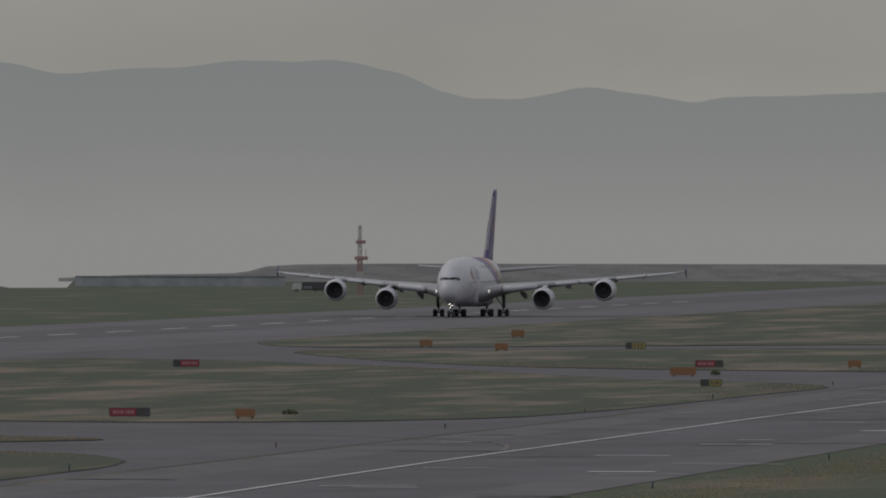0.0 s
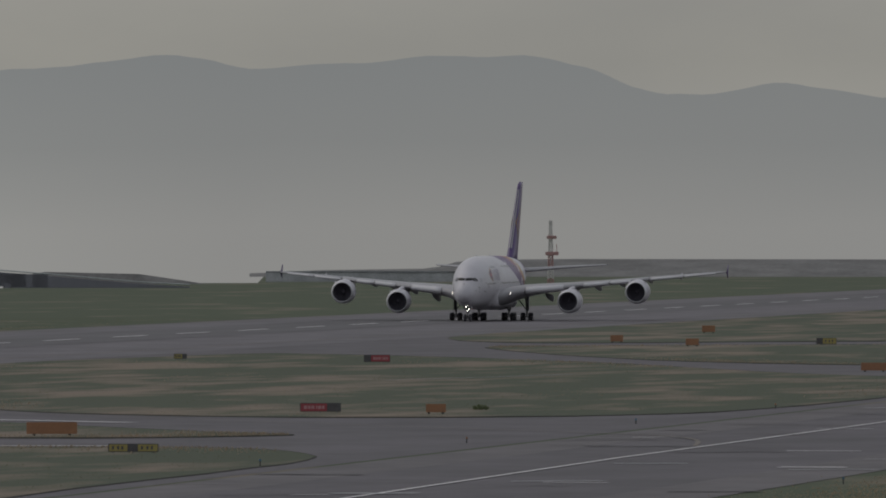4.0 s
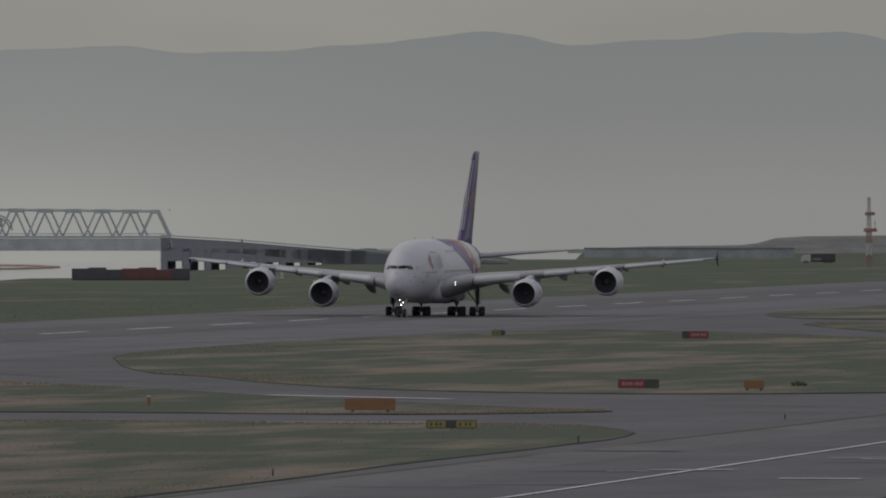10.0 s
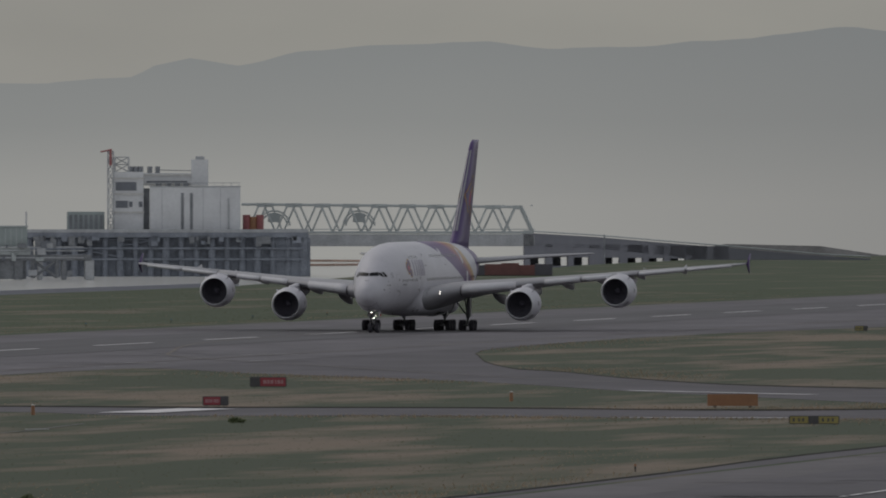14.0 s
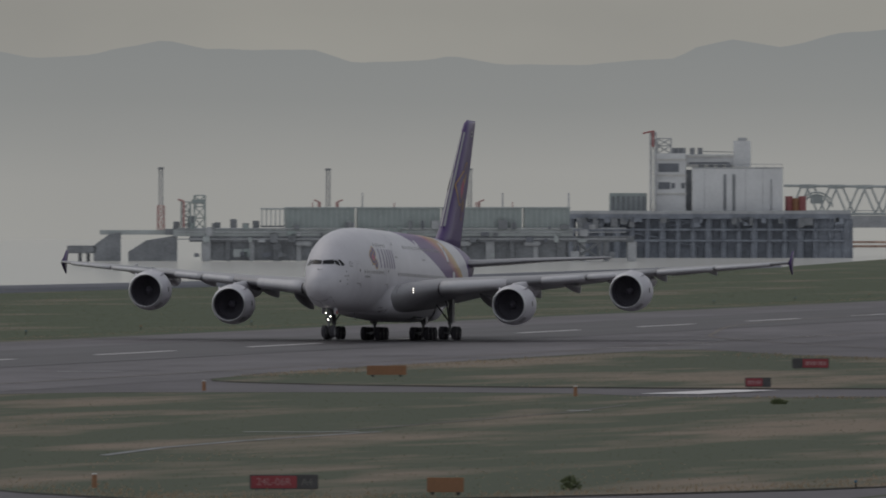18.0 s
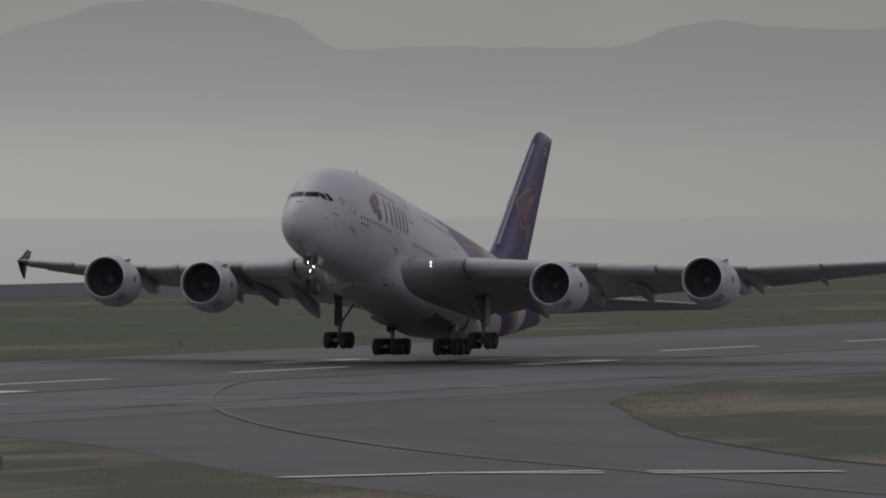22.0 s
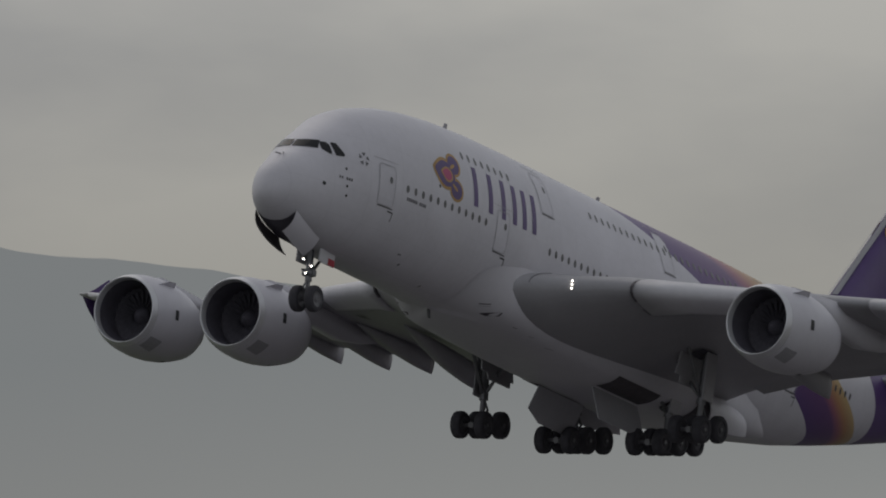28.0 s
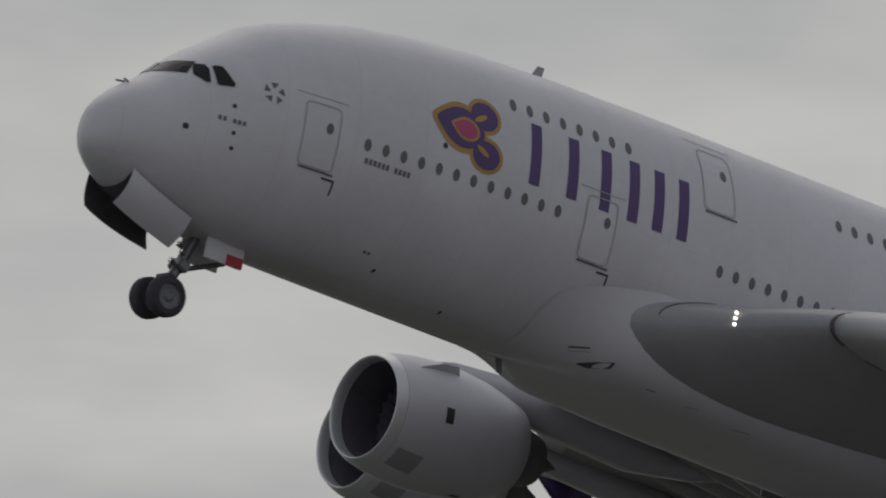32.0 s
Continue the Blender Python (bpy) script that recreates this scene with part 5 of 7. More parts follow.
def door_panel(name, w, l, mat, label, notch=0.0, inner=False):
    """Hinged along x through its origin, hanging along -z."""
    bm = loft([[Vector((x, .0, 0)), Vector((x, .05, 0)), Vector((x, .05 + .16 * math.sin(math.pi * .5), -w + notch * k)), Vector((x, .16, -w + notch * k))] for k, x in ((0, l / 2), (0, l * .2), (0, -l * .2), (1, -l / 2))])
    d = part(name, bm, mat, plane, label)
    if inner:
        # The unlit inside is painted as a dark skin.
        part("inner_skin_shade", loft([[Vector((x, -.02, -.04)), Vector((x, .05, -w * .5)), Vector((x, .135, -w + .05))] for x in (l / 2 - .05, -l / 2 + .05)], closed=False), M["slot"], d, "inside of the door, coloured as shade")
    return d


for side in (1, -1):
    part("nose_leg_door", B((X(NG) - 1.15, side * .60, 2.05), (X(NG) + .35, side * .66, 2.75), .03), M["belly"], plane, "white door beside the nose leg")
    part("warning_patch", B((X(NG) - 1.13, side * .668, 2.07), (X(NG) - .50, side * .674, 2.40)), material("signal_red", (0.42, 0.03, 0.05), 0.5, vary=0.1, size=1), plane, "red warning patch")
    d = door_panel("body_gear_door", 1.75, 4.7, M["grey"], "pale body gear door", .5)
    swing.append((d, (X(32.8), side * 1.5, 1.82), 0.0, side, 95.5, -4.0))
    # Dark sheets on the belly stand in for the shade of open bays.
    for n_, (a0, a1, y0, y1) in enumerate(((30.6, 35.0, 1.65, 2.95), (36.0, 37.0, 2.3, 2.9))):
        part("gear_bay_shade", loft([[belly_point(a0 + (a1 - a0) * k / 6, y0 + (y1 - y0) * m_ / 5, side) for m_ in range(6)] for k in range(7)], closed=False), M["slot"], plane, "dark sheet standing for the gear bay's shade")
    bm = loft([[Vector((x, 0, 0)), Vector((x, 0, -low)), Vector((x, .08, -low)), Vector((x, .08, 0))] for x, low in ((1.75, 1.15), (1.2, 1.15), (1.1, 1.5), (-1.1, 1.5), (-1.2, 1.15), (-1.5, 1.15))])
    wing_doors.append((part("wing_gear_door", bm, M["grey"], plane, "grey wing gear door"), under_wing(side, 5.75, 33.2), side))
    # Wing bay: a dark sheet below the skin, painted as its shade.
    part("wing_bay_shade", loft([[under_wing(side, 5.6 + 1.1 * j / 6, 32.0 + 1.6 * i / 8) for j in range(7)] for i in range(9)], closed=False), M["dark"], plane, "dark sheet standing for the wing bay's shade")
    rr = []
    for i in range(9):
        a = 38.4 + 4.4 * i / 8
        rr.append([Vector((p.x, side * p.y, p.z)) for p in belly_ring(a, .03, 14, 66 - 10 * (i / 8) ** 3, 9)])
    # The well's shade is a dark sheet over the fairing.
    part("wheel_well_shade", loft([[p - Vector((0, side * .015, -.015)) for p in r] for r in rr], closed=False), M["slot"], plane, "dark sheet on the belly for the well's shade")
    hinge = sum((r[0] for r in rr), Vector()) / 9 + Vector((0, side * .03, -.03))
    shell = [[p + Vector((0, side * .03, -.03)) - hinge for p in r] for r in rr]
    bm = loft(shell, closed=False)
    loft([[p + Vector((0, side * .05, -.05)) for p in r] for r in shell], closed=False, bm=bm)
    well_doors.append((part("aft_gear_door", bm, M["white"], plane, "white body gear well door", smooth=True), hinge, side))
    for name, mat, spots, label in (("air_scoop", "slot", ((17.65, 2.60, 2.64), (18.0, 2.56, 2.74), (18.5, 2.66, 2.84)), "dark ram-air inlet"), ("louvre", "slot", ((17.05, 2.94, 2.99), (17.6, 3.04, 3.09)), "dark louvre on the belly fairing"), ("louvre", "grey", ((17.15, 2.86, 2.88), (17.7, 2.96, 2.98)), "grey louvre on the belly fairing"),
                                    ("access_panel", "grey", ((21.6, 2.36, 2.38), (22.1, 2.38, 2.40)), "grey belly access panel"), ("access_panel", "grey", ((23.6, 2.22, 2.24), (24.3, 2.26, 2.28)), "grey belly access panel"), ("access_panel", "slot", ((20.0, 2.45, 2.47), (20.35, 2.45, 2.47)), "dark drain slot")):
        part(name, loft([[belly_side(a, z, side) for z in (z0, z1)] for a, z0, z1 in spots], closed=False), M[mat], plane, label)
    le, te, z, tc, tw = wing_at(3.75)
    ring = foil(side * 3.75, le, te, z, tc, tw, n=60)[1:13]
    bm = bmesh.new()
    for p, q in zip(ring, ring[1:]):
        tube(bm, p + Vector((0, 0, .01)), q + Vector((0, 0, .01)), .025, n=5)
    part("root_seam", bm, dark_seam, wings[side], "dark seam where the wing meets the fairing")
    for aa, yy, ll, ww, mat in ((25.2, 7.9, .5, .22, "slot"), (24.6, 7.5, .8, .3, "steel"), (27.5, 10.5, .6, .3, "steel"), (30.5, 12.4, .6, .3, "steel")):
        part("inspection_panel", loft([[under_wing(side, yy + ww * j, aa + ll * i / 3) for j in (-1, 0, 1)] for i in range(4)], closed=False), M[mat], wings[side], "dark inspection panel under the wing")
    # the inboard slat ends in an open joint
    le, te, z, tc, tw = wing_at(7.3)
    part("slat_joint", loft([[p + Vector((.09, 0, -.06)) for p in foil(side * y, le, te, z, tc, tw, n=8, u0=0.0, u1=0.035, grow=0.03)] for y in (7.28, 7.4)]), M["slot"], wings[side], "dark joint at the slat's end")
part("drain_mast", loft([[Vector((X(16.05 + .16 * k), y, 2.45 - .42 * k)) for y in (-.03, .03)] + [Vector((X(16.3 + .1 * k), y, 2.45 - .42 * k)) for y in (.03, -.03)] for k in (0, 1)]), M["steel"], plane, "small drain mast under the belly")


def keel_point(a, y, out):
    """A point under the nose, out metres off the skin."""
    zb, zt, hw = hull_at(a)
    mid = zb + (zt - zb) * MID
    return Vector((X(a), y, mid - (mid - zb) * math.sqrt(1 - min(1, abs(y) / hw) ** (1 / .43)) - out))


# Nose bay: a sheet just off the skin, coloured as shade.
bay = [[keel_point(.72 + 2.4 * k / 16, y, .03) for y in (-1.05, -.7, -.35, 0, .35, .7, 1.05)] for k in range(17)]
for side in (1, -1):      # nose gear doors, hinged along their outer edges
    grid = [[keel_point(.68 + 2.46 * k / 10, side * (1.14 - 1.12 * m_ / 6), .06) for m_ in range(7)] for k in range(11)]
    fwd = (grid[0][0] - grid[-1][0]).normalized()
    left = (Vector((0, 1, 0)) - fwd * fwd.y).normalized()
    base = Matrix((fwd, left, fwd.cross(left))).transposed().to_4x4()
    base.translation = (grid[0][0] + grid[-1][0]) / 2
    inv = base.inverted()
    flat = [[inv @ p for p in r] for r in grid]
    d = part("nose_gear_door", loft(flat, closed=False), M["white"], plane, "white nose gear door", smooth=True)
    # Dark inner skin puts the shade inside the door into colour.
    part("inner_skin_shade", loft([[p + Vector((0, 0, .035)) for p in r] for r in flat], closed=False), M["slot"], d, "inside of the door, coloured as shade", smooth=True)
    tip = flat[5][-1]
    nose_doors.append((d, base, side, 70.0 - math.degrees(math.atan2(-tip.z, abs(tip.y)))))
part("nose_bay_shade", loft(bay, closed=False), M["dark"], plane, "dark sheet under the nose for the bay's shade")


# ---------------------------------------------------------------- the far shore: plant, bridge, pier, tower
def facing(az, d, z):
    """Pose of a thing that faces the deck: x to the right as seen from there, y away from it."""
    x, y = polar(az, d)
    return pose(x, y, z, 0, 0, az - 90)


def put(ob, m):
    ob.matrix_world = m
    return ob


def frame_lattice(bm, x0, x1, z0, z1, y, n, r, legs=True):
    """A flat braced panel of thin bars."""
    for k in range(n):
        a, b = z0 + (z1 - z0) * k / n, z0 + (z1 - z0) * (k + 1) / n
        tube(bm, (x0, y, a), (x1, y, b), r, n=4)
        tube(bm, (x1, y, a), (x0, y, b), r, n=4)
        tube(bm, (x0, y, b), (x1, y, b), r, n=4)
    if legs:
        for x in (x0, x1):
            tube(bm, (x, y, z0), (x, y, z1), r * 1.5, n=4)
    return bm


# -- plant building on its sea platform
plant = thing("plant_building", label="pale concrete plant building with rooftop tanks on a sea platform", category="building")
part("main_hall", B((-11.6, 0, 0), (11.6, 16, 11.3), .1), M["cladding"], plant, "pale windowless hall")
part("parapet", B((-11.7, -.1, 11.3), (11.7, 16.1, 11.6)), M["concrete"], plant)
for x in (-3.6, -1.3):
    part("wall_stripe", B((x, -.06, .3), (x + .75, 0, 9.8)), M["dconcrete"], plant, "dark vertical louvre")
part("hall_pipe", T((8.6, -.2, 0), (8.6, -.2, 8.5), .18, n=8), M["concrete"], plant)
part("office_block", B((-21, 2, 0), (-13.2, 18, 15.2), .1), M["cladding"], plant)
part("recess", B((-13.2, 4, 0), (-11.7, 18, 11.0)), M["dconcrete"], plant)
part("upper_block", B((-13.1, 5, 11.7), (-1.0, 18, 14.9), .1), M["cladding"], plant)
part("stair_tower", B((-1.0, 4, 11.7), (3.4, 12, 18.4), .1), M["cladding"], plant)
part("stair_cap", B((.1, 5, 18.4), (2.4, 9, 19.2), .1), M["concrete"], plant)
part("window_band", B((-20.3, 1.9, 10.4), (-15.0, 2.02, 12.6)), M["hazy_window"], plant, "dark window band")
part("window_band", B((-20.3, 1.9, 6.0), (-17.2, 2.02, 7.8)), M["hazy_window"], plant, "dark window band")
part("window_band", B((-12.4, 4.9, 12.4), (-2.0, 5.02, 12.9)), M["hazy_window"], plant, "dark window band")
for x in (-16.5, -15.2, -13.9, -11.6, -9.6):
    part("roof_tank", T((x, 8, 14.6), (x, 8, 16.6), .65, n=12), M["dconcrete"], plant, "dark rooftop tank")
for x in (-10, -7.5, -5.2, -3.0):
    part("roof_unit", B((x, 3, 11.6), (x + 1.4, 5, 12.5), .05), M["dconcrete"], plant)
part("roof_rail", T((-10, 5, 15.7), (-1, 5, 15.5), .1, n=4), M["dconcrete"], plant)
bm = bmesh.new()
for y in (0, 2.0):
    frame_lattice(bm, -22.3, -20.9, 0, 20.5, y, 8, .12)
part("lattice_tower", bm, M["concrete"], plant, "grey lattice stair tower")
bm = bmesh.new()
frame_lattice(bm, -20.5, -17.0, 15.2, 19.0, 3, 2, .13)
part("roof_gantry", bm, M["concrete"], plant)
part("crane_jib", tube(tube(bmesh.new(), (-21.6, 0, 16.8), (-21.6, 0, 20.9), .35), (-21.3, 0, 20.9), (-24.2, 0, 20.3), .22), M["red"], plant, "red davit crane")
part("shed", B((-32.8, 2, 0), (-23.2, 8, 5.0), .1), M["green_panel"], plant, "pale green open shed")
for i in range(7):
    part("shed_opening", B((-32.2 + i * 1.3, 1.92, .6), (-31.4 + i * 1.3, 2.02, 4.2)), M["dconcrete"], plant)
for i, c in enumerate(("red", "orange", "red")):
    part("tank", T((13.2 + 1.7 * i, 4, 0.2), (13.2 + 1.7 * i, 4, 4.2 - .5 * (i % 2)), 1.0, n=14), M[c], plant, "red storage tank")
for x0, x1, y, z in ((-21.3, -13.0, 1.7, 9.3), (-21.3, -13.0, 1.7, 13.3), (-21.3, -13.0, 1.7, 4.6), (-13.3, -.8, 4.6, 14.2), (-13.3, -.8, 4.6, 11.8)):
    part("ledge", B((x0, y, z), (x1, y + .4, z + .45), .04), M["offwhite"], plant, "white floor ledge")
for x in (-16.9, -14.4):
    part("window_band", B((x, 1.9, 6.2), (x + .9, 2.02, 7.6)), M["hazy_window"], plant)
for x in (-8.5, 2.0, 6.4):
    part("panel_joint", B((x, -.03, .2), (x + .12, 0, 11.0)), M["concrete"], plant)
part("roof_rail", T((-11.5, .1, 12.4), (11.5, .1, 12.4), .07, n=4), M["concrete"], plant)
for i in range(12):
    part("rail_post", T((-11.3 + 2.05 * i, .1, 11.5), (-11.3 + 2.05 * i, .1, 12.4), .06, n=4), M["concrete"], plant)
put(plant, facing(12.33, 3500, 7.55))
platform = thing("sea_platform", label="dark concrete platform on piles in the sea", category="platform")
part("deck", B((-44, -4, -1.6), (29, 24, -.02), .1), M["pile"], platform)
part("kerb", B((-44, -4.1, -.3), (29, -4, .5)), M["concrete"], platform)
for i in range(19):
    for y in (-2, 9, 20):
        part("support_column", T((-42.5 + i * 3.9, y, -12.2), (-42.5 + i * 3.9, y, -1.5), .75 if i % 3 else 1.0, n=8), M["pile"], platform)
part("bracing", frame_lattice(bmesh.new(), -42, -10, -8.5, -2, -2.2, 1, .25, False), M["pile"], platform)
part("abutment", B((20, -2, -12.2), (29.5, 18, -1.6), .2), M["pile"], platform)
# Wall added close behind the columns to set the gaps' shade.
part("gap_backing", B((-41, -.9, -12.2), (20, 1, -1.6)), M["pile"], platform)
random.seed(11)
for i in range(26):
    x = random.uniform(-42, 26)
    w, h = random.uniform(.6, 2.6), random.uniform(.6, 2.2)
    part("fender", B((x, -4.6, -1.7 - h), (x + w, -4.05, -1.3), .05), M[random.choice(("dconcrete", "pile"))], platform)
for z in (-4.6, -7.4):
    part("waling", B((-43, -3.2, z), (28, -2.6, z + .5), .05), M["pile"], platform)
put(platform, facing(12.33, 3500, 7.55))

# -- truss bridge
bridge = thing("truss_bridge", label="grey-green double-deck steel truss bridge over the sea", category="bridge")
PIT = 7.38
n_pan = 10
top0, bot = 6.55, -.45
for y in (0, 9):
    part("top_chord", tube(bmesh.new(), (12, y, top0 + .3), (84.5, y, top0 - .4), .38, n=6), M["bridge_steel"], bridge)
    part("bottom_chord", tube(bmesh.new(), (12, y, bot), (87.6, y, bot), .36, n=6), M["bridge_steel"], bridge)
    for i in range(n_pan):
        x = 13.5 + PIT * (i + (.27 if y else 0) * (i < n_pan - 1))
        zt = top0 + .3 - .7 * i / n_pan
        part("diagonal", T((x, y, bot), (x + PIT * .42, y, zt), .27, n=6), M["bridge_steel"], bridge)
        part("diagonal", T((x + PIT * .58, y, zt), (x + PIT, y, bot), .27, n=6), M["bridge_steel"], bridge)
        part("gusset", B((x + PIT * .34, y - .3, zt - .7), (x + PIT * .66, y + .3, zt + .35), .05), M["bridge_steel"], bridge)
for i in range(0, n_pan + 1):
    part("top_strut", T((13.5 + PIT * i, 0, top0), (13.5 + PIT * i, 9, top0), .2, n=6), M["bridge_steel"], bridge)
for y in (0, 9):
    part("portal_end", T((84.5, y, top0 - .4), (87.6, y, bot), .4, n=6), M["bridge_steel"], bridge)
for x in (20.5, 42.5):
    for r in (4.1, 3.4):
        bm = bmesh.new()
        pts = [(x + r * math.cos(t), 4.5, 1.3 + r * .95 * math.sin(t)) for t in (math.pi * k / 10 for k in range(11))]
        for a, b in zip(pts, pts[1:]):
            tube(bm, a, b, .22, n=5)
        part("portal_arch", bm, M["bridge_steel"], bridge)
    part("gantry_frame", B((x - 1.6, 4.3, 2.2), (x + 1.6, 4.7, 4.4)), M["bridge_steel"], bridge)
part("girder", B((-6, 0, -4.0), (88, 9, -.9), .1), M["concrete"], bridge, "grey box girder deck")
part("rail", T((12, -.2, .4), (88, -.2, .4), .1, n=4), M["bridge_steel"], bridge)
put(bridge, facing(12.33, 3540, 7.55))

# -- ramp with arches that brings the bridge to the shore
ramp = thing("approach_ramp", label="dark concrete bridge approach with a row of arches", category="bridge")
RX = 85.0
HOLES = (5.7, 11.5, 17.0, 24.9, 30.9, 36.4, 42.0, 47.6, 53.2)       # right edges of the arches
last = 0.2
for i, h in enumerate(HOLES):
    drop, x1 = .33 * i, RX + h
    head, foot = -6.7 - drop * .25, -9.2 + .12 * i
    part("pier", B((RX + last, 0, -11.8), (x1 - 3.9, 10, -3.2 - drop * .3), .1), M["ramp"], ramp)
    part("arch_head", B((x1 - 3.9, 0, head), (x1, 10, -3.2 - drop * .3)), M["ramp"], ramp)
    part("arch_foot", B((x1 - 3.9, 0, -11.8), (x1, 10, foot)), M["ramp"], ramp)
    # Dark back wall added to give each arch its shaded side.
    part("arch_shade", B((x1 - 3.9, 7.5, foot), (x1 - 1.6, 9.9, head)), M["hazy_window"], ramp, "dark wall added for the arch's shaded recess")
    last = h
bm = bmesh.new()
prof = [(RX, -.5, -4.0), (RX + 18.4, -1.57, -4.6), (RX + 38.8, -3.3, -6.5), (RX + 54, -4.5, -9.5), (RX + 77, -6.5, -9.5), (RX + 90, -7.2, -9.5)]
loft([[Vector((x, 0, b)), Vector((x, 0, t)), Vector((x, 12, t)), Vector((x, 12, b))] for x, t, b in prof], bm=bm)
part("ramp_wall", bm, M["ramp"], ramp, "long dark ramp wall")
for x0, t0, x1, t1 in [(a[0], a[1], b[0], b[1]) for a, b in zip(prof, prof[1:])]:
    part("ramp_rail", T((x0, -.2, t0 + .5), (x1, -.2, t1 + .5), .16, n=4), M["bridge_steel"], ramp)
part("lamp_post", T((RX + 21, 0, -9), (RX + 21, 0, -1), .25, n=6), M["dconcrete"], ramp)
put(ramp, facing(12.33, 3540, 7.55))

# -- jetty with panelled galleries and loading masts
jetty = thing("jetty", label="long industrial jetty with pale green galleries on concrete piles", category="pier")
# local x: 0 at its seaward head, to the right towards the plant
for i, (x0, x1) in enumerate(((53.5, 70.5), (71, 91.5), (92, 111.5), (112, 123.2))):
    g = part("gallery", B((x0, 0, 6.6 if i else 6.4), (x1, 7, 11.4), .1), M["green_panel"], jetty, "pale green panelled gallery")
    part("gallery_roof", B((x0 - .2, -.3, 11.4), (x1 + .2, 7.3, 11.75)), M["bridge_steel"], g)
    k = int((x1 - x0) / 1.35)
    for j in range(k):
        part("rib", B((x0 + .3 + j * 1.35, -.18, 6.8), (x0 + .55 + j * 1.35, 0, 11.2)), M["bridge_steel"], g)
bm = B((47.5, 0, 6.8), (53.3, 5, 7.2))
part("open_gallery", bm, M["dconcrete"], jetty)
for j in range(6):
    part("gallery_post", B((47.6 + j * 1.1, 0, 7.0), (47.9 + j * 1.1, .3, 11.2)), M["bridge_steel"], jetty)
part("gallery_roof", B((47.4, -.2, 11.1), (53.6, 5.2, 11.5)), M["bridge_steel"], jetty)
part("deck_beam", B((26, -.6, 4.6), (124, 8, 6.3), .1), M["bridge_steel"], jetty, "pale green deck beam")
part("deck_beam", B((30, -.4, 3.2), (139, 8.2, 4.6), .1), M["dconcrete"], jetty)
for i in range(19):
    x = 33 + 5.8 * i
    w = 2.2 if i % 3 == 0 else 1.2
    part("support_column", B((x, 0, -1.5), (x + w, 6, 3.3), .1), M["dconcrete"] if i % 2 else M["concrete"], jetty)
# Added backing keeps the bays shallow, so their shade stays mild.
part("bay_backing", B((33, .7, -1.4), (123, 2.5, 3.2)), M["dconcrete"], jetty)
for x in (58, 77, 97, 114):
    part("bracket", B((x - 2, -.9, 2.2), (x + 2, .2, 3.4), .3), M["concrete"], jetty)
bm = bmesh.new()
frame_lattice(bm, 124.5, 130.5, -1, 3.3, 0, 1, .35)
part("bracing", bm, M["dconcrete"], jetty, "dark cross bracing")
part("head_platform", B((0, 0, .4), (7.5, 6, 2.3), .2), M["dconcrete"], jetty)
for x in (3.2, 5.2):
    part("dolphin_pile", T((x, 3, -1.6), (x, 3, .5), .45, n=8), M["dconcrete"], jetty)
bm = loft([[Vector((6.5, 0, -1.5)), Vector((6.5, 0, 2.3)), Vector((6.5, 5, 2.3)), Vector((6.5, 5, -1.5))], [Vector((10.2, 0, -1.5)), Vector((10.2, 0, 5.0)), Vector((10.2, 5, 5.0)), Vector((10.2, 5, -1.5))], [Vector((13.2, 0, -1.5)), Vector((13.2, 0, 5.6)), Vector((13.2, 5, 5.6)), Vector((13.2, 5, -1.5))]])
part("dolphin", bm, M["dconcrete"], jetty)
part("walkway", B((8, 1, 5.0), (27, 3, 6.1), .1), M["bridge_steel"], jetty)
bm = loft([[Vector((15, 0, -1.5)), Vector((15, 0, .8)), Vector((15, 5, .8)), Vector((15, 5, -1.5))], [Vector((19.5, 0, -1.5)), Vector((19.5, 0, 3.6)), Vector((19.5, 5, 3.6)), Vector((19.5, 5, -1.5))], [Vector((27, 0, -1.5)), Vector((27, 0, 4.8)), Vector((27, 5, 4.8)), Vector((27, 5, -1.5))]])
part("dolphin", bm, M["dconcrete"], jetty)
part("pipe_deck", B((24, 0, 4.9), (50, 7, 6.4), .1), M["dconcrete"], jetty)
for x, h0, h1 in ((26, 6.4, 8.2), (29.5, 6.4, 9.6), (36, 6.4, 8.0), (40, 6.4, 8.8), (43, 6.4, 7.8), (45.5, 6.4, 8.4)):
    part("pipe_rack", B((x, 1, h0), (x + 1.6, 3, h1), .1), M["dconcrete"], jetty)
bm = bmesh.new()
frame_lattice(bm, 28.0, 30.2, 6.3, 13.0, 1, 3, .14)
frame_lattice(bm, 31.2, 33.8, 6.3, 14.6, 1, 3, .14)
part("loading_tower", bm, M["green_panel"], jetty, "pale green loading tower")
part("loading_head", B((30.5, .6, 12.6), (33.9, 2.4, 13.6), .1), M["green_panel"], jetty)
part("loading_arm", tube(tube(bmesh.new(), (28.6, 0, 6.3), (28.6, 0, 13.2), .3), (28.6, 0, 13.2), (27.2, 0, 13.6), .25), M["hazed_red"], jetty, "red loading arm")
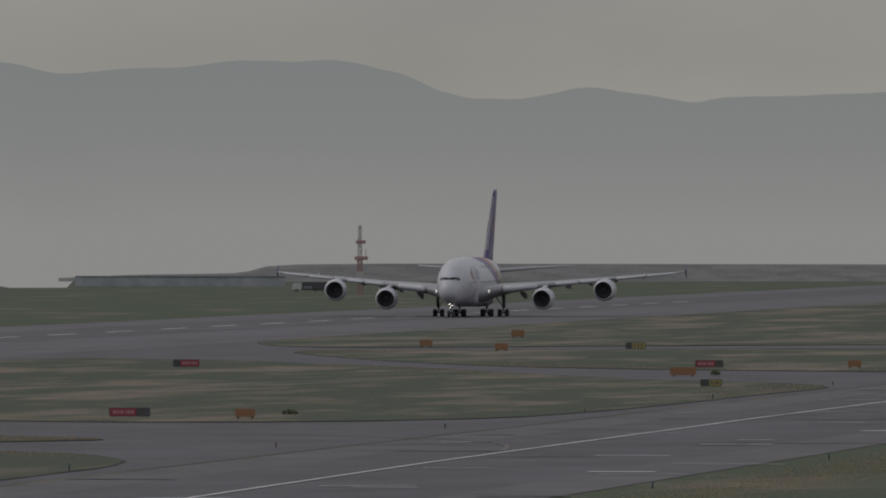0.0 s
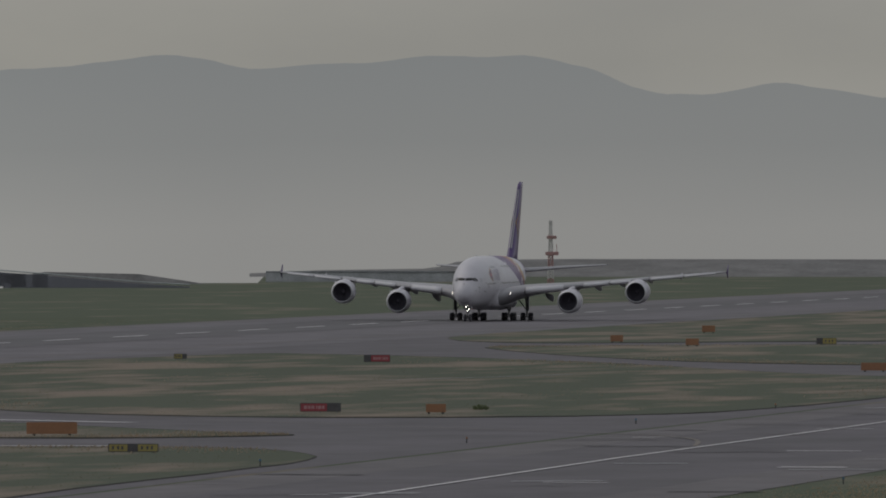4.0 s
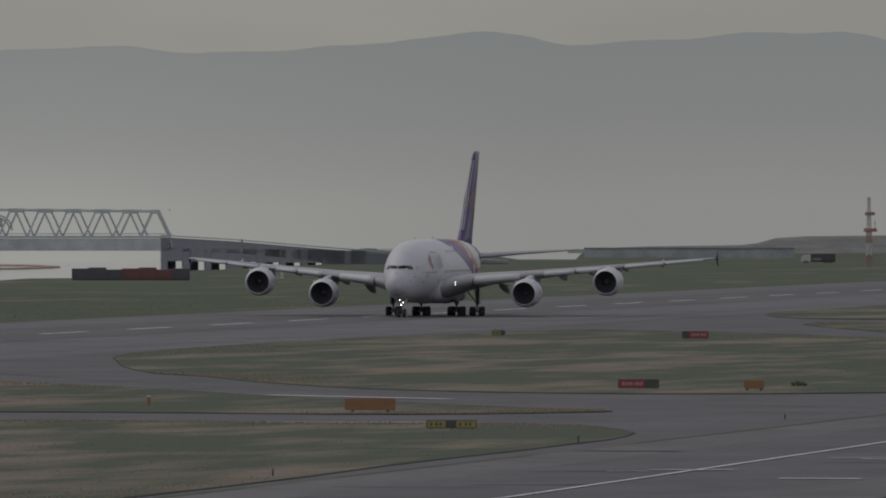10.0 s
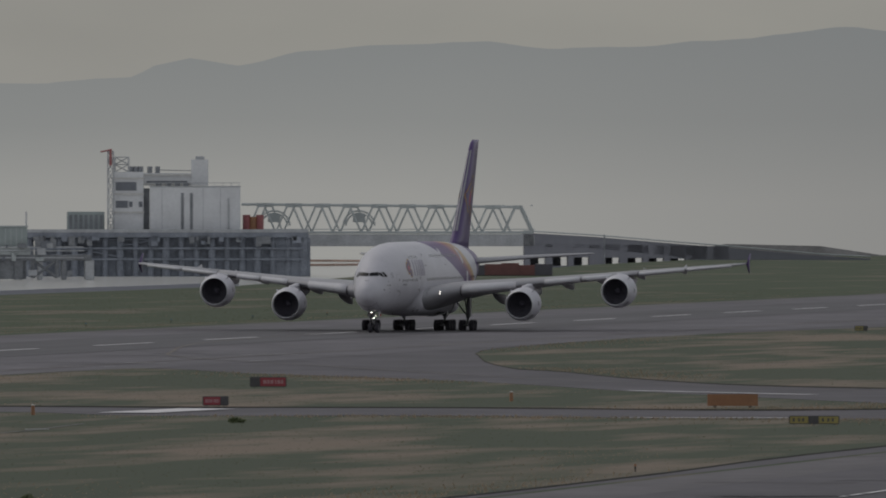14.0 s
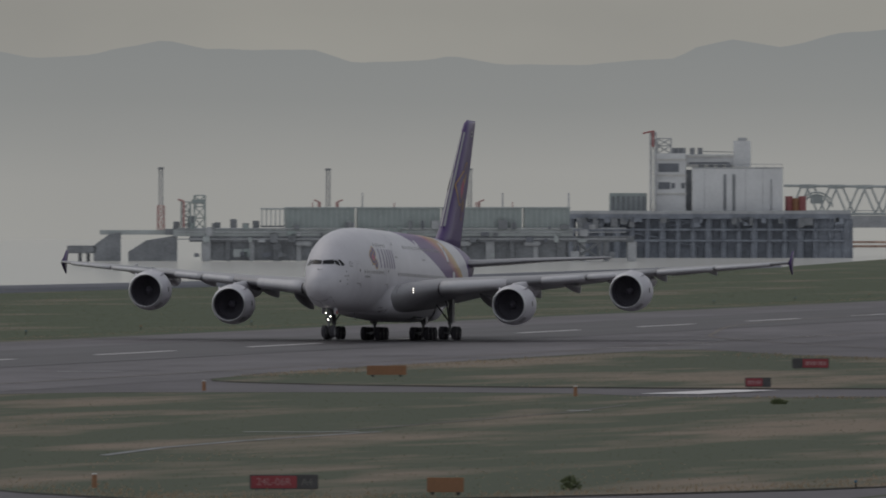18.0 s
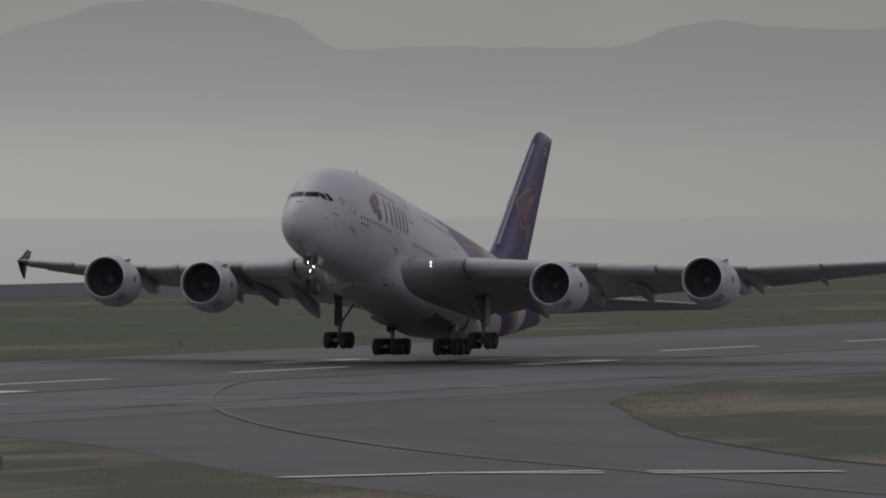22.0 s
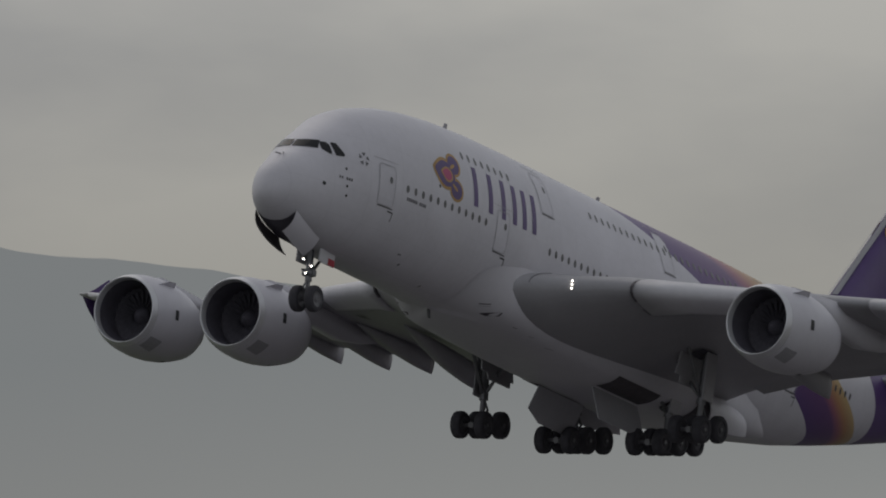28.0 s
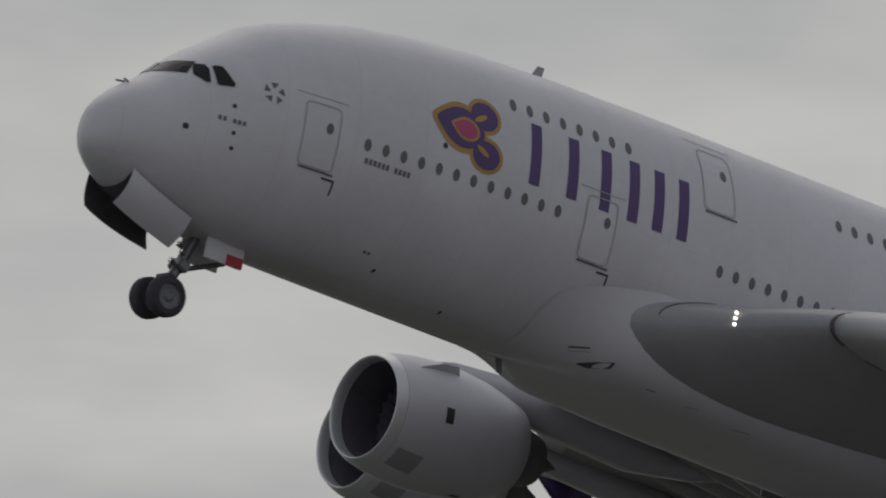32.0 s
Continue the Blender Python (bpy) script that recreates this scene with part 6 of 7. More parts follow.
for x, h, base, red in ((23.0, 21.0, 5.6, True), (64.0, 20.7, 11.6, False), (98.7, 20.7, 11.6, False)):
    bm = bmesh.new()
    mid = base + (h - base) * (.42 if red else .0)
    frame_lattice(bm, x - .45, x + .45, mid, h, 2, 5, .07)
    part("mast", bm, M["dconcrete"], jetty, "grey lattice mast")
    if red:
        bm = bmesh.new()
        frame_lattice(bm, x - .8, x + .8, base, mid, 1.6, 4, .13)
        part("mast_foot", bm, M["hazed_red"], jetty, "red lattice mast foot")
    else:
        for s in (-2.2, 2.2):
            part("davit", tube(tube(bmesh.new(), (x + s, 1, 11.6), (x + s, 1, 13.0), .4), (x + s, 1, 13.0), (x + s * 1.6, 1, 13.5), .2), M["hazed_red"], jetty, "red davit")
    part("mast_lamp", B((x - .7, 1.6, h), (x + .7, 2.4, h + .5)), M["dconcrete"], jetty)
for x in (72.4, 106.8, 123.0):
    part("light_pole", T((x, 2, 11.5), (x, 2, 15.2), .18, n=6), M["concrete"], jetty)
random.seed(12)
for i in range(70):
    x = random.uniform(30, 134)
    w, h = random.uniform(.5, 2.4), random.uniform(.4, 2.3)
    z = random.choice((3.1, 4.6, 6.3, -0.5))
    part("pipe_unit", B((x, -1.3, z), (x + w, -.65, z + h), .04), M[random.choice(("concrete", "dconcrete", "dconcrete", "green_panel", "bridge_steel", "hazy_window"))], jetty)
for z in (3.9, 5.6, 6.5):
    part("pipe", T((27, -1.0, z), (137, -1.0, z), .16, n=6), M["concrete"], jetty)
for x in (60, 66, 80, 100, 109):
    part("rack_frame", B((x, -.5, 11.7), (x + .25, .2, 12.9)), M["hazed_red"], jetty)
put(jetty, facing(15.13, 3350, 0.0) @ Matrix.Translation((-.5, 0, -2.4)))

# -- red and white mast at the runway's far end
tower = thing("radio_mast", label="red and white lattice radio mast", category="mast")
for i in range(6):
    bm = bmesh.new()
    r = .68 - .08 * i
    for y in (-r, r):
        frame_lattice(bm, -r, r, 2.9 * i, 2.9 * (i + 1), y, 2, .11)
    part("mast_section", bm, M["hazed_red"] if i % 2 == 0 and i < 4 else M["offwhite"], tower, "red mast section" if i % 2 == 0 and i < 4 else "white mast section")
part("mast_platform", B((-1.3, -1.2, 8.8), (2.0, 1.2, 9.7), .1), M["hazed_red"], tower, "red platform")
part("mast_platform", B((-1.0, -1, 12.9), (1.5, 1, 13.7), .1), M["hazed_red"], tower, "red platform")
part("whip", T((1.5, 0, 9.7), (1.5, 0, 11.6), .08, n=5), M["red"], tower)
put(tower, facing(7.988, 3400, 0.0))

# -- embankment at the far end of the island
bm = bmesh.new()
prof = [(9.25, .6, 4300), (8.95, 1.6, 4300), (8.52, 2.1, 4300), (8.45, 2.8, 4300), (8.38, 4.3, 4300), (8.25, 4.9, 4300), (7.9, 5.2, 4300), (7.0, 5.1, 4300), (5.5, 4.9, 4300), (4.0, 4.8, 4300)]
rows = []
for az, h, d in prof:
    rows.append([at(az, 0, d - 60).xy.to_3d(), at(az, 0, d - 12).xy.to_3d() + Vector((0, 0, h)), at(az, 0, d + 60).xy.to_3d() + Vector((0, 0, h)), at(az, 0, d + 70).xy.to_3d()])
loft(rows, closed=False, bm=bm)
part("embankment", bm, M["bank"], kind="structure", label="low grey embankment at the far end of the island")
rows = []
for az, el in ((10.25, -.270), (10.15, -.222), (10.1, -.217), (9.71, -.226), (9.58, -.245), (9.44, -.266), (9.2, -.272)):
    p, q = at(az, el, 3760), at(az, el, 3790)
    rows.append([Vector((p.x - 8, p.y - 2, -3)), p, q, Vector((q.x + 5, q.y + 2, -3))])
part("embankment", loft(rows, closed=False), M["bank"], kind="structure", label="dark bank behind the bridge approach")
boom = thing("floating_boom", label="long orange-brown floating boom on the water", category="boom")
pts = [at(az, 0, d).xy.to_3d() + Vector((0, 0, -3.75)) for az, d in ((12.15, 4255), (11.75, 4250), (11.5, 4215), (11.38, 4130), (11.5, 4050), (11.75, 4005), (12.15, 3995))]
for p, q in zip(pts, pts[1:]):
    part("float", T(p, q, .4, n=6), M["boom"], boom)
shed = thing("shore_wall", label="pale concrete revetment at the shore", category="wall")
part("revetment", B((-60, 0, -3), (0, 3, 2.6), .1), M["concrete"], shed)
part("coping", B((-60, -.2, 2.6), (0, 3.2, 3.0)), M["dconcrete"], shed)
put(shed, facing(8.3, 3900, 0.0) @ pose(0, 0, 0))


# ---------------------------------------------------------------- across the runway: vehicles, service buildings
def truck(label, length, body, cab, m, group=""):
    t = thing("truck", label=label, category="truck", group=group)
    part("chassis", B((-length / 2, -1.1, .5), (length / 2, 1.1, .9), .05), M["black"], t)
    part("body", B((-length / 2 + 2.6, -1.25, .9), (length / 2, 1.25, 3.3), .08), body, t)
    part("cab", loft([[Vector((x, y, z)) for y, z in ((-1.2, .6), (-1.2, h), (1.2, h), (1.2, .6))] for x, h in ((-length / 2, 2.0), (-length / 2 + .3, 2.9), (-length / 2 + 2.3, 3.0), (-length / 2 + 2.4, 2.9))]), cab, t)
    part("windscreen", B((-length / 2 + .05, -1.0, 1.9), (-length / 2 + .25, 1.0, 2.7)), M["glass"], t)
    for x in (-length / 2 + 1.2, length / 2 - 1.4, length / 2 - 2.8):
        for y in (-1.1, 1.1):
            part("wheel", spun([(-.18, .3), (-.18, .48), (0, .52), (.18, .48), (.18, .3)], 'y', 16, m=Matrix.Translation((x, y, .52))), M["tyre"], t)
    part("locker", B((-length / 2 + 3, -1.3, 1.0), (-length / 2 + 5.2, -1.24, 1.9)), M["dconcrete"], t)
    return put(t, m @ Matrix.Diagonal((1, 1, .75, 1)))


truck("red airport fire truck parked on the grass", 9.0, M["red"], M["red"], facing(17.32, 1745, 0), "service vehicles")
truck("dark green service truck beside the fire truck", 6.5, M["dark_green"], M["dark_green"], facing(17.02, 1750, 0), "service vehicles")
truck("white and dark blue tanker at the island's end", 9, M["slot"], M["offwhite"], facing(8.2, 3600, 0), "service vehicles")
# Container colour shifted to slate, the haze painted into it.
slate = material("hazed_slate_paint", (0.12, 0.115, 0.135), 0.7, vary=0.2, size=3)
for i in range(7):
    red = i in (3, 4, 5)
    box_ = thing("freight_container", label="weathered red freight container in a row" if red else "dark freight container in a row", category="container", group="container row")
    hh = 2.45 + .25 * math.sin(i * 2.1)
    part("shell", B((-1.88, 0, .12), (1.88, 6, hh), .05), M["brick_red"] if red else slate, box_)
    part("sill", B((-1.86, .1, 0), (1.86, 5.9, .12)), M["black"], box_)
    for k in range(6):
        part("rib", B((-1.7 + .6 * k, -.05, .25), (-1.5 + .6 * k, .0, hh - .15)), M["brick_red"] if red else slate, box_)
    put(box_, facing(11.29 - .0700 * i, 2870, 0))
cab = thing("equipment_cabinet", label="low grey equipment cabinet on the grass", category="cabinet")
part("plinth", B((-2.2, -.5, 0), (2.2, .5, .25), .03), M["concrete"], cab)
part("box", B((-1.9, -.4, .25), (.6, .4, 1.0), .04), M["concrete"], cab)
part("box", B((.9, -.4, .25), (1.5, .4, 1.5), .04), M["offwhite"], cab)
put(cab, facing(10.47, 2900, 0))

hut = thing("service_building", label="low grey-blue flat-roofed service building", category="building")
clad2 = material("blue_grey_cladding", (0.50, 0.52, 0.56), 0.7, vary=0.1, size=4)
part("wall_block", B((-9.4, 0, 0), (9.4, 9, 4.35), .04), clad2, hut)
part("roof_edge", B((-9.55, -.15, 4.35), (9.55, 9.15, 4.6), .03), M["dconcrete"], hut)
for x in (1.2, 4.1):
    part("door", B((x, -.05, .05), (x + 1.25, .0, 3.2), .02), M["dconcrete"], hut, "dark door")
part("vent", B((6.4, -.06, 2.4), (7.2, 0, 3.0)), M["dconcrete"], hut)
part("downpipe", T((-1.4, -.08, 0), (-1.4, -.08, 4.3), .06, n=6), M["concrete"], hut)
part("tank", T((10.4, -.6, 0), (10.4, -.6, 1.5), .55, n=14), M["blue"], hut, "blue barrel tank")
part("annex", B((8.2, -1.4, 0), (9.5, -.1, 2.1), .05), M["dconcrete"], hut)
put(hut, facing(24.175, 1350, 0))

shelter = thing("canopy_shelter", label="long flat canopy on steel props with a hoarding on top", category="shelter")
part("roof", loft([[Vector((x, 0, z0)), Vector((x, 0, z1)), Vector((x, 14, z1)), Vector((x, 14, z0))] for x, z0, z1 in ((-18.2, 5.0, 5.12), (-14, 4.7, 5.2), (9, 4.7, 5.2), (14, 4.95, 5.1))]), M["dconcrete"], shelter, "dark flat canopy roof")
for x in (-16.5, -11, -5, 8.5):
    for y in (1, 12):
        part("post", B((x, y, 0), (x + .45, y + .45, 4.7)), M["concrete"], shelter)
for x0, x1 in ((-16.3, -11), (-11, -4.5), (8.5, 4.5)):
    part("brace", T((x0, 1, 4.6), (x1, 1, 1.2), .14, n=6), M["dconcrete"], shelter)
part("core", B((-1.3, 3, 0), (4.0, 11, 4.6), .05), M["dconcrete"], shelter, "dark block under the canopy")
part("stair", loft([[Vector((4, 3, 0)), Vector((4, 3, 1.0)), Vector((4, 5, 1.0)), Vector((4, 5, 0))], [Vector((7.5, 3, 3.4)), Vector((7.5, 3, 4.6)), Vector((7.5, 5, 4.6)), Vector((7.5, 5, 3.4))]]), M["dconcrete"], shelter)
part("hoarding", B((-9.6, 4, 5.25), (5.8, 4.3, 6.35), .02), M["offwhite"], shelter, "pale white and red hoarding")
for i in range(6):
    part("hoarding_bar", B((-9.2 + 2.5 * i, 3.95, 5.45), (-8.0 + 2.5 * i, 4.0, 6.15)), M["hazed_red"] if i % 3 == 0 else M["concrete"], shelter)
part("pole", T((-2.0, 4, 5.1), (-2.0, 4, 9.0), .28, n=8), M["offwhite"], shelter)
put(shelter, facing(24.95, 1375, 0))

for az, d, h in ((25.95, 1330, 6.8), (23.43, 1390, 6.5), (23.62, 1385, 4.9)):
    p = thing("lamp_mast", label="pale mast with a light crown behind the sea wall", category="mast", group="lamp masts")
    part("pole", T((0, 0, 0), (0, 0, h), .22, .16, n=8), M["concrete"], p)
    part("crown", B((-.9, -.3, h - .9), (.9, .3, h - .7)), M["hazed_red"], p, "red crossbar")
    part("lamp", B((-.3, -.3, h), (.3, .3, h + .5), .05), M["offwhite"], p)
    put(p, facing(az, d, 0))
kiosk = thing("kiosk", label="small blue equipment cabinet on a concrete plinth", category="cabinet")
part("plinth", B((-2.2, -.8, 0), (2.2, .8, 1.3), .04), M["concrete"], kiosk)
part("cabinet", B((-.5, -.5, 1.3), (.7, .5, 3.0), .04), M["blue"], kiosk)
put(kiosk, facing(23.33, 1380, 0))
for az in (22.72, 22.82, 22.98):
    g = thing("approach_light", label="dark approach light frame by the sea wall", category="light", group="approach lights")
    part("post", B((-.15, -.1, 0), (.15, .1, 3.6)), M["dconcrete"], g)
    part("crossbar", B((-.8, -.1, 3.2), (.8, .1, 3.5)), M["dconcrete"], g)
    part("crossbar", B((-.6, -.1, 2.4), (.6, .1, 2.6)), M["dconcrete"], g)
    put(g, facing(az, 1395, 0))
bank = thing("pipe_rack", label="low dark pipe rack beside the sea wall", category="pipes")
for z in (2.2, 2.9, 3.5):
    part("pipe", T((-20, 0, z), (15, 0, z + .2), .1, n=6), M["dconcrete"], bank)
part("block", B((-20, 1, 0), (9, 6, 2.1), .1), M["dconcrete"], bank)
for i in range(8):
    part("stand", B((-19 + 4.5 * i, -.1, 0), (-18.8 + 4.5 * i, .1, 3.5)), M["dconcrete"], bank)
put(bank, facing(26.5, 1340, 0))
truck("white service van by the pipe rack", 4.2, M["offwhite"], M["offwhite"], facing(26.18, 1325, 0))


# ---------------------------------------------------------------- airfield signs
def text_on(parent, words, x, z, size, mat, y=-.09):
    cu = bpy.data.curves.new("sign_text", 'FONT')
    cu.body, cu.size, cu.extrude, cu.align_x, cu.align_y = words, size, .004, 'CENTER', 'CENTER'
    tmp = new("sign_text", cu)
    me = bpy.data.meshes.new_from_object(tmp.evaluated_get(bpy.context.evaluated_depsgraph_get()))
    bpy.data.objects.remove(tmp)
    me.materials.append(mat)
    ob = new("sign_text", me)
    ob.parent = parent
    ob.matrix_basis = pose(x, y, z, 90)
    return ob


sign_red = material("sign_red_film", (0.35, 0.06, 0.075), 0.5, vary=0.12, size=1)
# Lettering kept low in contrast against its panel.
faint_red = material("muted_red_lettering", (0.46, 0.25, 0.26), 0.6, vary=0.15, size=1)
faint_grey = material("muted_grey_lettering", (0.2, 0.195, 0.19), 0.6, vary=0.15, size=1)
# Case black is lifted; the veil of haze is in its colour.
sign_case = material("hazed_sign_case", (0.10, 0.096, 0.10), 0.7, vary=0.2, size=1)


def sign(x, y, panels, label, h=.68, z=.16, words=None):
    """A guidance sign that faces the deck: panels are (width, colour) from its left."""
    s = thing("airfield_sign", label=label, category="sign", group="airfield signs")
    total = sum(w for w, _ in panels)
    u = -total / 2
    part("case", B((u - .06, -.05, z - .06), (u + total + .06, .16, z + h + .06), .03), sign_case, s)
    for i, (w, c) in enumerate(panels):
        part("face", B((u + .02, -.08, z), (u + w - .02, -.04, z + h)), sign_case if c == "black" else sign_red if c == "red" else M[c], s, f"{c} sign face")
        if words and words[i]:
            text_on(s, words[i], u + w / 2, z + h / 2, h * .82, faint_red if c == "red" else faint_grey)
        elif c == "yellow":          # writing that cannot be made out: plain bars
            for b in (.22, .5, .72):
                part("mark", B((u + w * b - .09, -.085, z + h * .25), (u + w * b + .07, -.079, z + h * .75)), sign_case, s)
        elif c == "red":
            for b, g in ((.12, .13), (.28, .09), (.40, .12), (.58, .05), (.66, .12), (.81, .09)):
                part("mark", B((u + w * b, -.085, z + h * .28), (u + w * (b + g), -.079, z + h * .72)), faint_red, s)
        u += w
    for k in range(max(2, int(total / 1.2))):
        xx = -total / 2 + .3 + (total - .6) * k / max(1, int(total / 1.2) - 1 if total > 2.4 else 1)
        part("leg", B((xx - .04, 0, 0), (xx + .04, .08, z)), M["steel"], s)
    put(s, facing(math.degrees(math.atan2(y, x)), math.hypot(x, y), 0.1))
    return s


sign(729.1, 184.9, [(2.55, "red"), (1.1, "black")], "red and black runway holding sign in the grass", words=("24L-06R", "A4"))
sign(703.3, 247.5, [(.95, "black"), (2.4, "red")], "black and red runway holding sign in the grass")
sign(1224.5, 192.9, [(2.4, "red"), (1.2, "black")], "red and black runway holding sign beside the taxiway")
sign(1655, 253.7, [(.8, "black"), (2.3, "red")], "black and red runway holding sign beside the runway exit", h=.76)
sign(1193.5, 254.2, [(.85, "black"), (2.3, "red")], "black and red runway holding sign beside the runway exit", h=.76)
sign(1087.5, 236.0, [(1.4, "red"), (.6, "black")], "small red and black sign beside the cross path", h=.64)
sign(1657, 189.5, [(2.4, "red"), (.9, "black")], "red and black runway holding sign near the far taxiway", h=.74)
sign(1010, 173.3, [(1.4, "yellow"), (.75, "black"), (1.5, "yellow")], "yellow and black direction sign with arrows", h=.5)
sign(1462, 167, [(.9, "black"), (1.3, "yellow")], "black and yellow location sign in the grass", h=.64)
sign(1690, 296 - 12, [(1.0, "yellow"), (.5, "black")], "small yellow and black sign by the runway", h=.5)
sign(1903, 228, [(.8, "black"), (1.9, "yellow")], "black and yellow sign in the far grass", h=.74)
for x, y, w, h in ((722.2, 174.1, 2.0, .8), (1219, 181.5, 1.8, .75), (1091, 193.9, 4.1, .95), (713, 278.4, 1.6, .6), (1142, 280.5, 3.4, .8), (1935, 262, 1.8, .9), (1880, 244, 1.8, .9), (1565, 182, 3.0, .9), (2100, 270, 2.0, 1.0), (1660, 172, 1.6, .8)):
    o = thing("orange_marker", label="orange marker board standing in the grass", category="marker", group="orange markers")
    part("board", B((-w / 2, -.05, .15), (w / 2, .05, .15 + h), .02), M["orange"], o)
    for s in (-.35, .35):
        part("foot", B((s * w - .1, -.3, 0), (s * w + .1, .3, .16)), M["black"], o)
    put(o, facing(math.degrees(math.atan2(y, x)), math.hypot(x, y), 0.1))
for x, y in ((1065.3, 276.8), (1044.9, 241.4), (1121, 218), (734, 197)):
    o = thing("marker_post", label="slim orange marker post standing in the grass", category="post", group="marker posts")
    part("post", T((0, 0, 0), (0, 0, .75), .16, .14, n=10), M["orange"], o)
    part("cap", T((0, 0, .75), (0, 0, .82), .17, .1, n=10), M["offwhite"], o)
    put(o, pose(x, y, .1))
random.seed(4)
for i in range(26):
    x = 640 + i * 52 + random.uniform(-9, 9)
    for y in (106.5 if i % 2 else 155.5, 378 + .009 * x):
        l = thing("edge_light", label="small taxiway edge light on a stake", category="light", group="edge lights")
        part("stake", T((0, 0, 0), (0, 0, .34), .05, n=6), M["black"], l)
        part("lens", T((0, 0, .34), (0, 0, .48), .08, n=8), M["orange"] if i % 4 == 0 else M["blue"], l)
        put(l, pose(x, y, .1))


# ---------------------------------------------------------------- bushes and rough grass
def bush(x, y, r, h, seed):
    random.seed(seed)
    b = thing("bush", label="small dark green bush in the grass", category="bush", group="bushes")
    bm = bmesh.new()
    for k in range(5):
        a = random.uniform(0, 6.28)
        tube(bm, (0, 0, 0), (r * .5 * math.cos(a), r * .5 * math.sin(a), h * .7), .05, .02, n=5)
    part("stems", bm, M["bush"], b)
    bm = bmesh.new()
    for k in range(150):
        a, u = random.uniform(0, 6.28), random.random() ** .6
        p = Vector((r * u * math.cos(a), r * u * math.sin(a), h * (random.random() ** .7) * (1 - .55 * u * u) + .05))
        q = Euler([random.uniform(0, 6.28) for _ in range(3)]).to_matrix()
        s = random.uniform(.10, .2) * (.6 + .4 * r)
        bm.faces.new([bm.verts.new(p + q @ Vector(v)) for v in ((-s, 0, 0), (0, -s * .6, .03), (s, 0, 0), (0, s * .6, .03))])
    part("leaves", bm, M["bush"], b)
    put(b, pose(x, y, .1))


for i, (x, y, r, h) in enumerate(((1247, 181.5, 1.1, .8), (735.5, 170.2, .9, 1.5), (1012, 218, 1.0, .8), (1580, 180, 1.0, .9))):
    bush(x, y, r * .65, h * .5, 50 + i)


def inside(px, py, loop):
    """Which of the points lie in a closed outline."""
    res = np.zeros(len(px), bool)
    for (x0, y0), (x1, y1) in zip(loop, loop[1:] + loop[:1]):
        if y0 != y1:
            res ^= ((y0 > py) != (y1 > py)) & (px < (x1 - x0) * (py - y0) / (y1 - y0) + x0)
    return res


def blade_material(name, colour, vary):
    """Thin leaves that let half of the light through."""
    m = material(name, colour, 0.9, vary=vary, size=5, fine=6)
    nt = m.node_tree
    src = nt.nodes["Principled BSDF"].inputs["Base Color"].links[0].from_socket
    d, t, x = nt.nodes.new("ShaderNodeBsdfDiffuse"), nt.nodes.new("ShaderNodeBsdfTranslucent"), nt.nodes.new("ShaderNodeMixShader")
    nt.links.new(src, d.inputs["Color"])
    nt.links.new(src, t.inputs["Color"])
    nt.links.new(d.outputs[0], x.inputs[1])
    nt.links.new(t.outputs[0], x.inputs[2])
    out = [n for n in nt.nodes if n.type == 'OUTPUT_MATERIAL'][0]
    nt.links.new(x.outputs[0], out.inputs["Surface"])
    return m


def blades(name, px, py, rnd, label, mat, tall):
    """Many blades of rough grass, joined."""
    n = len(px)
    h, s, a = tall * (.45 + .75 * rnd.rand(n)), .03 + .05 * rnd.rand(n), rnd.rand(n) * 3.14
    cx, sy = s * np.cos(a), s * np.sin(a)
    zero = np.full(n, .09)
    v = np.stack([np.stack([px - cx, py - sy, zero], 1), np.stack([px + cx, py + sy, zero], 1), np.stack([px + .1 * rnd.randn(n), py + .1 * rnd.randn(n), .1 + h], 1)], 1).reshape(-1, 3)
    me = bpy.data.meshes.new(name)
    me.from_pydata(v.tolist(), [], np.arange(3 * n).reshape(-1, 3).tolist())
    me.materials.append(mat)
    return tagged(new(name, me), label=label, category="grass", kind="stuff")


rnd = np.random.RandomState(5)
gx, gy, dx, dy, vx, vy = [], [], [], [], [], []


def swath(x, y):
    """Where the grass has dried to straw, in long drifts."""
    return np.sin(x * .021 + 2.2 * np.sin(y * .06)) * np.sin(y * .11 + 1.7 * np.sin(x * .012) + .6)


for pts in ISLANDS:
    loop = smooth_loop(pts, 4)
    P = np.array(loop)
    lo, hi = np.maximum(P.min(0), (600, 150)), np.minimum(P.max(0), (1800, 320))
    if hi[0] <= lo[0]:
        continue
    n = int((hi[0] - lo[0]) * (hi[1] - lo[1]) * (.3 if lo[0] < 1150 else .2))
    q = lo + rnd.rand(n, 2) * (hi - lo)
    q = q[inside(q[:, 0], q[:, 1], loop)]
    straw = swath(q[:, 0], q[:, 1]) + .10 * rnd.randn(len(q)) > .8
    gx.append(q[~straw, 0])
    gy.append(q[~straw, 1])
    dx.append(q[straw, 0])
    dy.append(q[straw, 1])
    k = rnd.randint(0, len(P), 26000)
    e = P[k] + (P[(k + 1) % len(P)] - P[k]) * rnd.rand(26000, 1) + rnd.randn(26000, 2) * 4.5
    ok = inside(e[:, 0], e[:, 1], loop) & (rnd.rand(26000) < -.05 + .75 * np.sin(e[:, 0] * .019 + e[:, 1] * .031 + 1.0)) & (e[:, 0] > 600) & (e[:, 0] < 2300)
    vx.append(e[ok, 0])
    vy.append(e[ok, 1])
n = 60000
x = rnd.uniform(900, 2400, n)
y = rnd.uniform(378, 512, n) + .006 * x
straw = swath(x, y) + .1 * rnd.randn(n) > .97
gx.append(x[~straw])
gy.append(y[~straw])
dx.append(x[straw])
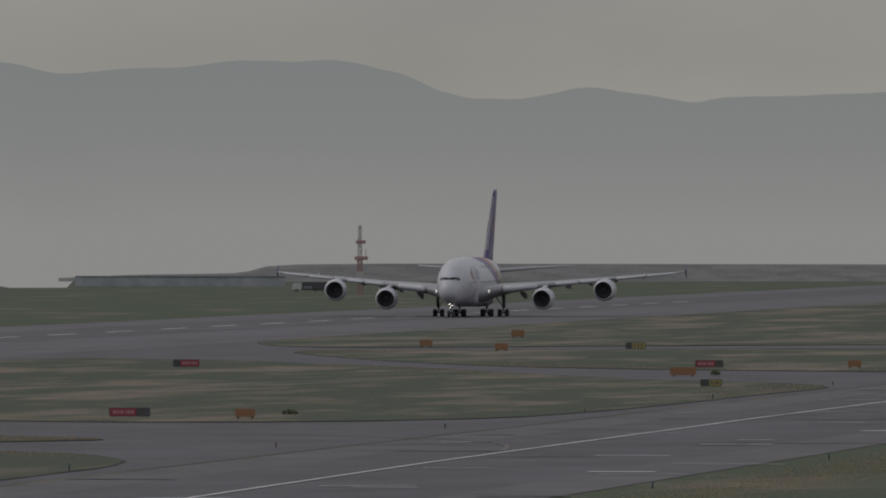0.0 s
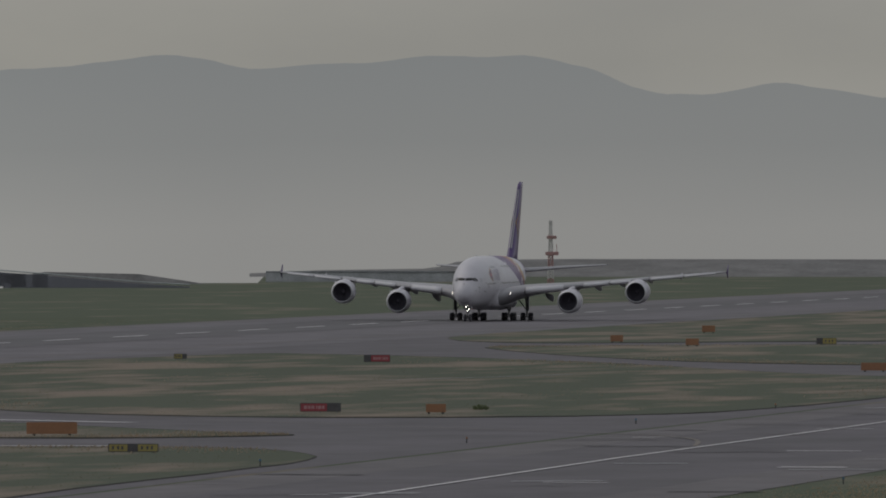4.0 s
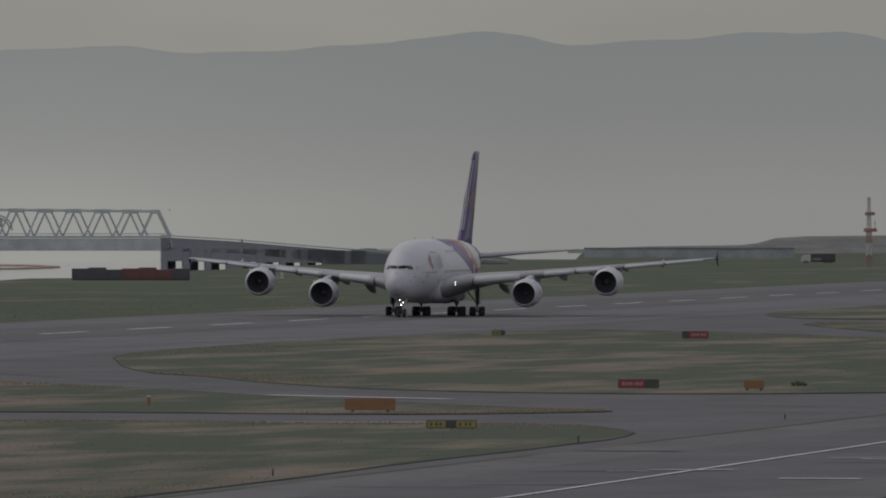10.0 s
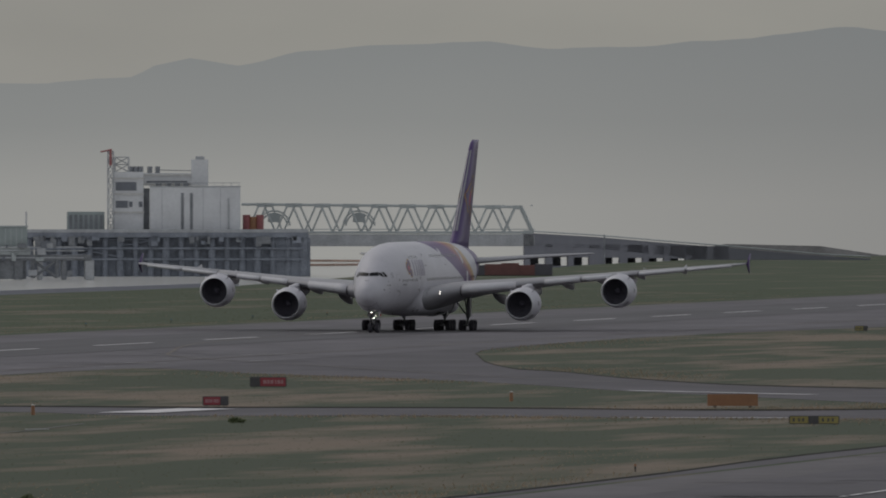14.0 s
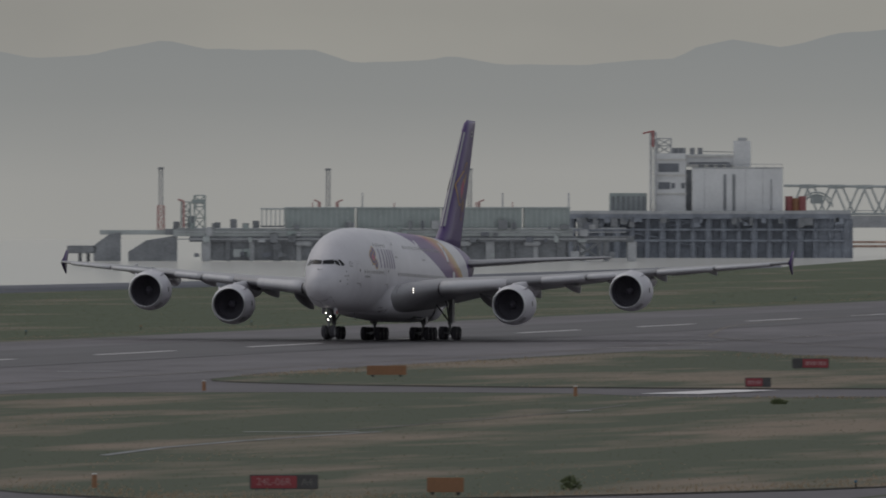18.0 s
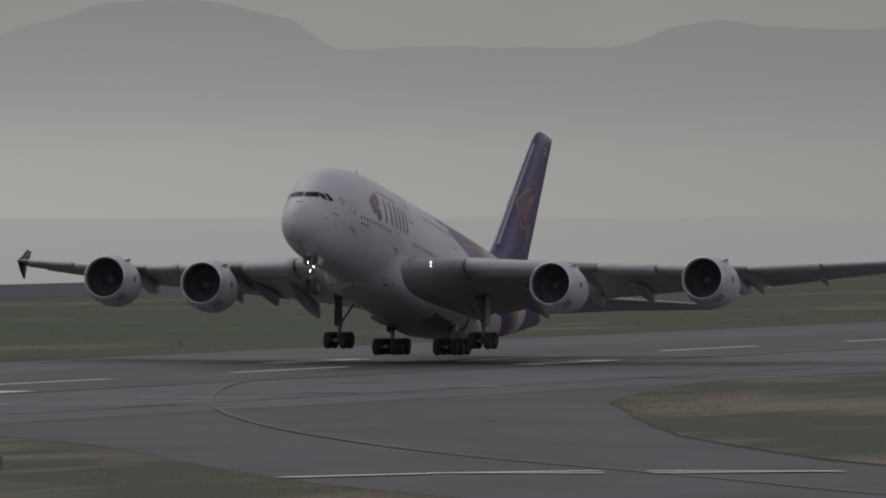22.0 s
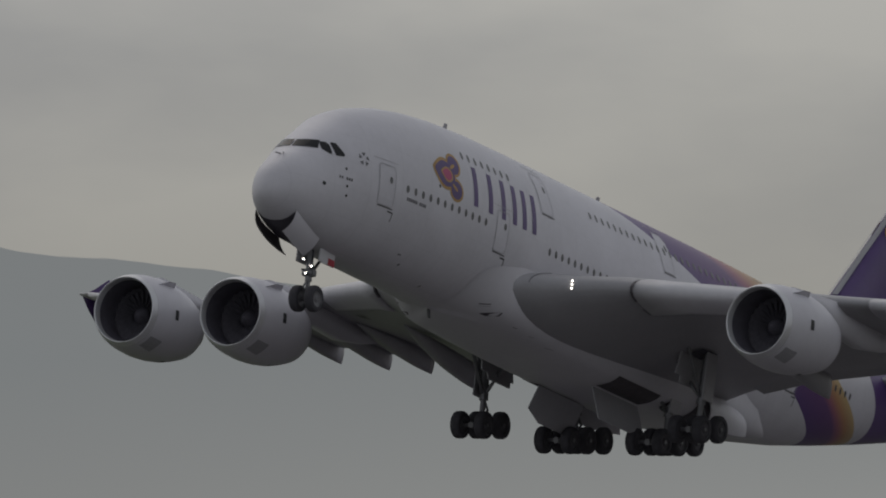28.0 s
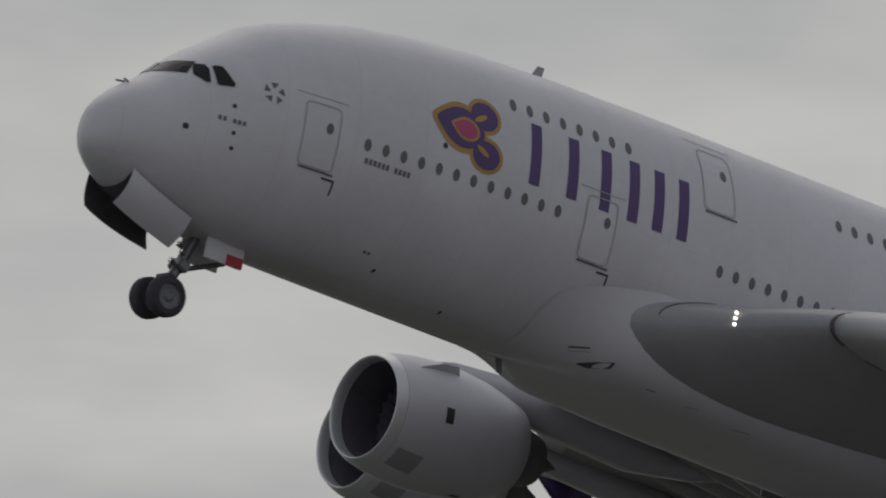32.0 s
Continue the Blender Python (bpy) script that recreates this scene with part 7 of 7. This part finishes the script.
dy.append(y[straw])
x = rnd.uniform(700, 2200, 5000)
dx.append(x)
dy.append(369 + .0095 * x + np.abs(rnd.randn(5000)) * 2.5)
x = rnd.uniform(820, 1100, 8000)
dx.append(x)
dy.append(101 + rnd.randn(8000) * 3)
blades("tall_grass", np.concatenate(gx), np.concatenate(gy), rnd, "rough green grass of the airfield", blade_material("tall_grass", (0.155, 0.158, 0.095), .2), .05)
blades("dry_grass", np.concatenate(dx), np.concatenate(dy), rnd, "dry straw grass in drifts and along the pavement edges", blade_material("dry_straw", (0.35, 0.285, 0.205), .2), .10)

blades("tall_dry_grass", np.concatenate(vx), np.concatenate(vy), rnd, "tall dry straw grass along the pavement edges", blade_material("tall_straw", (0.35, 0.285, 0.21), .2), .22)


# ---------------------------------------------------------------- what moves
def flight_pose(s, y, z, pitch, bank, crab):
    """Pose of the airliner that rolls along the runway towards -x."""
    p, b, h = radians(pitch), radians(bank), radians(crab)
    fwd = Vector((-math.cos(p) * math.cos(h), -math.cos(p) * math.sin(h), math.sin(p)))
    up = Vector((math.sin(p) * math.cos(h), math.sin(p) * math.sin(h), math.cos(p)))
    left = Vector((math.sin(h), -math.cos(h), 0))
    left2, up2 = left * math.cos(b) + up * math.sin(b), up * math.cos(b) - left * math.sin(b)
    o = Vector((s, y, z)) + (up - up2) * 5.0
    m = Matrix((fwd, left2, up2)).transposed().to_4x4()
    m.translation = o
    return m


def ease(t, a, b):
    u = min(1, max(0, (t - a) / (b - a)))
    return u * u * (3 - 2 * u)


def motions():
    walk(plane, [(t, flight_pose(*r)) for t, *r in FLIGHT])
    for side in (1, -1):
        walk(wings[side], [(t, Matrix.Translation((0, side * 3, 5)) @ pose(0, 0, 0, side * 0.556 * ease(t, 16, 23)) @ Matrix.Translation((0, -side * 3, -5))) for t in (0, 16, 18, 20, 22, 23, 32)])
        walk(tips[side], [(t, Matrix.Translation((0, side * 3, 5)) @ pose(0, 0, 0, side * 0.556 * ease(t, 16, 23)) @ Matrix.Translation((0, side * (CUT - 3), 2.15)) @ pose(0, 0, 0, side * 5.0 * ease(t, 18, 24)) @ Matrix.Translation((0, -side * CUT, -7.15))) for t in (0, 16, 18, 20, 22, 23, 24, 32)])

    for ob, x, y in bogies:      # each bogie hangs level once the wheels leave the ground
        walk(ob, [(t, pose(x, y, 0.7 - 0.38 * ease(t, 20.5, 23.5), 0, 0, 0) @ pose(0, 0, 0, 0, p * (0.35 + 0.65 * ease(t, 20, 22)))) for t, s, y_, z, p, b, h in FLIGHT if t in (0, 15.5) or t >= 16])
    # the nose leg stretches as it lifts and begins to fold forward at the end
    walk(nose, [(t, pose(X(NG), 0, -0.38 * ease(t, 15.3, 18.0)) @ Matrix.Translation((0, 0, 3.5)) @ pose(0, 0, 0, 0, -29.0 * ease(t, 29.8, 32.6)) @ Matrix.Translation((0, 0, -3.5))) for t in (0, 15.3, 16, 16.5, 17, 17.5, 18, 29.5, 30, 30.5, 31, 31.5, 32)])
    for ob, (x, y, z), pitch, side, wide, lean in swing:
        rows = []
        for t in (0, 26.4, 26.7, 27.0, 27.3, 27.6, 27.9, 28.2, 28.5, 32):
            u = ease(t, 26.5, 28.4)
            rows.append((t, pose(x, y, z, 0, pitch, 0) @ pose(0, 0, 0, side * (wide * (1 - u) - lean * u)) @ (pose(0, 0, 0, 0, 0, 180) if side < 0 else pose(0, 0, 0))))
        walk(ob, rows)
    for ob, base, side, wide in nose_doors:
        walk(ob, [(t, base @ pose(0, 0, 0, side * wide * ease(t, 26.5, 28.4))) for t in (0, 26.4, 26.7, 27.0, 27.3, 27.6, 27.9, 28.2, 28.5, 32)])
    for ob, spot, side in wing_doors:
        walk(ob, [(t, Matrix.Translation(spot) @ pose(0, 0, 0, -side * 84.0 * (1 - ease(t, 26.5, 28.4)))) for t in (0, 26.4, 26.7, 27.0, 27.3, 27.6, 27.9, 28.2, 28.5, 32)])
    for ob, spot, side in well_doors:
        walk(ob, [(t, Matrix.Translation(spot) @ pose(0, 0, 0, side * 62.0 * ease(t, 26.5, 28.4))) for t in (0, 26.4, 26.7, 27.0, 27.3, 27.6, 27.9, 28.2, 28.5, 32)])


motions()
